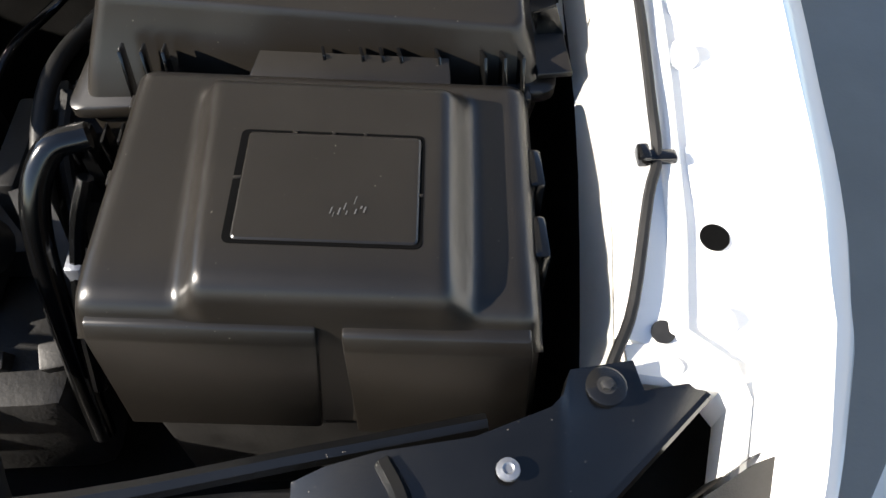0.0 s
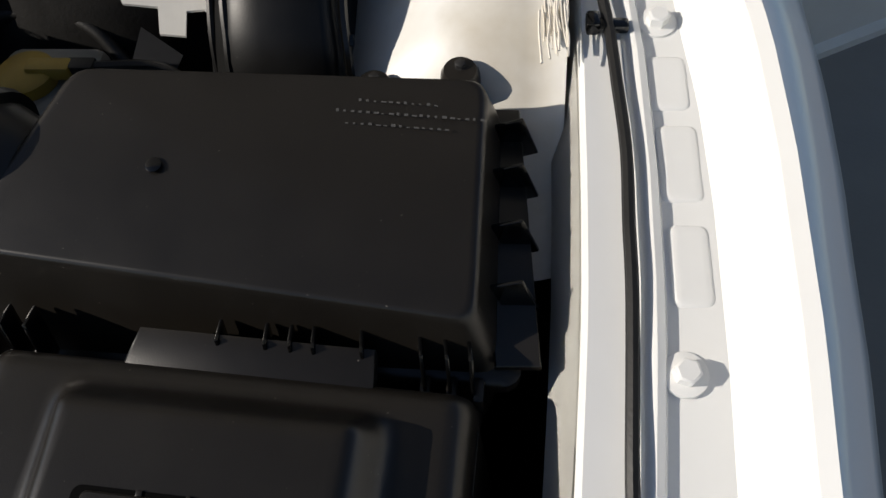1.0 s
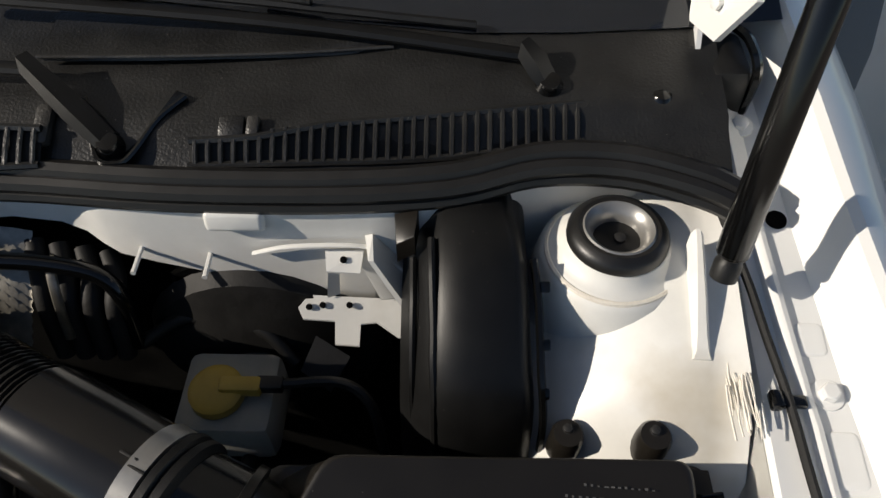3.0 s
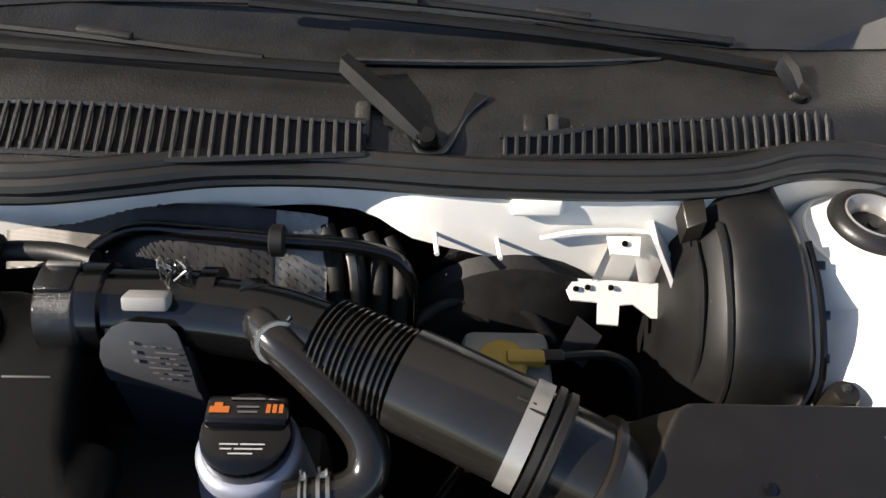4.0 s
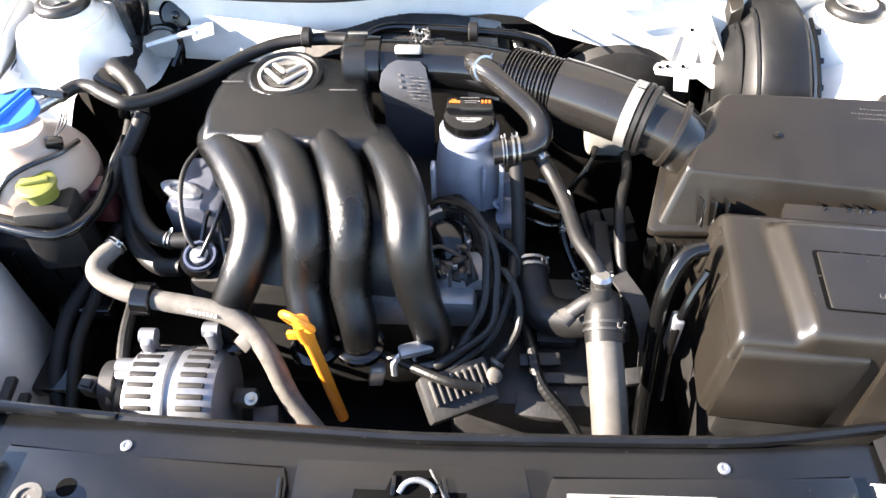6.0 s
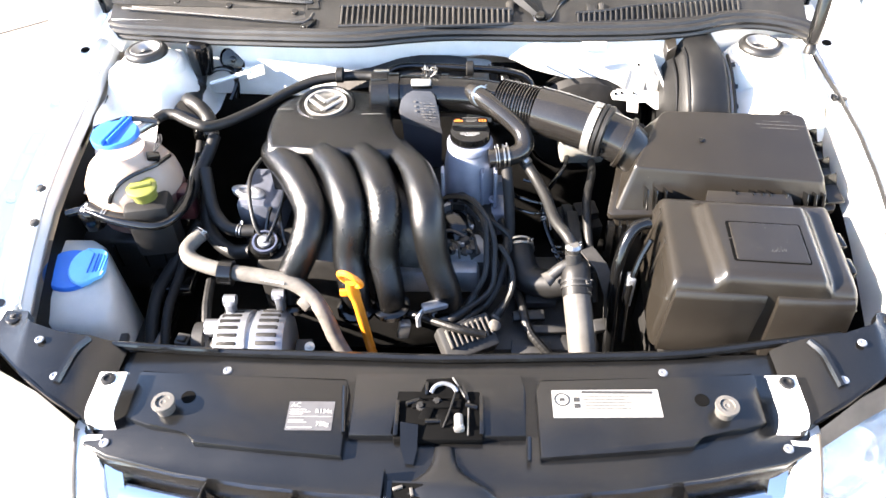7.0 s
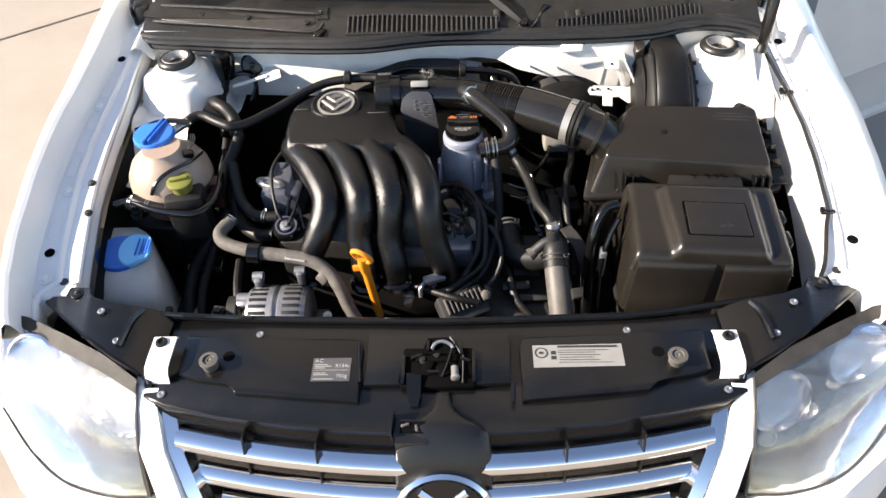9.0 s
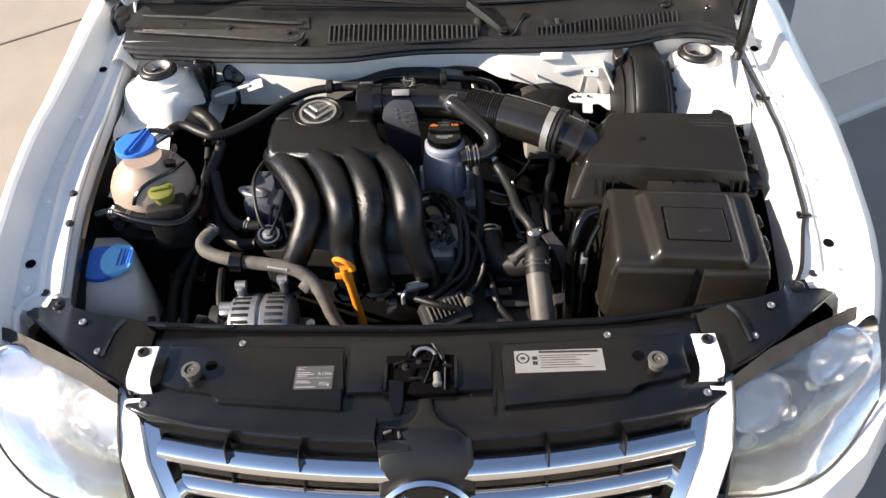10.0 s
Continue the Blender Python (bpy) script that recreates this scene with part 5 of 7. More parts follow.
for j, (u, n) in enumerate(((0.012, 11), (0.0, 20), (0.006, 14))):
    for k in range(n):
        rows_.append((u + 0.0042 * k, -0.0075 * j, rng.uniform(0.0012, 0.003), rng.uniform(0.0006, 0.0018)))
bars(air, (0.492, 0.4865, 0.8955), (1, -0.04, -0.045), (0, 1, 0.2), rows_, DIMPRINT, "faint_print", 0.0002)
bm = B()
bridge(bm, [[(0.255, 0.352, z), (0.265, 0.352, z), (0.265, 0.366, z), (0.255, 0.366, z)] for z in (0.79, 0.70)])
for k in range(4):
    rbox(bm, (0.268 + 0.011 * k, 0.335, 0.800), (0.002, 0.018, 0.022), 0.0006)
part("corner_ribs", bm, GLOSS, air)

# intake duct from the filter box to the throttle
duct = thing("intake_duct", "glossy black intake pipe with corrugated section", "intake pipe")
P = [Vector(p) for p in ((0.318, 0.4485, 0.846), (0.283, 0.4625, 0.8725), (0.236, 0.480, 0.888), (0.190, 0.502, 0.893), (0.148, 0.522, 0.895), (0.088, 0.553, 0.893), (0.040, 0.573, 0.890), (-0.030, 0.586, 0.886), (-0.085, 0.590, 0.885))]
dn = (P[1] - P[2]).normalized()
bm = B()
lathe(bm, P[2], dn, [(0, 0.0375), ((P[1] - P[2]).length, 0.0375)], 30)
part("filter_neck", bm, PIPE, duct, "satin neck with moulded print")
bm = B()
s1 = dn.orthogonal().normalized()
u1 = dn.cross(s1)
bridge(bm, [[c + (s1 * math.cos(a) + u1 * math.sin(a)) * r for a in [2 * math.pi * k / 30 for k in range(30)]] for c, r in ((P[1], 0.0375), (P[1].lerp(P[0], 0.45), 0.0372), (P[0], 0.034))])
part("neck_root", bm, PLASTIC, duct)
bm = B()
tube(bm, [P[2], P[3], P[4]], 0.0395, 24, 5)
part("smooth_pipe", bm, PIPE, duct)
bm = B()
tube(bm, [P[4], P[4].lerp(P[5], 0.5), P[5]], 0.036, 22, 28, radii=lambda t: 0.0335 + 0.004 * (math.sin(t * 13 * 2 * math.pi) > 0) * 1.0)
part("bellows", bm, PIPE, duct, "ribbed rubber bellows", sharp=25)
bm = B()
tube(bm, P[5:9], 0.031, 20, 4)
part("rear_pipe", bm, GLOSS, duct)
d = (P[2] - P[3]).normalized()
bm = B()
c = P[2] + d * 0.002
lathe(bm, c - d * 0.011, d, [(0, 0.039), (0, 0.0415), (0.013, 0.0415), (0.013, 0.039)], 30)
part("pale_band", bm, SILVER, duct, "wide pale metal clamp band")
bm = B()
lathe(bm, c + d * 0.004, d, [(0, 0.039), (0.001, 0.043), (0.006, 0.043), (0.008, 0.040), (0.010, 0.0425), (0.015, 0.0425), (0.017, 0.038)], 30)
part("pipe_collar", bm, RUBBER, duct)
bm = B()
for k in (-1, 1):
    q = c - d * 0.005 + Vector((0, -0.02, 0.034)) * 1.04
    rbox(bm, c - d * 0.0045 + Vector((0.003 * k, -0.004 * k, 0.0405)), (0.014, 0.002, 0.002), 0.0005, (0, 0, -25))
part("clamp_slot", bm, BOXBLACK, duct)
bm = B()
lathe(bm, P[1] - dn * 0.003, dn, [(0, 0.0365), (0.001, 0.0425), (0.007, 0.0425), (0.008, 0.0365)], 30)
part("neck_flange", bm, PLASTIC, duct)
rows_ = [(0.003 * k, 0.0, 0.0018, 0.0012 + 0.001 * (k % 3)) for k in range(11)]
bars(duct, P[1] + Vector((-0.036, 0.006, 0.0425)), P[1] - P[2], (0.3, 1, 0), rows_, DIMPRINT, "faint_print", 0.001)

# throttle body with grey-lidded actuator
tb = thing("throttle_body", "black throttle actuator with a grey printed lid", "throttle body")
bm = B()
lathe(bm, (-0.115, 0.590, 0.885), (1, 0, 0), [(0, 0.034), (0.012, 0.036), (0.03, 0.036), (0.032, 0.032), (0.10, 0.031), (0.102, 0.034), (0.115, 0.034)], 26)
part("throat", bm, GLOSS, tb)
bm = B()
plate(bm, [(-0.084, 0.545, 0.884), (-0.081, 0.550, 0.897), (-0.071, 0.555, 0.908), (-0.060, 0.557, 0.913), (-0.030, 0.557, 0.911), (-0.022, 0.553, 0.904), (-0.017, 0.543, 0.875), (-0.012, 0.533, 0.850), (-0.045, 0.536, 0.861), (-0.080, 0.538, 0.871)], 0.010, 0.0015)
part("actuator_lid", bm, material("grey lid plastic", (0.035, 0.036, 0.040), 0.4, spread=0.15, scale=30), tb, "slate grey printed lid")
bm = B()
bridge(bm, [[(-0.080, 0.560, z), (-0.020, 0.560, z), (-0.013, 0.536, z - 0.045), (-0.079, 0.540, z - 0.030)] for z in (0.898, 0.80)])
part("actuator_case", bm, material("dark blue plastic", (0.018, 0.02, 0.028), 0.35, spread=0.15, scale=30), tb)
nx, ny = Vector((1, -0.08, 0)), Vector((-0.12, 0.75, 0.66))
bars(tb, (-0.046, 0.5368, 0.8665), nx, (-0.08, 0.30, 0.72), [(0.006 * i + 0.002 * (k % 2), 0.0048 * k, 0.0036 + 0.0012 * ((i * 3 + k) % 3), 0.0013) for k in range(7) for i in range(4) if (i * 5 + k * 3) % 7 > 1] + [(-0.010, 0.014 + 0.008 * k, 0.004, 0.003) for k in range(3)], DIMPRINT)
bm = B()
rbox(bm, (-0.046, 0.572, 0.918), (0.034, 0.018, 0.012), 0.003, (-30, 0, 0))
part("white_connector", bm, LABEL, tb, "white plug on the throttle")
bm = B()
rng = random.Random(5)
for k in range(9):
    q = Vector((-0.032 + rng.uniform(-.01, .014), 0.600, 0.918))
    tube(bm, [q + Vector((rng.uniform(-.008, .008), rng.uniform(-.008, .008), rng.uniform(-.012, .014))) for _ in range(4)], 0.0009, 5, 4)
part("loose_strands", bm, STEEL, tb, "tangle of thin bright wire")

# engine cover with four curved runners
cov = thing("engine_cover", "grained black engine cover with four curved runners", "engine cover")
bm = B()
OUT = [(-0.297, 0.470), (-0.299, 0.520), (-0.292, 0.562), (-0.270, 0.592), (-0.235, 0.610), (-0.165, 0.612), (-0.115, 0.600), (-0.098, 0.560), (-0.096, 0.517), (-0.080, 0.462), (-0.056, 0.415), (-0.073, 0.405), (-0.284, 0.415)]


def cover_ring(f, z0, tilt):
    c = Vector((-0.19, 0.51))
    return [(c.x + (x - c.x) * f, c.y + (y - c.y) * f, z0 + tilt * (y - 0.5)) for x, y in OUT]


bridge(bm, [cover_ring(1.0, 0.80, 0.0), cover_ring(1.0, 0.868, -0.05), cover_ring(0.985, 0.882, -0.06), cover_ring(0.95, 0.889, -0.07), cover_ring(0.88, 0.891, -0.08)])
part("top_plate", bm, COVER, cov, sharp=70)
for x0, x1, y in ((-0.29, -0.262, 0.538), (-0.145, -0.110, 0.522)):
    bm = B()
    rbox(bm, ((x0 + x1) / 2, y, 0.8895), (x1 - x0, 0.0018, 0.0012), 0.0004)
    part("moulded_line", bm, DIMPRINT, cov)
RUN = [
    [(-0.286, 0.490, 0.842), (-0.278, 0.446, 0.864), (-0.245, 0.396, 0.873), (-0.214, 0.343, 0.866), (-0.202, 0.308, 0.851), (-0.214, 0.275, 0.818), (-0.238, 0.258, 0.768), (-0.240, 0.252, 0.735)],
    [(-0.210, 0.480, 0.846), (-0.203, 0.436, 0.870), (-0.169, 0.376, 0.882), (-0.147, 0.320, 0.874), (-0.141, 0.293, 0.853), (-0.148, 0.274, 0.805), (-0.141, 0.247, 0.765), (-0.140, 0.240, 0.730)],
    [(-0.142, 0.475, 0.848), (-0.134, 0.427, 0.873), (-0.109, 0.368, 0.884), (-0.094, 0.320, 0.873), (-0.091, 0.294, 0.850), (-0.096, 0.275, 0.802), (-0.088, 0.250, 0.758), (-0.087, 0.244, 0.730)],
    [(-0.080, 0.470, 0.848), (-0.072, 0.422, 0.873), (-0.046, 0.368, 0.883), (-0.030, 0.314, 0.873), (-0.026, 0.286, 0.852), (-0.018, 0.268, 0.802), (-0.001, 0.250, 0.750), (0.0, 0.245, 0.725)]]
for r in RUN:
    bm = B()
    tube(bm, r, 0.026, 20, 6, radii=lambda t: 0.0235 + 0.003 * math.sin(math.pi * min(1, t * 1.3)) - 0.004 * max(0, t - 0.8))
    part("runner", bm, COVER, cov, sharp=80)
    bm = B()
    e = Vector(r[-1])
    lathe(bm, e - Vector((0, 0, 0.012)), (0, 0, 1), [(0, 0.03), (0.008, 0.03), (0.012, 0.024)], 20)
    part("runner_foot", bm, GLOSS, cov, "glossy black inlet flange")
bm = B()
rows = []
for k in range(8):
    row = []
    for r in RUN:
        pts = spline(r, 5)
        p = pts[min(len(pts) - 1, 3 + int(k * 3.4))]
        row.append(p + Vector((0, 0.012, -0.020)))
    row = [row[0] + Vector((-0.026, 0, -0.004))] + row + [row[-1] + Vector((0.026, 0, -0.004))]
    rows.append(row)
grid(bm, rows)
part("runner_web", bm, COVER, cov, sharp=80, face=(0, -0.5, 1))
bm = B()
lathe(bm, (-0.135, 0.588, 0.884), (1, 0, 0), [(0, 0.030), (0.004, 0.036), (0.032, 0.037), (0.036, 0.034)], 24)
rbox(bm, (-0.118, 0.592, 0.917), (0.030, 0.030, 0.012), 0.004)
part("throttle_sleeve", bm, COVER, cov, "sleeve joining cover and throttle")
bm = B()
rbox(bm, (-0.115, 0.602, 0.9235), (0.026, 0.006, 0.003), 0.001)
part("metal_clip", bm, STEEL, cov)
logo = Vector((-0.209, 0.553, 0.8915))
ln = Vector((0, -0.08, 1)).normalized()
bm = B()
lathe(bm, logo - ln * 0.004, ln, [(0, 0.050), (0.004, 0.049), (0.0065, 0.045), (0.006, 0.043), (0.003, 0.041)], 48)
part("badge_rim", bm, COVER, cov)
bm = B()
lathe(bm, logo - ln * 0.001, ln, [(0, 0.036), (0.003, 0.036), (0.003, 0.0315), (0.0, 0.0315)], 40)
part("badge", bm, SILVER, cov, "silver round badge ring")
for x0, y0, x1, y1 in ((-0.020, 0.024, 0.0, 0.004), (0.020, 0.024, 0.0, 0.004), (-0.027, 0.010, 0.0, -0.020), (0.027, 0.010, 0.0, -0.020)):
    bm = B()
    a, b = logo + Vector((x0, y0, 0.0005)), logo + Vector((x1, y1, 0.0005))
    tube(bm, [a, b], 0.0040, 6, 2, 0.5)
    part("badge_stroke", bm, SILVER, cov, "plain silver stroke")

# oil filler neck and cap
fil = thing("oil_filler", "blue-grey cast filler neck with black cap", "oil filler")
bm = B()
lathe(bm, (0.036, 0.478, 0.78), (0, 0.04, 1), [(-0.06, 0.052), (-0.02, 0.049), (0.0, 0.046), (0.03, 0.0435), (0.055, 0.041), (0.066, 0.0375), (0.072, 0.036), (0.074, 0.038), (0.083, 0.038), (0.086, 0.036), (0.088, 0.031)], 32)
NECK = material("blue grey casting", (0.22, 0.24, 0.30), 0.45, metal=0.35, spread=0.15, scale=25, grain=0.3)
part("neck", bm, NECK, fil)
bm = B()
for a in (-0.045, 0.02, 0.042):
    rbox(bm, (0.036 + a, 0.442, 0.79), (0.006, 0.02, 0.09), 0.002)
rbox(bm, (0.045, 0.445, 0.735), (0.10, 0.06, 0.05), 0.006)
rbox(bm, (0.085, 0.455, 0.800), (0.02, 0.012, 0.006), 0.001)
part("neck_rib", bm, NECK, fil)
bm = B()
rbox(bm, (-0.030, 0.468, 0.742), (0.085, 0.085, 0.040), 0.010, (4, 0, -6))
rbox(bm, (0.000, 0.430, 0.752), (0.050, 0.030, 0.018), 0.004, (12, 0, -10))
part("rocker_edge", bm, NECK, fil, "blue-grey edge of the rocker cover")
for x, y, z in ((0.082, 0.470, 0.790), (0.076, 0.440, 0.772), (-0.010, 0.436, 0.764)):
    hexbolt(fil, (x, y, z), (0.1, -0.3, 1), 0.005, 0.007, NECK, "casting_bolt")
bm = B()
bridge(bm, [[(0.074, 0.462, z), (0.096, 0.458, z), (0.097, 0.464, z), (0.076, 0.470, z)] for z in (0.765, 0.800, 0.803)])
part("side_lug", bm, NECK, fil)
bm = B()
lathe(bm, (0.036, 0.484, 0.866), (0, 0.0, 1), [(0, 0.0325), (0.004, 0.0335), (0.016, 0.032), (0.0175, 0.029)], 34)
cap = part("cap", bm, GLOSS, fil, "black oil cap with orange marks")
bm = B()
rbox(bm, (0.036, 0.498, 0.884), (0.060, 0.024, 0.014), 0.005)
part("cap_grip", bm, GLOSS, cap)
bars(cap, (0.010, 0.494, 0.8912), (1, 0, 0), (0, 1, 0), [(0.0, 0, 0.014, 0.005)], ORANGEINK, "oil_sign")
bars(cap, (0.013, 0.498, 0.8912), (1, 0, 0), (0, 1, 0), [(0.0, 0.001, 0.006, 0.003)], ORANGEINK, "oil_sign")
for dx in (0.0, 0.0045, 0.009):
    bars(cap, (0.050 + dx, 0.494, 0.8912), (1, 0, 0), (0, 1, 0), [(0.0, 0.0, 0.003, 0.007)], ORANGEINK, "oil_sign")
bars(cap, (0.010, 0.494, 0.8912), (1, 0, 0), (0, 1, 0), [(0.019, 0.004, 0.016, 0.0015), (0.020, 0.0, 0.014, 0.0015), (0.014, 0.0105, 0.024, 0.0015)], DIMPRINT)
bars(cap, (0.020, 0.463, 0.8838), (1, 0, 0), (0, 1, 0), [(0.0, 0.010, 0.013, 0.0011), (0.0145, 0.010, 0.017, 0.0011), (0.001, 0.0065, 0.008, 0.0011), (0.0105, 0.0065, 0.020, 0.0011), (0.007, 0.003, 0.017, 0.0011)], PRINT)

# breather hose between filler and duct
br = thing("breather_hose", "black breather hose with steel spring clamps", "hose")
BH = [(0.022, 0.596, 0.878), (0.034, 0.570, 0.902), (0.052, 0.545, 0.908), (0.085, 0.518, 0.897), (0.118, 0.488, 0.880), (0.124, 0.466, 0.866), (0.112, 0.452, 0.858), (0.080, 0.446, 0.855), (0.066, 0.444, 0.854)]
bm = B()
tube(bm, BH, 0.0155, 14, 6)
part("hose_body", bm, PIPE, br)
clamp(br, (0.052, 0.545, 0.908), Vector(BH[2]) - Vector(BH[0]), 0.0165, 0.012)
clamp(br, (0.094, 0.448, 0.856), (1, 0.1, 0.05), 0.0165, 0.010)
clamp(br, (0.080, 0.446, 0.855), (1, 0.1, 0.05), 0.0165, 0.006)
bm = B()
lathe(bm, (0.026, 0.584, 0.890), (0.1, -0.14, 0.10), [(0, 0.028), (0.014, 0.027), (0.018, 0.022), (0.019, 0.017)], 24)
part("hose_socket", bm, GLOSS, br)
bm = B()
lathe(bm, (0.122, 0.455, 0.850), (0.5, -0.6, -0.3), [(0, 0.008), (0.014, 0.008), (0.016, 0.005)], 12)
part("side_stub", bm, STEEL, br)


def hose(name, label, pts, r, mat=RUBBER, clamps=(), seg=12, category="hose"):
    h = thing(name, label, category)
    bm = B()
    tube(bm, pts, r, seg, 6)
    part("hose_body", bm, mat, h)
    line = [Vector(p) for p in pts]
    for i in clamps:
        a, b = line[max(0, i - 1)], line[min(len(line) - 1, i + 1)]
        clamp(h, line[i], b - a, r * 1.05, max(0.007, r * 0.6))
    return h


hose("coolant_hose", "black coolant hose running over the engine", [(-0.486, 0.492, 0.898), (-0.472, 0.512, 0.898), (-0.452, 0.511, 0.897), (-0.434, 0.4995, 0.896), (-0.414, 0.488, 0.895), (-0.399, 0.483, 0.893), (-0.383, 0.494, 0.888), (-0.368, 0.514, 0.882), (-0.345, 0.547, 0.876), (-0.325, 0.572, 0.874), (-0.280, 0.615, 0.878), (-0.240, 0.636, 0.884), (-0.195, 0.644, 0.887), (-0.150, 0.643, 0.889), (-0.11, 0.632, 0.892)], 0.0088, clamps=(0,))
hose("heater_hose", "thin black pipe with a rubber grommet", [(-0.14, 0.640, 0.870), (-0.095, 0.668, 0.890), (-0.03, 0.664, 0.894), (0.036, 0.658, 0.893), (0.095, 0.660, 0.886), (0.135, 0.658, 0.874), (0.150, 0.650, 0.85), (0.150, 0.64, 0.80)], 0.007, GLOSS)
for x, y, z in ((0.036, 0.658, 0.893), (-0.195, 0.640, 0.893)):
    c_ = thing("hose_clip", "small black hose clip", "clip", "hose clips")
    bm = B()
    lathe(bm, (x - 0.007, y, z), (1, 0, 0), [(0, 0.010), (0.002, 0.014), (0.012, 0.014), (0.014, 0.010)], 14)
    part("clip_body", bm, RUBBER, c_)
hose("vent_hose", "thick black hose dropping to the filler side", [(-0.395, 0.505, 0.860), (-0.405, 0.475, 0.840), (-0.416, 0.440, 0.825), (-0.424, 0.390, 0.815), (-0.440, 0.345, 0.815), (-0.485, 0.335, 0.820), (-0.535, 0.338, 0.828), (-0.562, 0.350, 0.832)], 0.0105, clamps=(6,))
hose("lower_water_hose", "black water hose beside the engine", [(-0.405, 0.43, 0.80), (-0.395, 0.375, 0.765), (-0.355, 0.335, 0.755), (-0.315, 0.325, 0.762)], 0.012)
hose("upper_water_hose", "black water hose with bare metal pipe end", [(-0.40, 0.44, 0.84), (-0.385, 0.39, 0.80), (-0.36, 0.36, 0.785), (-0.335, 0.352, 0.782), (-0.31, 0.352, 0.782)], 0.0105, clamps=(3,))
hose("downpipe_hose", "black hose running down beside the washer tank", [(-0.42, 0.40, 0.76), (-0.462, 0.35, 0.71), (-0.478, 0.29, 0.695), (-0.475, 0.22, 0.665), (-0.46, 0.16, 0.62)], 0.010, BOXBLACK)
hose("radiator_hose", "dusty cloth-covered hose curving down to the radiator", [(-0.388, 0.325, 0.800), (-0.402, 0.296, 0.796), (-0.388, 0.276, 0.790), (-0.333, 0.256, 0.788), (-0.245, 0.242, 0.783), (-0.207, 0.228, 0.770), (-0.183, 0.206, 0.748), (-0.160, 0.178, 0.700), (-0.12, 0.145, 0.66)], 0.0120, BRAID, clamps=(0, 8))
bm = B()
lathe(bm, (-0.345, 0.256, 0.7855), (1, -0.06, -0.04), [(0, 0.017), (0.002, 0.020), (0.022, 0.020), (0.024, 0.017)], 12)
tie = tagged(part("hose_sleeve", bm, GLOSS), "black plastic sleeve clipped on the cloth hose", "clip")
bars(tie, (-0.275, 0.232, 0.7925), (1, -0.13, -0.12), (0.1, 0.9, 0.4), [(0.0045 * k, 0, 0.003, 0.004) for k in range(8)], PRINT)
bm = B()
lathe(bm, (-0.215, 0.230, 0.762), (0.7, -0.45, -0.5), [(0, 0.0160), (0.001, 0.0166), (0.018, 0.0166), (0.019, 0.016)], 14)
part("pale_collar", bm, GREYHOSE, tie)
hose("sleeve_hose", "thick grey sleeved hose below a dark elbow", [(0.1945, 0.246, 0.768), (0.195, 0.222, 0.756), (0.198, 0.185, 0.733), (0.203, 0.14, 0.69), (0.205, 0.11, 0.64)], 0.0205, GREYHOSE, seg=16)
hose("elbow_hose", "dusty black elbow hose ending in the grey sleeve", [(0.196, 0.288, 0.748), (0.1955, 0.276, 0.770), (0.195, 0.262, 0.778), (0.1948, 0.245, 0.7685), (0.1952, 0.230, 0.7605)], 0.0222, RUBBER, seg=16)
hose("cross_hose", "dull black elbow hose low on the engine", [(0.115, 0.36, 0.735), (0.118, 0.335, 0.730), (0.130, 0.305, 0.720), (0.160, 0.29, 0.725), (0.190, 0.285, 0.735)], 0.024, RUBBER, clamps=(0,), seg=16)
hose("bleed_hose", "thin black hose with bright fitting", [(0.122, 0.455, 0.845), (0.140, 0.430, 0.830), (0.156, 0.380, 0.825), (0.165, 0.330, 0.825), (0.180, 0.295, 0.825), (0.190, 0.278, 0.815)], 0.0088, clamps=(5,))
hose("side_hose", "black hose dropping behind the filler neck", [(0.095, 0.44, 0.84), (0.100, 0.40, 0.79), (0.100, 0.35, 0.74), (0.095, 0.31, 0.70)], 0.009, BOXBLACK)
clamp(bpy.data.objects["sleeve_hose"], (0.1948, 0.245, 0.7685), (0.0, -0.9, -0.45), 0.0228, 0.012, DARK)
f_ = thing("hose_tee", "pale metal hose connector with a side branch", "hose connector")
bm = B()
tube(bm, [(0.188, 0.272, 0.812), (0.190, 0.268, 0.795), (0.192, 0.26, 0.775)], 0.0115, 12)
tube(bm, [(0.158, 0.262, 0.772), (0.175, 0.268, 0.785), (0.188, 0.27, 0.79)], 0.009, 10)
part("tee_body", bm, DARK, f_)
bm = B()
lathe(bm, (0.150, 0.258, 0.766), (0.6, 0.25, 0.35), [(0, 0.012), (0.006, 0.0105), (0.012, 0.009)], 12)
part("branch_collar", bm, GREYHOSE, f_)
bm = B()
lathe(bm, (0.188, 0.273, 0.812), (0.0, 0.1, 1), [(0, 0.010), (0.004, 0.012), (0.010, 0.012), (0.014, 0.008)], 12)
part("tee_clip", bm, STEEL, f_, "bright spring clip")

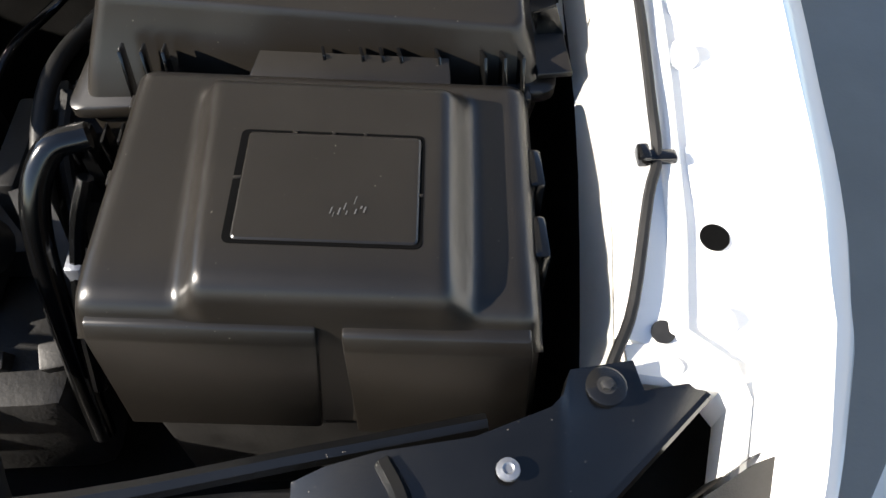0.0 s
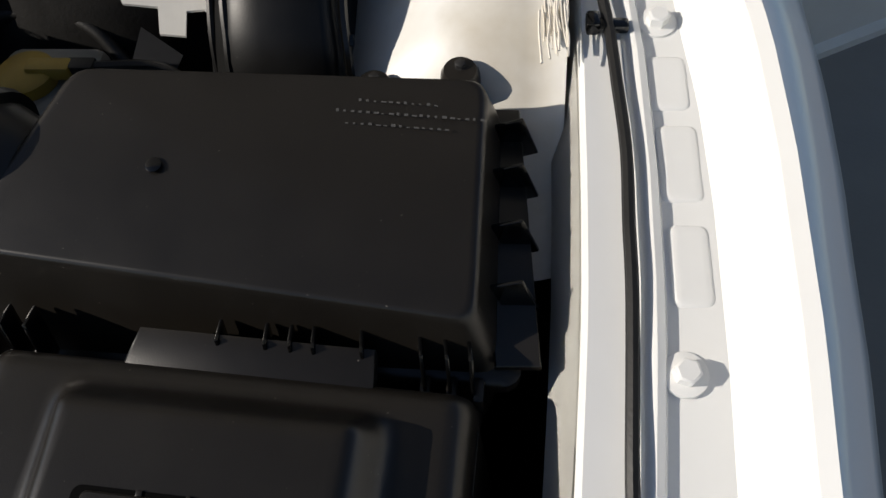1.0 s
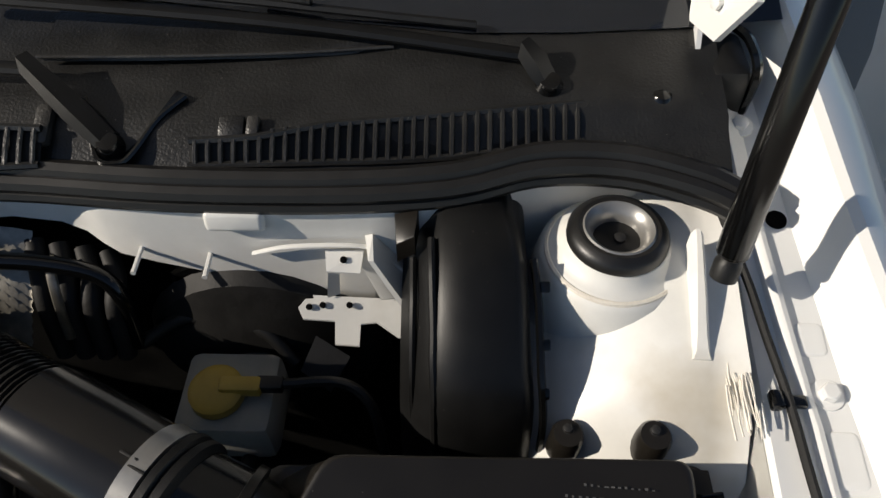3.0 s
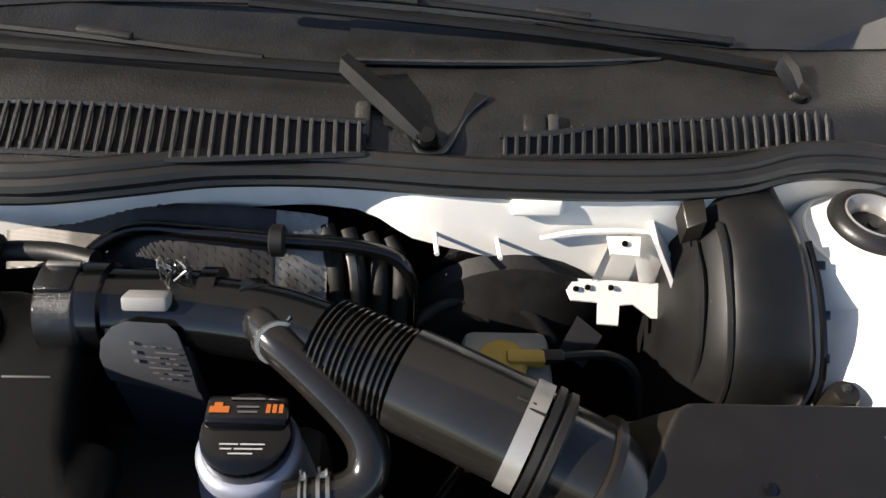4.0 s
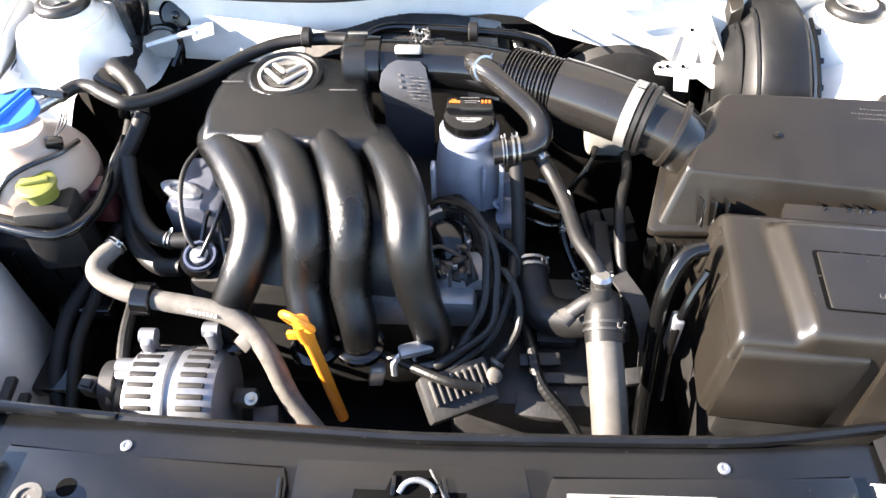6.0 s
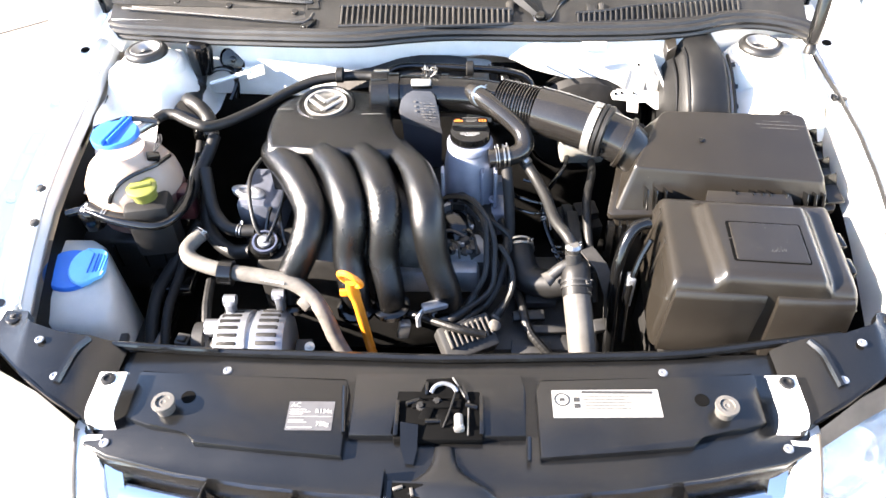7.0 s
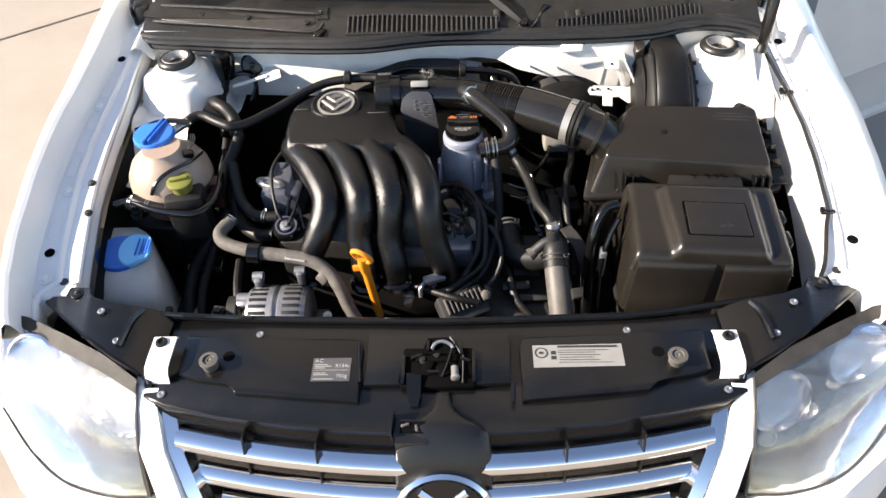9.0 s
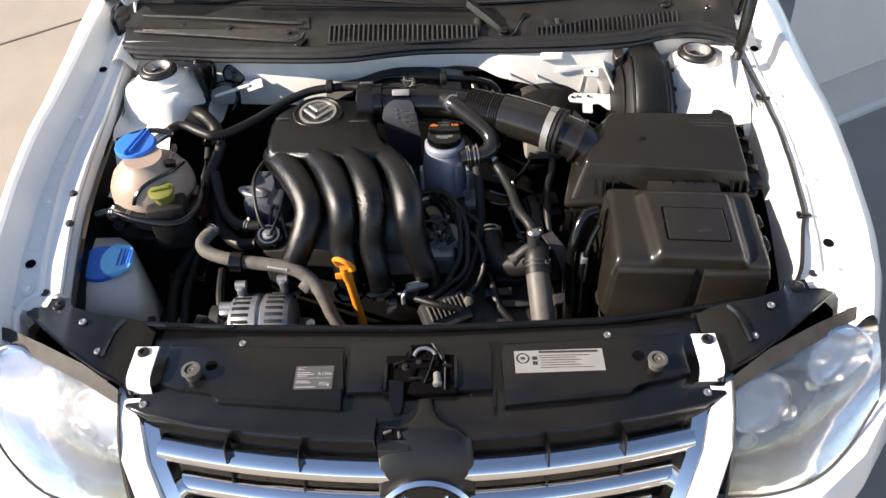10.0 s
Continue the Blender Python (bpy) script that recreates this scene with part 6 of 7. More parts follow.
# ignition leads and coil
leads = thing("ignition_leads", "bundle of black ignition leads", "cables")
for line in ([(0.000, 0.425, 0.79), (0.020, 0.413, 0.80), (0.055, 0.350, 0.81), (0.061, 0.309, 0.79), (0.058, 0.275, 0.76), (0.037, 0.251, 0.73), (0.02, 0.24, 0.70)],
             [(-0.01, 0.425, 0.78), (0.005, 0.416, 0.80), (0.042, 0.379, 0.82), (0.070, 0.330, 0.80), (0.073, 0.289, 0.77), (0.065, 0.259, 0.74), (0.015, 0.227, 0.72)],
             [(0.050, 0.36, 0.77), (0.071, 0.323, 0.78), (0.087, 0.310, 0.78), (0.100, 0.290, 0.76), (0.100, 0.263, 0.74), (0.086, 0.250, 0.71)],
             [(0.055, 0.35, 0.75), (0.070, 0.331, 0.76), (0.082, 0.302, 0.74), (0.071, 0.270, 0.715), (0.040, 0.235, 0.715), (0.004, 0.207, 0.71)],
             [(0.010, 0.44, 0.77), (0.025, 0.430, 0.79), (0.063, 0.374, 0.79), (0.097, 0.353, 0.77), (0.100, 0.335, 0.74), (0.098, 0.30, 0.70)]):
    bm = B()
    tube(bm, line, 0.0047, 8)
    part("lead", bm, RUBBER, leads)
for p, d in (((0.086, 0.250, 0.712), (-0.35, -0.35, -0.4)), ((0.037, 0.250, 0.728), (-0.4, -0.5, -0.5)), ((0.020, 0.230, 0.722), (-0.9, -0.5, -0.3))):
    bm = B()
    lathe(bm, p, d, [(-0.012, 0.0065), (0.004, 0.0075), (0.018, 0.0085), (0.022, 0.006)], 12)
    part("lead_boot", bm, RUBBER, leads)
bm = B()
lathe(bm, (0.078, 0.240, 0.704), (-0.5, -0.5, -0.5), [(0, 0.009), (0.004, 0.0095), (0.008, 0.006)], 12)
part("lead_ferrule", bm, BRAID, leads)

coil = thing("ignition_coil", "dark finned ignition coil low on the engine front", "ignition coil")
bm = B()
rbox(bm, (0.030, 0.205, 0.690), (0.085, 0.055, 0.035), 0.004, (25, 0, 25))
part("coil_case", bm, DARK, coil)
for k in range(9):
    bm = B()
    rbox(bm, (0.004 + 0.0075 * k, 0.187 + 0.0036 * k, 0.711), (0.0028, 0.030, 0.010), 0.0006, (25, 0, 25))
    part("cooling_fin", bm, GREYHOSE, coil)
bm = B()
rbox(bm, (-0.018, 0.225, 0.745), (0.04, 0.018, 0.010), 0.004, (0, 0, 18))
tube(bm, [(-0.03, 0.222, 0.745), (-0.042, 0.212, 0.735), (-0.042, 0.205, 0.72)], 0.004, 6)
part("heat_bracket", bm, ALU, coil, "dull alloy bracket")
bm = B()
lathe(bm, (0.072, 0.215, 0.712), (0.2, -0.5, 0.5), [(0, 0.009), (0.01, 0.008), (0.012, 0.004)], 12)
part("terminal_boot", bm, BRAID, coil)
con = thing("sensor_plug", "pale grey sensor plug on a thin wire", "connector")
bm = B()
rbox(bm, (-0.068, 0.225, 0.690), (0.018, 0.016, 0.032), 0.003, (0, 12, 10))
part("plug_body", bm, SILVER, con)
bm = B()
tube(bm, [(-0.10, 0.25, 0.74), (-0.08, 0.235, 0.715), (-0.066, 0.225, 0.70)], 0.0022, 6)
part("plug_wire", bm, RUBBER, con)

# dipstick
dip = thing("dipstick", "orange dipstick handle in an orange guide tube", "dipstick")
rot = Vector((-0.02, -0.55, 0.8)).normalized()
bm = B()
ring = []
for k in range(13):
    a = 2 * math.pi * k / 12
    ring.append(Vector((-0.130, 0.182, 0.848)) + Vector((0.85, -0.2, -0.48)) * 0.017 * math.cos(a) + Vector((-0.275, 0.505, -0.818)) * 0.019 * math.sin(a))
tube(bm, ring, 0.0042, 8, 3)
part("ring_handle", bm, ORANGE, dip)
bm = B()
tube(bm, [(-0.130, 0.190, 0.838), (-0.132, 0.196, 0.815), (-0.131, 0.200, 0.795)], 0.009, 10)
rbox(bm, (-0.138, 0.196, 0.806), (0.026, 0.006, 0.012), 0.002)
part("grip", bm, ORANGE, dip)
bm = B()
tube(bm, [(-0.131, 0.200, 0.800), (-0.127, 0.203, 0.750), (-0.122, 0.205, 0.69), (-0.115, 0.205, 0.62)], 0.0075, 10)
part("guide_tube", bm, ORANGE, dip)

# alternator
alt = thing("alternator", "cast alloy alternator with slotted vents", "alternator")
ac, ax = Vector((-0.290, 0.180, 0.690)), Vector((1, 0.02, 0))
bm = B()
lathe(bm, ac - ax * 0.055, ax, [(0, 0.045), (0.004, 0.058), (0.016, 0.064), (0.050, 0.064), (0.052, 0.060), (0.058, 0.060), (0.060, 0.064), (0.094, 0.064), (0.106, 0.058), (0.11, 0.045)], 40)
part("casing", bm, ALU, alt)
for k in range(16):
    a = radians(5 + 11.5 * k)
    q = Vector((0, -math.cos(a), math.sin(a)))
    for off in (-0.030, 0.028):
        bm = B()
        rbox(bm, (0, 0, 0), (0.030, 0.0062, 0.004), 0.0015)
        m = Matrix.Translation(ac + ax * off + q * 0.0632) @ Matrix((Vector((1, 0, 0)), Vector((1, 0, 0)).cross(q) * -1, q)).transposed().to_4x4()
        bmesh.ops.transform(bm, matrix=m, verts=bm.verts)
        # slots are raised black boxes, their inner shade put into the colour
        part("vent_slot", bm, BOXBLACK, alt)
bm = B()
lathe(bm, ac - ax * 0.085, ax, [(0, 0.022), (0.003, 0.030), (0.008, 0.026), (0.013, 0.030), (0.018, 0.026), (0.023, 0.030), (0.028, 0.022)], 30)
part("pulley", bm, DARK, alt)
bm = B()
rbox(bm, (-0.325, 0.215, 0.750), (0.012, 0.02, 0.03), 0.003)
lathe(bm, (-0.335, 0.222, 0.760), (1, 0, 0), [(0, 0.009), (0.018, 0.009)], 14)
part("mount_lug", bm, ALU, alt)
bm = B()
rbox(bm, (-0.252, 0.225, 0.752), (0.012, 0.018, 0.036), 0.003)
lathe(bm, (-0.262, 0.230, 0.764), (1, 0, 0), [(0, 0.009), (0.018, 0.009)], 14)
part("mount_lug", bm, ALU, alt)

# coolant tank, brake and washer tanks on the left
tank = thing("coolant_tank", "milky round coolant tank with blue screw cap", "coolant tank")
bm = B()
lathe(bm, (-0.510, 0.414, 0.770), (0, 0, 1), [(0.062, 0.0759), (0.082, 0.073), (0.103, 0.062), (0.118, 0.046), (0.126, 0.036), (0.132, 0.034)], 40)
part("tank_shell", bm, TANK, tank)
bm = B()
lathe(bm, (-0.510, 0.414, 0.770), (0, 0, 1), [(0, 0.056), (0.01, 0.066), (0.035, 0.0735), (0.048, 0.0752), (0.062, 0.0759)], 40)
part("filled_part", bm, COOLANT, tank, "purple-brown lower part full of coolant")
bm = B()
lathe(bm, (-0.531, 0.446, 0.898), (0, -0.05, 1), [(0, 0.035), (0.003, 0.0375), (0.008, 0.0375), (0.012, 0.035), (0.013, 0.03)], 36)
cap = part("cap", bm, BLUE, tank, "bright blue screw cap")
bm = B()
rbox(bm, (-0.531, 0.445, 0.913), (0.006, 0.072, 0.009), 0.002, (0, 0, -14))
rbox(bm, (-0.5215, 0.4475, 0.913), (0.003, 0.068, 0.008), 0.001, (0, 0, -14))
part("cap_bar", bm, BLUE, cap)
bm = B()
lathe(bm, (-0.490, 0.486, 0.898), (0.5, 0.75, 0.0), [(-0.035, 0.008), (0.0, 0.008), (0.006, 0.010)], 12)
part("outlet_stub", bm, STEEL, tank)
bm = B()
rbox(bm, (-0.515, 0.3505, 0.835), (0.016, 0.003, 0.012), 0.001)
part("level_mark", bm, DIMPRINT, tank)
bm = B()
tube(bm, [(-0.570, 0.460, 0.905), (-0.52, 0.482, 0.910), (-0.47, 0.478, 0.908)], 0.005, 6)
part("tank_strap", bm, GLOSS, tank)
wire = thing("sensor_loom", "thin corrugated sensor cable by the coolant tank", "cable")
bm = B()
tube(bm, [(-0.446, 0.430, 0.876), (-0.455, 0.398, 0.882), (-0.469, 0.380, 0.885), (-0.485, 0.367, 0.884), (-0.501, 0.356, 0.878), (-0.514, 0.346, 0.866), (-0.521, 0.340, 0.852)], 0.0034, 8)
part("conduit", bm, GLOSS, wire)
bm = B()
rbox(bm, (-0.462, 0.408, 0.890), (0.020, 0.014, 0.012), 0.003, (0, 20, 30))
part("plug", bm, GLOSS, wire)
bm = B()
for k in range(3):
    tube(bm, [(-0.466 + 0.003 * k, 0.452, 0.900), (-0.462 + 0.004 * k, 0.432, 0.899), (-0.463, 0.412, 0.893)], 0.0011, 5)
part("thin_wire", bm, DARK, wire)
ps = thing("steering_fluid_tank", "dark fluid tank with a yellow-green cap", "fluid tank")
bm = B()
rbox(bm, (-0.468, 0.350, 0.80), (0.070, 0.050, 0.10), 0.01, (0, 0, 10))
part("tank_body", bm, BOXBLACK, ps)
bm = B()
bridge(bm, [[(-0.620, 0.368, z), (-0.612, 0.358 + dy, z), (-0.54, 0.354 + dy, z - 0.002), (-0.460, 0.352 + dy, z - 0.004), (-0.450, 0.362, z - 0.004), (-0.446, 0.405, z), (-0.52, 0.415, z + 0.002), (-0.616, 0.415, z + 0.002)] for z, dy in ((0.64, 0.004), (0.732, 0.0), (0.748, 0.002), (0.756, 0.008))])
part("tank_shoulder", bm, BOXSHELL, ps, "black moulded shoulder of the fluid tank", sharp=50)
for x in (-0.595, -0.555, -0.51, -0.475):
    bm = B()
    rbox(bm, (x, 0.357, 0.722), (0.004, 0.010, 0.05), 0.0012)
    part("shoulder_rib", bm, GLOSS, ps)
bm = B()
rbox(bm, (-0.440, 0.405, 0.80), (0.045, 0.03, 0.06), 0.006)
part("red_reservoir", bm, material("dark red plastic", (0.05, 0.010, 0.012), 0.4, spread=0.2, scale=20), ps, "dark red fluid window")
bm = B()
lathe(bm, (-0.470, 0.356, 0.864), (0, -0.08, 1), [(-0.03, 0.018), (-0.004, 0.018), (0.0, 0.019), (0.003, 0.023), (0.008, 0.023), (0.010, 0.019)], 26)
cap = part("cap", bm, LIME, ps, "yellow-green screw cap")
bm = B()
rbox(bm, (-0.470, 0.355, 0.876), (0.034, 0.010, 0.007), 0.003, (0, 0, 15))
part("cap_grip", bm, LIME, cap)
bm = B()
lathe(bm, (-0.564, 0.350, 0.80), (0, -0.1, 1), [(0, 0.018), (0.03, 0.018), (0.036, 0.014)], 18)
part("valve_body", bm, GLOSS, ps)
shelf = thing("tank_carrier", "black tray that holds the fluid tanks", "tray")
bm = B()
rbox(bm, (-0.515, 0.42, 0.735), (0.19, 0.10, 0.02), 0.006)
rbox(bm, (-0.46, 0.325, 0.690), (0.07, 0.05, 0.018), 0.004)
rbox(bm, (-0.475, 0.250, 0.660), (0.05, 0.10, 0.018), 0.004)
part("tray_plate", bm, GLOSS, shelf)

wash = thing("washer_tank", "clouded white washer tank with blue hinged cap, grimy", "washer tank")
bm = B()


def wring(f, z, lean=0.0):
    base = [(-0.682, 0.318), (-0.668, 0.333), (-0.562, 0.333), (-0.544, 0.322), (-0.520, 0.275), (-0.502, 0.222), (-0.504, 0.186), (-0.530, 0.172), (-0.630, 0.174), (-0.658, 0.190), (-0.674, 0.250)]
    c = Vector((-0.592, 0.265))
    return [(c.x + (x - c.x) * f, c.y + (y - c.y) * f, z + lean * (y - c.y) * f) for x, y in base]


bridge(bm, [wring(1.06, 0.56), wring(1.03, 0.67), wring(1.0, 0.715, 0.1), wring(0.985, 0.745, 0.22), wring(0.955, 0.761, 0.25), wring(0.89, 0.771, 0.25), wring(0.5, 0.775, 0.25)])
part("tank_shell", bm, CLOUDED, wash, sharp=70)
bm = B()
def on_cap(x, y, lift):
    return Vector((x - 0.046, y + 0.062, 0.7765 + 0.25 * (y - 0.207) + lift))


bridge(bm, [[on_cap(-0.536 + 0.043 * f * math.cos(a), 0.205 + 0.035 * f * math.sin(a), h) for a in [2 * math.pi * k / 32 for k in range(32)]] for f, h in ((0.94, -0.008), (1.0, -0.002), (1.0, 0.003), (0.93, 0.006))])
cap = part("cap", bm, BLUE, wash, "blue oval flip cap")
bm = B()
bridge(bm, [[on_cap(-0.512 + r * math.cos(a), 0.207 + r * 1.25 * math.sin(a), h) for a in [2 * math.pi * k / 28 for k in range(28)]] for r, h in ((0.0245, 0.002), (0.0245, 0.0082), (0.0225, 0.0098), (0.0215, 0.0090), (0.002, 0.0090))])
part("cap_disc", bm, LIGHTBLUE, cap, "paler blue round hinge disc")
bm = B()
plate(bm, [on_cap(x, y, 0.0105) for x, y in ((-0.516, 0.238), (-0.490, 0.236), (-0.482, 0.230), (-0.478, 0.200), (-0.482, 0.190), (-0.506, 0.178), (-0.496, 0.190), (-0.490, 0.207), (-0.495, 0.224))], 0.006, 0.001)
part("cap_tab", bm, LIGHTBLUE, cap, "paler blue thumb tab with slots")
for k in range(5):
    bm = B()
    q = on_cap(-0.4995 + 0.0048 * k - 0.003 * (k == 0), 0.211, 0.0112)
    rbox(bm, q, (0.0020, 0.036 - 0.0022 * k, 0.0025), 0.0006, (14, 0, -4))
    part("tab_slot", bm, BLUE, cap)
bm = B()
tube(bm, [(-0.560, 0.190, 0.735), (-0.545, 0.186, 0.742), (-0.528, 0.196, 0.742)], 0.004, 6)
part("drain_stub", bm, GLOSS, wash)

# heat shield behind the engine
hs = thing("heat_shield", "dimpled foil heat shield, shade painted on one side", "heat shield")
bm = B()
# one foil in two colours: shaded stretch dark, sunlit end bright
for x0, count, mat, note in ((-0.210, 66, SHADEFOIL, "dimpled foil, darkened for shade"), (0.0305, 13, FOIL, "dimpled foil, kept bright for sun")):
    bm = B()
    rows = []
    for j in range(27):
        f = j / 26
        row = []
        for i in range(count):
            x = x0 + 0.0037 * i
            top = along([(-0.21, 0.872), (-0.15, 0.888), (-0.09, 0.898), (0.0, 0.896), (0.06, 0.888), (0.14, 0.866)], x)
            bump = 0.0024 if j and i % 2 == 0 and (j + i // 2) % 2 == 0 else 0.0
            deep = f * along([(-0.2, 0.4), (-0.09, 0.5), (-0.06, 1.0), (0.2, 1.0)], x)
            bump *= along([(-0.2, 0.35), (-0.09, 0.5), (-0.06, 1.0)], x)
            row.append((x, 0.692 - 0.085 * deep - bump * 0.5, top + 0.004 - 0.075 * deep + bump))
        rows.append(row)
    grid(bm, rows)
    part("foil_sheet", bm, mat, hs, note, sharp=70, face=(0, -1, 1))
for k in range(4):
    bm = B()
    tube(bm, [(0.072 + 0.019 * k, 0.690, 0.878 - 0.005 * k), (0.079 + 0.020 * k, 0.670, 0.866 - 0.004 * k), (0.084 + 0.019 * k, 0.648, 0.842), (0.083 + 0.018 * k, 0.636, 0.79)], 0.0085, 10)
    part("pleated_mat", bm, BOXBLACK, hs, "dark folded heat mat")
bm = B()
tube(bm, [(0.092, 0.672, 0.880), (0.098, 0.655, 0.872), (0.101, 0.640, 0.850), (0.100, 0.632, 0.82)], 0.0042, 8, flat=0.5)
part("foil_strip", bm, FOIL, hs)

# brake fluid tank
bt = thing("brake_fluid_tank", "milky brake fluid tank with a yellow cap", "brake tank")
bm = B()
rbox(bm, (0.238, 0.593, 0.782), (0.080, 0.075, 0.055), 0.010)
part("tank_shell", bm, MILK, bt)
bm = B()
lathe(bm, (0.232, 0.588, 0.808), (0, -0.05, 1), [(0, 0.020), (0.004, 0.0225), (0.012, 0.022), (0.015, 0.018)], 24)
cap = part("cap", bm, YELLOW, bt, "weathered yellow cap")
bm = B()
rbox(bm, (0.252, 0.590, 0.821), (0.034, 0.014, 0.012), 0.003)
part("cap_plug", bm, YELLOW, cap)
bm = B()
rbox(bm, (0.275, 0.592, 0.821), (0.022, 0.012, 0.010), 0.002)
tube(bm, [(0.28, 0.592, 0.821), (0.33, 0.598, 0.815), (0.355, 0.585, 0.80), (0.365, 0.56, 0.76)], 0.0045, 8)
part("plug_cable", bm, RUBBER, bt)
lab = thing("paper_label", "small crumpled grey label behind the brake tank", "label")
bm = B()
grid(bm, [[(0.290, 0.622, 0.790), (0.305, 0.640, 0.818)], [(0.315, 0.612, 0.772), (0.332, 0.634, 0.795)]], 0.0008)
part("label_sheet", bm, GREYLABEL, lab)
servo = thing("brake_servo", "black brake servo drum in shade", "brake servo")
bm = B()
lathe(bm, (0.25, 0.71, 0.76), (0, -1, 0), [(0, 0.10), (0.03, 0.11), (0.05, 0.10), (0.07, 0.05)], 30)
part("drum", bm, BOXBLACK, servo)
bm = B()
lathe(bm, (0.25, 0.684, 0.76), (0, -1, 0), [(0, 0.108), (0.002, 0.113), (0.008, 0.113), (0.010, 0.106)], 36)
part("drum_seam", bm, GLOSS, servo)
bm = B()
lathe(bm, (0.25, 0.645, 0.76), (0, -1, 0), [(0, 0.03), (0.03, 0.028), (0.032, 0.018), (0.08, 0.016)], 20)
part("master_cylinder", bm, DARK, servo)

# black air box at the bulkhead
db = thing("pollen_duct", "black plastic water box with a rounded front", "water box")
bm = B()
rings = []
for y, z, xr in ((0.712, 0.938, 0.463), (0.675, 0.938, 0.465), (0.650, 0.936, 0.469), (0.628, 0.930, 0.473), (0.608, 0.920, 0.475), (0.588, 0.908, 0.476), (0.572, 0.896, 0.477), (0.558, 0.882, 0.479), (0.548, 0.868, 0.480), (0.541, 0.850, 0.480), (0.537, 0.82, 0.480), (0.535, 0.76, 0.478), (0.533, 0.66, 0.476)):
    rings.append([(0.380, y + 0.022, z - 0.050), (0.396, y + 0.009, z - 0.017), (0.406, y + 0.003, z - 0.005), (0.414, y - 0.001, z + 0.001), (0.432, y - 0.002, z + 0.003), (xr - 0.010, y - 0.001, z + 0.001), (xr - 0.002, y + 0.003, z - 0.003), (xr, y + 0.010, z - 0.012), (xr, 0.73, z - 0.016), (0.380, 0.73, z - 0.050)])
bridge(bm, rings)
part("box_shell", bm, BOXSHELL, db, sharp=50)
bm = B()
tube(bm, [(0.404, 0.652, 0.933), (0.405, 0.630, 0.928), (0.406, 0.610, 0.917), (0.407, 0.590, 0.904), (0.407, 0.574, 0.892), (0.408, 0.560, 0.877), (0.408, 0.550, 0.862), (0.408, 0.543, 0.84), (0.408, 0.539, 0.78)], 0.0032, 8)
tube(bm, [(0.390, 0.650, 0.912), (0.391, 0.618, 0.902), (0.391, 0.590, 0.880), (0.391, 0.568, 0.85), (0.391, 0.556, 0.80)], 0.003, 8)
part("moulded_seam", bm, BOXSHELL, db)
bm = B()
tube(bm, [(0.478, 0.640, 0.926), (0.481, 0.612, 0.914), (0.482, 0.590, 0.902), (0.483, 0.570, 0.887), (0.485, 0.556, 0.870), (0.486, 0.546, 0.85), (0.486, 0.541, 0.80)], 0.0030, 6)
part("side_rail", bm, GLOSS, db)
for y, z in ((0.622, 0.917), (0.586, 0.897), (0.560, 0.874)):
    bm = B()
    rbox(bm, (0.486, y, z), (0.007, 0.008, 0.004), 0.0012, (40, 0, 0))
    part("rail_lug", bm, GLOSS, db)
bm = B()
plate(bm, [(0.376, 0.672, 0.938), (0.394, 0.672, 0.942), (0.392, 0.650, 0.938), (0.378, 0.650, 0.928)], 0.02, 0.001)
part("corner_clip", bm, PLASTIC, db)

# cable along the wing and its clips
cab = thing("release_cable", "black bonnet release cable clipped along the wing", "cable")
CP = [(0.588, 0.128, 0.806), (0.603, 0.156, 0.813), (0.617, 0.184, 0.8205), (0.634, 0.2457, 0.839), (0.6425, 0.2697, 0.846), (0.644, 0.305, 0.857), (0.6475, 0.377, 0.873), (0.648, 0.417, 0.880), (0.649, 0.460, 0.887), (0.6465, 0.504, 0.893), (0.6435, 0.545, 0.900), (0.6365, 0.590, 0.909), (0.632, 0.6215, 0.916), (0.6254, 0.651, 0.924), (0.614, 0.70, 0.938)]
bm = B()
tube(bm, CP, 0.0034, 8, 4)
part("cable_sheath", bm, RUBBER, cab)
for y, x in ((0.2705, 0.6425), (0.5445, 0.6435)):
    bm = B()
    rbox(bm, (x, y, flange(y) + 0.007), (0.024, 0.009, 0.006), 0.002)
    rbox(bm, (x - 0.009, y, flange(y) + 0.009), (0.008, 0.013, 0.009), 0.002)
    part("cable_clip", bm, GLOSS, cab)

# loom by the battery and other dark hardware
loom = thing("battery_loom", "black cable loom rising over the battery cover side", "cables")
bm = B()
tube(bm, [(0.300, 0.300, 0.845), (0.278, 0.292, 0.842), (0.262, 0.275, 0.815), (0.254, 0.255, 0.765), (0.252, 0.225, 0.69), (0.252, 0.20, 0.62)], 0.009, 10)
part("cable_trunk", bm, GLOSS, loom)
bm = B()
tube(bm, [(0.300, 0.275, 0.835), (0.285, 0.262, 0.80), (0.272, 0.24, 0.745), (0.268, 0.21, 0.68)], 0.005, 8)
part("cable_branch", bm, GLOSS, loom)
bm = B()
rbox(bm, (0.277, 0.255, 0.750), (0.012, 0.02, 0.06), 0.003)
part("cable_tag", bm, ALU, loom)
arm = thing("lever_bracket", "dark worn angled steel bracket by the filter box", "bracket")
bm = B()
bridge(bm, [[p + Vector((-0.010, -0.006, 0)), p + Vector((0.010, 0.004, 0)), p + Vector((0.010, 0.004, -0.004)), p + Vector((-0.010, -0.006, -0.004))] for p in (Vector((0.220, 0.330, 0.765)), Vector((0.240, 0.295, 0.758)), Vector((0.252, 0.265, 0.735)), Vector((0.255, 0.25, 0.69)))])
part("bent_strip", bm, material("worn dark steel", (0.035, 0.034, 0.033), 0.55, metal=0.2, spread=0.3, scale=50, grain=0.5), arm)

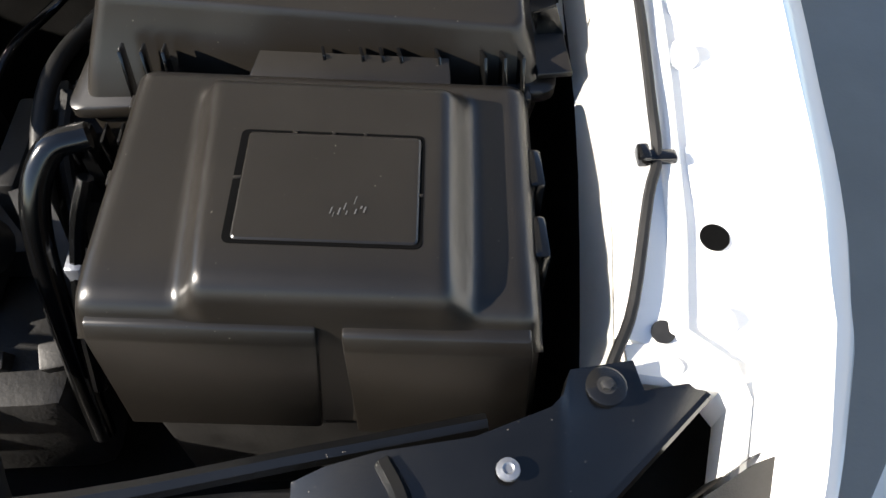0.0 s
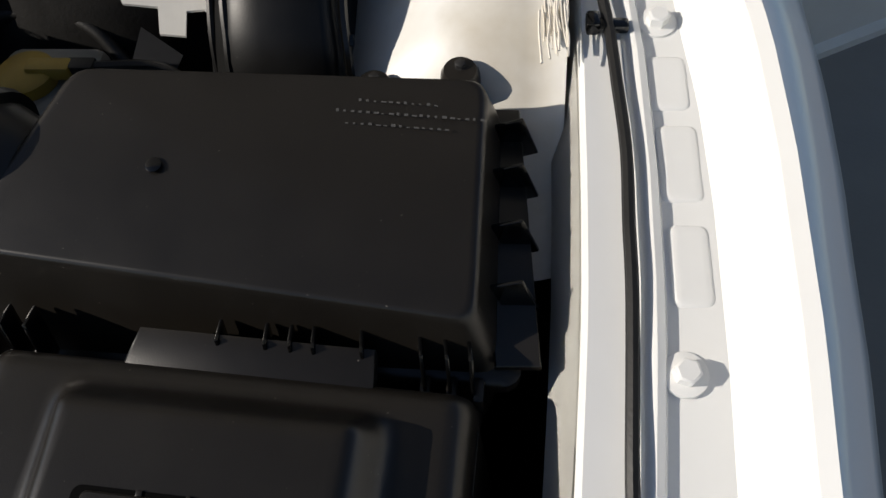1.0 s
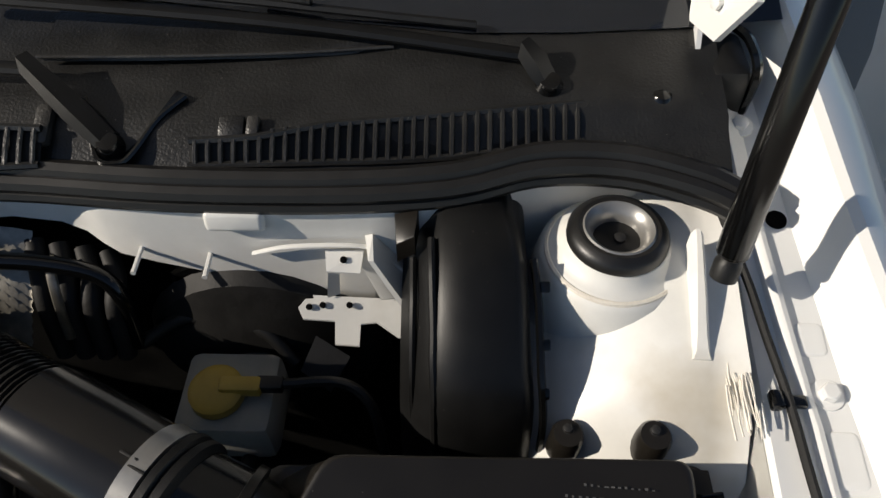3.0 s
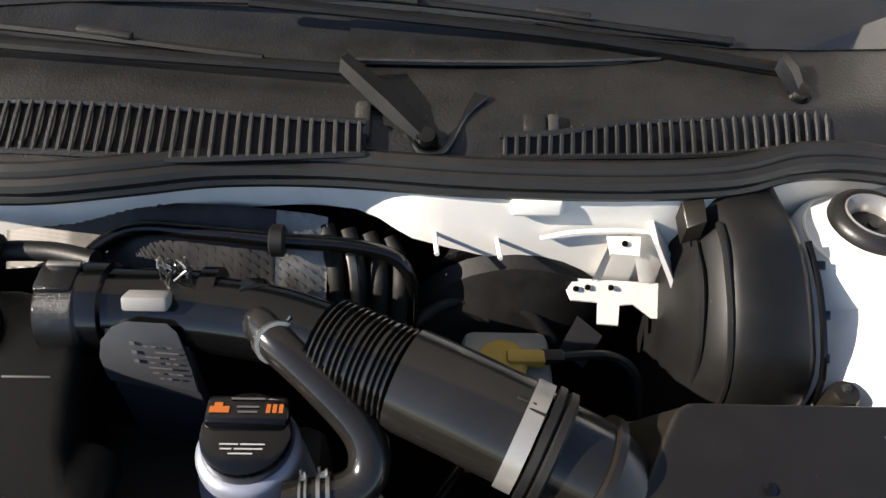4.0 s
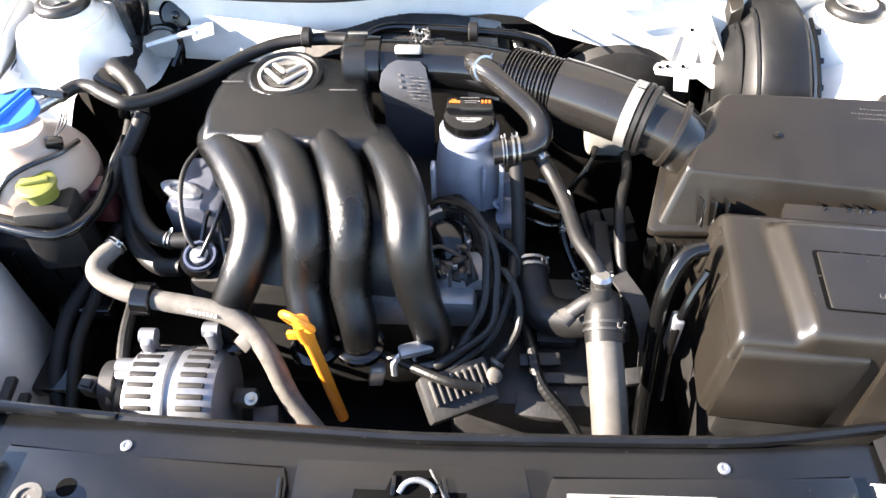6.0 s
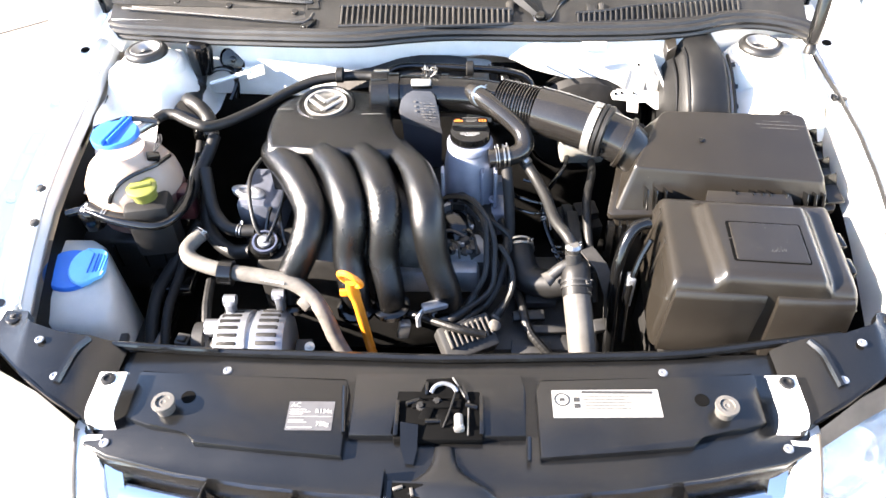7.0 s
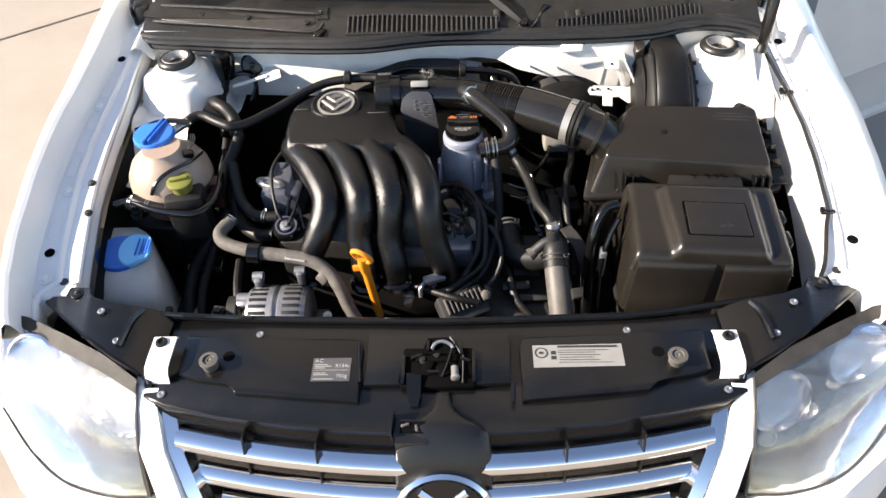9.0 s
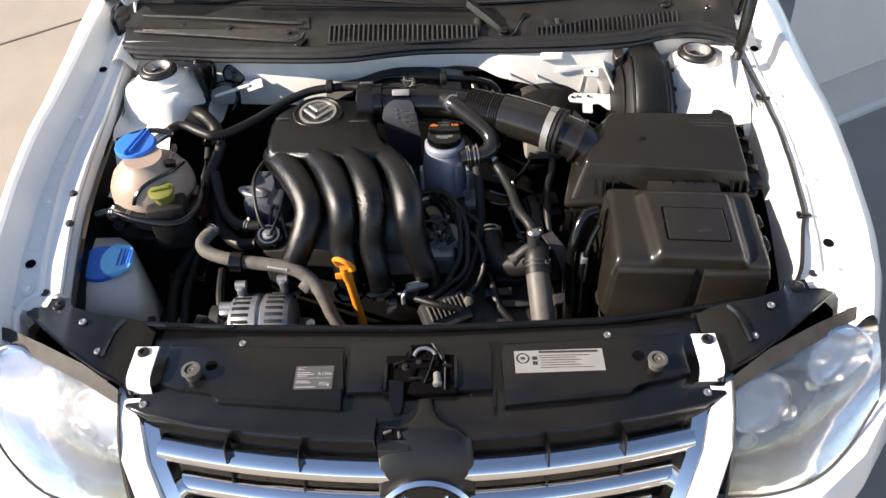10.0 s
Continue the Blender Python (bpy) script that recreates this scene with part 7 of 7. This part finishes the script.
pump = thing("sensor_housing", "round pale sensor cap on the cylinder head", "sensor")
bm = B()
lathe(bm, (-0.292, 0.335, 0.760), (0.05, -0.3, 1), [(0, 0.026), (0.016, 0.026), (0.02, 0.022)], 24)
part("sensor_collar", bm, GLOSS, pump)
bm = B()
lathe(bm, (-0.291, 0.330, 0.779), (0.05, -0.3, 1), [(0, 0.020), (0.003, 0.020), (0.003, 0.017), (-0.002, 0.016)], 22)
part("sensor_rim", bm, material("slate blue plastic", (0.06, 0.07, 0.11), 0.3, spread=0.2, scale=40), pump, "slate blue rim")
bm = B()
lathe(bm, (-0.291, 0.330, 0.777), (0.05, -0.3, 1), [(0, 0.012), (0.007, 0.011), (0.008, 0.006), (0.011, 0.005)], 18)
part("sensor_cap", bm, ALU, pump, "pale worn centre cap")
head = thing("engine_block", "dark grimy engine block and cylinder head", "engine")
bm = B()
rbox(bm, (-0.115, 0.43, 0.65), (0.39, 0.26, 0.23), 0.02)
part("block", bm, BOXBLACK, head)
bm = B()
rbox(bm, (-0.303, 0.425, 0.768), (0.075, 0.10, 0.096), 0.010, (0, 0, -4))
part("head_casting", bm, material("dusky blue casting", (0.075, 0.082, 0.105), 0.45, metal=0.3, spread=0.3, scale=30, grain=0.4, dirt=(0.03, 0.028, 0.026), dirt_at=0.52), head, "blue-grey casting at the end of the cylinder head")
bm = B()
bridge(bm, [[(-0.325 + r * math.cos(a), 0.405 + 0.5 * r * math.sin(a) - 0.3 * r * math.cos(a), z) for a in [2 * math.pi * k / 24 for k in range(24)]] for r, z in ((0.029, 0.814), (0.029, 0.821), (0.022, 0.823), (0.016, 0.8225), (0.014, 0.819))])
part("lifting_eye", bm, ALU, head, "worn oblong alloy flange")
bm = B()
rbox(bm, (-0.02, 0.31, 0.735), (0.14, 0.06, 0.05), 0.01)
rbox(bm, (0.02, 0.33, 0.76), (0.09, 0.05, 0.03), 0.008)
part("head_cover", bm, ALU, head)
bm = B()
rbox(bm, (0.13, 0.30, 0.60), (0.22, 0.20, 0.14), 0.02)
rbox(bm, (0.17, 0.34, 0.69), (0.10, 0.06, 0.04), 0.01)
part("gearbox", bm, DARK, head, "dark gearbox casing")
bm = B()
tube(bm, [(-0.28, 0.40, 0.80), (-0.285, 0.37, 0.81), (-0.29, 0.345, 0.79)], 0.0035, 6)
tube(bm, [(-0.262, 0.41, 0.81), (-0.268, 0.37, 0.815), (-0.262, 0.34, 0.79), (-0.255, 0.32, 0.78)], 0.003, 6)
part("thin_pipe", bm, GLOSS, head)

bm = B()
coilpts = [(0.172 + 0.0085 * math.cos(k * 0.9) + 0.0006 * k, 0.330 + 0.0085 * math.sin(k * 0.9) * 0.5 - 0.0007 * k, 0.765 - 0.0008 * k) for k in range(40)]
tube(bm, coilpts, 0.0018, 6, 2)
part("coil_spring", bm, GLOSS, head)
for x, y, z, r in ((0.010, 0.375, 0.775, 0.010), (0.032, 0.345, 0.765, 0.009), (-0.010, 0.345, 0.770, 0.008)):
    bm = B()
    lathe(bm, (x, y, z), (0.1, -0.35, 1), [(-0.03, r * 1.3), (-0.01, r * 1.3), (-0.008, r), (0.012, r * 0.9), (0.014, r * 0.5)], 14)
    part("injector_body", bm, GLOSS, head)
for x, y, z, sx, sy, sz, rz in ((0.040, 0.320, 0.770, 0.018, 0.030, 0.016, 20), (0.006, 0.320, 0.775, 0.030, 0.014, 0.014, -15), (-0.215, 0.180, 0.700, 0.026, 0.020, 0.020, 0), (-0.190, 0.165, 0.680, 0.030, 0.022, 0.030, 10), (0.15, 0.30, 0.685, 0.05, 0.04, 0.02, 0)):
    bm = B()
    rbox(bm, (x, y, z), (sx, sy, sz), 0.003, (10, 0, rz))
    part("dark_connector", bm, DARK, head)
for x, y, z in ((-0.205, 0.172, 0.712),):
    hexbolt(head, (x, y, z), (0, -0.3, 1), 0.0045, 0.005)
bm = B()
tube(bm, [(0.100, 0.43, 0.80), (0.115, 0.408, 0.805), (0.150, 0.398, 0.80), (0.168, 0.415, 0.795), (0.160, 0.44, 0.80), (0.125, 0.452, 0.805)], 0.0026, 6)
tube(bm, [(0.105, 0.40, 0.79), (0.135, 0.385, 0.79), (0.160, 0.388, 0.785), (0.166, 0.36, 0.775)], 0.0022, 6)
part("wire_loop", bm, GLOSS, head)
bm = B()
rbox(bm, (0.205, 0.37, 0.72), (0.02, 0.09, 0.10), 0.004)
part("side_bracket", bm, BOXBLACK, head)

relay = thing("relay_box", "grimy black relay holder beside the gearbox", "relay box")
bm = B()
rbox(bm, (0.225, 0.455, 0.690), (0.07, 0.06, 0.07), 0.006, (8, 0, 12))
part("holder", bm, BOXBLACK, relay)
for k in range(3):
    bm = B()
    rbox(bm, (0.205 + 0.021 * k, 0.450 + 0.004 * k, 0.730), (0.017, 0.030, 0.020), 0.002, (8, 0, 12))
    part("relay", bm, BOXBLACK, relay)
hose("servo_hose", "thin black vacuum hose looping to the brake servo", [(0.150, 0.640, 0.80), (0.185, 0.655, 0.815), (0.225, 0.655, 0.820), (0.262, 0.645, 0.812), (0.285, 0.630, 0.79)], 0.006)
hose("clutch_pipe", "thin dark fluid pipe bending over the gearbox", [(0.215, 0.58, 0.77), (0.200, 0.52, 0.775), (0.170, 0.47, 0.765), (0.160, 0.42, 0.745), (0.178, 0.37, 0.72), (0.21, 0.33, 0.70)], 0.0045, GLOSS, clamps=(3,))
hose("gear_cable", "black gear change cable over the gearbox", [(0.255, 0.56, 0.76), (0.245, 0.49, 0.785), (0.228, 0.42, 0.79), (0.225, 0.36, 0.77), (0.232, 0.31, 0.73)], 0.007, RUBBER)

# vacuum valves and grommet on the rear left
vac = thing("vacuum_valve", "black rubber valve with hoses at the firewall", "valve")
bm = B()
lathe(bm, (-0.456, 0.688, 0.895), (0.05, 0.05, 1), [(-0.02, 0.018), (0, 0.021), (0.022, 0.023), (0.034, 0.021), (0.038, 0.016)], 20)
part("valve_body", bm, GLOSS, vac)
bm = B()
tube(bm, [(-0.460, 0.688, 0.885), (-0.468, 0.680, 0.862), (-0.470, 0.655, 0.848), (-0.466, 0.620, 0.850), (-0.455, 0.590, 0.862)], 0.014, 10)
part("valve_hose", bm, RUBBER, vac)
clamp(vac, (-0.468, 0.668, 0.855), (0, 0.8, 0.5), 0.0142, 0.006, DARK)
bm = B()
tube(bm, [(-0.468, 0.640, 0.848), (-0.466, 0.605, 0.866), (-0.452, 0.578, 0.880), (-0.432, 0.562, 0.880), (-0.414, 0.545, 0.866), (-0.405, 0.515, 0.850)], 0.0125, 10)
part("elbow_hose", bm, RUBBER, vac)
bm = B()
rbox(bm, (-0.452, 0.560, 0.868), (0.050, 0.026, 0.022), 0.006, (10, 20, -15))
rbox(bm, (-0.425, 0.535, 0.850), (0.030, 0.030, 0.030), 0.006, (0, 25, 20))
part("hose_manifold", bm, GLOSS, vac)
bm = B()
tube(bm, [(-0.452, 0.688, 0.868), (-0.430, 0.690, 0.878), (-0.408, 0.690, 0.874), (-0.400, 0.686, 0.850), (-0.404, 0.680, 0.822)], 0.0045, 8)
part("vacuum_line", bm, GLOSS, vac)
gr = thing("round_grommet", "round black rubber grommet in the firewall", "grommet")
bm = B()
lathe(bm, (-0.405, 0.712, 0.886), (0.2, -0.9, 0.35), [(0, 0.022), (0.004, 0.024), (0.008, 0.020), (0.009, 0.006), (0.013, 0.005), (0.014, 0.002)], 26)
part("grommet_body", bm, GLOSS, gr)
bm = B()
tube(bm, [(-0.402, 0.700, 0.87), (-0.40, 0.68, 0.85), (-0.41, 0.66, 0.83)], 0.004, 6)
part("grommet_wire", bm, GLOSS, gr)
tab = thing("firewall_tab", "small white bracket tab under the seal", "bracket")
bm = B()
plate(bm, [(-0.385, 0.690, 0.880), (-0.345, 0.690, 0.886), (-0.340, 0.672, 0.878), (-0.370, 0.668, 0.870)], 0.002)
tube(bm, [(-0.44, 0.66, 0.865), (-0.40, 0.672, 0.872), (-0.37, 0.678, 0.878)], 0.004, 6)
part("tab_plate", bm, INNER, tab)

# cluster of small castings and plugs on the cylinder head, between inlet pipe and leads
dist = thing("ignition_housing", "dark grimy round housing with bright worn metal edges", "engine part")
bm = B()
lathe(bm, (0.014, 0.366, 0.774), (0.05, -0.25, 1), [(0, 0.031), (0.010, 0.030), (0.014, 0.026), (0.019, 0.014), (0.020, 0.0)], 28)
part("round_cap", bm, GLOSS, dist, "glossy dark round cap")
for a0, a1, rad, m in ((150, 105, 0.036, ALU), (62, 18, 0.037, ALU), (100, 70, 0.035, DARK)):
    bm = B()
    ring = []
    for k in range(9):
        a = radians(a0 + (a1 - a0) * k / 8)
        c, q = math.cos(a), math.sin(a)
        ring.append([(0.014 + rad * c, 0.366 + rad * q, 0.778), (0.014 + rad * c, 0.366 + rad * q, 0.790 + 0.005 * q), (0.014 + (rad + 0.006) * c, 0.366 + (rad + 0.006) * q, 0.790 + 0.005 * q), (0.014 + (rad + 0.006) * c, 0.366 + (rad + 0.006) * q, 0.778)])
    bridge(bm, ring)
    part("flange_arc", bm, m, dist, "worn bright flange edge" if m is ALU else "")
bm = B()
tube(bm, [(-0.016, 0.340, 0.786), (0.004, 0.344, 0.790), (0.020, 0.336, 0.789), (0.036, 0.329, 0.785)], 0.0032, 8, 4, 0.6)
part("retaining_clip", bm, DARK, dist)
rng = random.Random(41)
for k in range(11):
    bm = B()
    x, y = rng.uniform(-0.016, 0.044), rng.uniform(0.295, 0.350)
    rbox(bm, (x, y, 0.782), (rng.uniform(0.007, 0.016), rng.uniform(0.006, 0.014), rng.uniform(0.006, 0.014)), 0.0015, (rng.uniform(-20, 20), rng.uniform(-20, 20), rng.uniform(0, 90)))
    part("wire_plug", bm, (GLOSS, DARK, BOXBLACK)[k % 3], dist)
for x, y, z, r in ((-0.012, 0.380, 0.792, 0.0050), (0.003, 0.316, 0.789, 0.0055)):
    bm = B()
    lathe(bm, (x, y, z), (0.1, -0.3, 1), [(-0.012, r), (0, r), (0.002, r * 0.7), (0.005, r * 0.6)], 12)
    part("terminal", bm, PINK if y > 0.35 else DARK, dist, "dull red terminal" if y > 0.35 else "")
for x, y, w, rz in ((0.024, 0.312, 0.006, 10), (0.039, 0.352, 0.007, 60), (0.016, 0.298, 0.004, 30)):
    bm = B()
    rbox(bm, (x, y, 0.789), (w, 0.004, 0.008), 0.001, (10, 0, rz))
    part("metal_tag", bm, ALU, dist, "small bright metal tag")
bm = B()
for x0, y0, x1, y1 in ((-0.010, 0.372, -0.016, 0.318), (0.006, 0.318, 0.020, 0.284), (0.030, 0.340, 0.046, 0.296)):
    tube(bm, [(x0, y0, 0.793), ((x0 + x1) / 2 + 0.004, (y0 + y1) / 2, 0.800), (x1, y1, 0.786)], 0.0020, 6)
part("thin_wire", bm, RUBBER, dist)

hose("return_pipe", "dark fluid pipe bending across in front of the coolant tank", [(-0.598, 0.343, 0.828), (-0.568, 0.345, 0.832), (-0.522, 0.326, 0.830), (-0.467, 0.313, 0.829), (-0.438, 0.316, 0.829), (-0.420, 0.340, 0.829), (-0.416, 0.381, 0.828), (-0.424, 0.442, 0.826), (-0.432, 0.500, 0.822)], 0.0070, GLOSS, clamps=(1,))
hose("harness_cable", "taped black wiring harness beside the engine", [(-0.440, 0.55, 0.82), (-0.436, 0.46, 0.785), (-0.434, 0.40, 0.745), (-0.448, 0.330, 0.705), (-0.452, 0.255, 0.69), (-0.446, 0.18, 0.65)], 0.0078, BOXBLACK, category="cable")
hose("knock_cable", "thin brown sensor wire over the cylinder head", [(-0.313, 0.490, 0.83), (-0.322, 0.430, 0.836), (-0.316, 0.380, 0.830), (-0.306, 0.345, 0.806), (-0.298, 0.335, 0.790)], 0.0032, DARK, category="cable")
hose("injector_cable", "thin dark plug wire beside the inlet pipes", [(-0.296, 0.470, 0.83), (-0.276, 0.430, 0.838), (-0.262, 0.392, 0.832), (-0.268, 0.350, 0.815), (-0.284, 0.320, 0.79)], 0.0030, GLOSS, category="cable")

# corrugated conduits, plugs and brackets low in the bay
harness = thing("engine_harness", "corrugated black wiring conduits low beside the engine", "cables")
for line, r in (([(0.088, 0.400, 0.76), (0.094, 0.350, 0.765), (0.088, 0.300, 0.750), (0.070, 0.262, 0.725), (0.045, 0.245, 0.700)], 0.0062),
                ([(0.110, 0.300, 0.700), (0.118, 0.255, 0.705), (0.128, 0.220, 0.690), (0.160, 0.190, 0.665), (0.185, 0.165, 0.63)], 0.0070),
                ([(-0.060, 0.236, 0.715), (-0.020, 0.214, 0.722), (0.020, 0.196, 0.724), (0.058, 0.196, 0.712)], 0.0058),
                ([(0.232, 0.420, 0.770), (0.228, 0.380, 0.745), (0.236, 0.335, 0.715), (0.240, 0.300, 0.67)], 0.0060),
                ([(-0.385, 0.300, 0.72), (-0.380, 0.250, 0.715), (-0.372, 0.200, 0.70), (-0.370, 0.150, 0.67)], 0.0075)):
    bm = B()
    tube(bm, line, r, 10, 26, radii=lambda t, r=r: r * (1.0 + 0.05 * (math.sin(t * 190) > 0)))
    part("conduit", bm, RUBBER, harness, sharp=25)
for x, y, z, sx, sy, sz, rz in ((0.128, 0.252, 0.690, 0.050, 0.016, 0.012, 4), (0.160, 0.236, 0.672, 0.070, 0.014, 0.026, 2), (0.130, 0.205, 0.660, 0.060, 0.030, 0.020, -6), (0.238, 0.232, 0.690, 0.024, 0.020, 0.016, 10)):
    bm = B()
    rbox(bm, (x, y, z), (sx, sy, sz), 0.002, (18, 0, rz))
    part("harness_bracket", bm, DARK, harness)
for x, y, z, rz in ((-0.36, 0.168, 0.690, 0), (-0.352, 0.205, 0.712, 15), (-0.40, 0.185, 0.705, -10)):
    bm = B()
    rbox(bm, (x, y, z), (0.022, 0.020, 0.024), 0.003, (8, 0, rz))
    rbox(bm, (x, y - 0.004, z + 0.014), (0.014, 0.010, 0.008), 0.002, (8, 0, rz))
    part("pump_plug", bm, DARK, harness)
tens = thing("belt_tensioner", "dull alloy belt tensioner beside the alternator", "belt tensioner")
bm = B()
lathe(bm, (-0.385, 0.190, 0.700), (1, 0.02, 0), [(0, 0.020), (0.002, 0.030), (0.018, 0.030), (0.020, 0.024), (0.026, 0.022), (0.028, 0.010)], 28)
part("tensioner_wheel", bm, DARK, tens)
bm = B()
rbox(bm, (-0.352, 0.196, 0.712), (0.030, 0.016, 0.040), 0.005, (20, 0, 0))
lathe(bm, (-0.366, 0.200, 0.726), (1, 0, 0), [(0, 0.011), (0.030, 0.011), (0.032, 0.007)], 14)
part("tensioner_arm", bm, ALU, tens, "dull alloy arm")
for z in (0.735, 0.700, 0.665):
    bm = B()
    rbox(bm, (-0.475, 0.145, z), (0.012, 0.060, 0.010), 0.002, (0, 0, 6))
    part("guard_step", bm, BOXBLACK, tens)
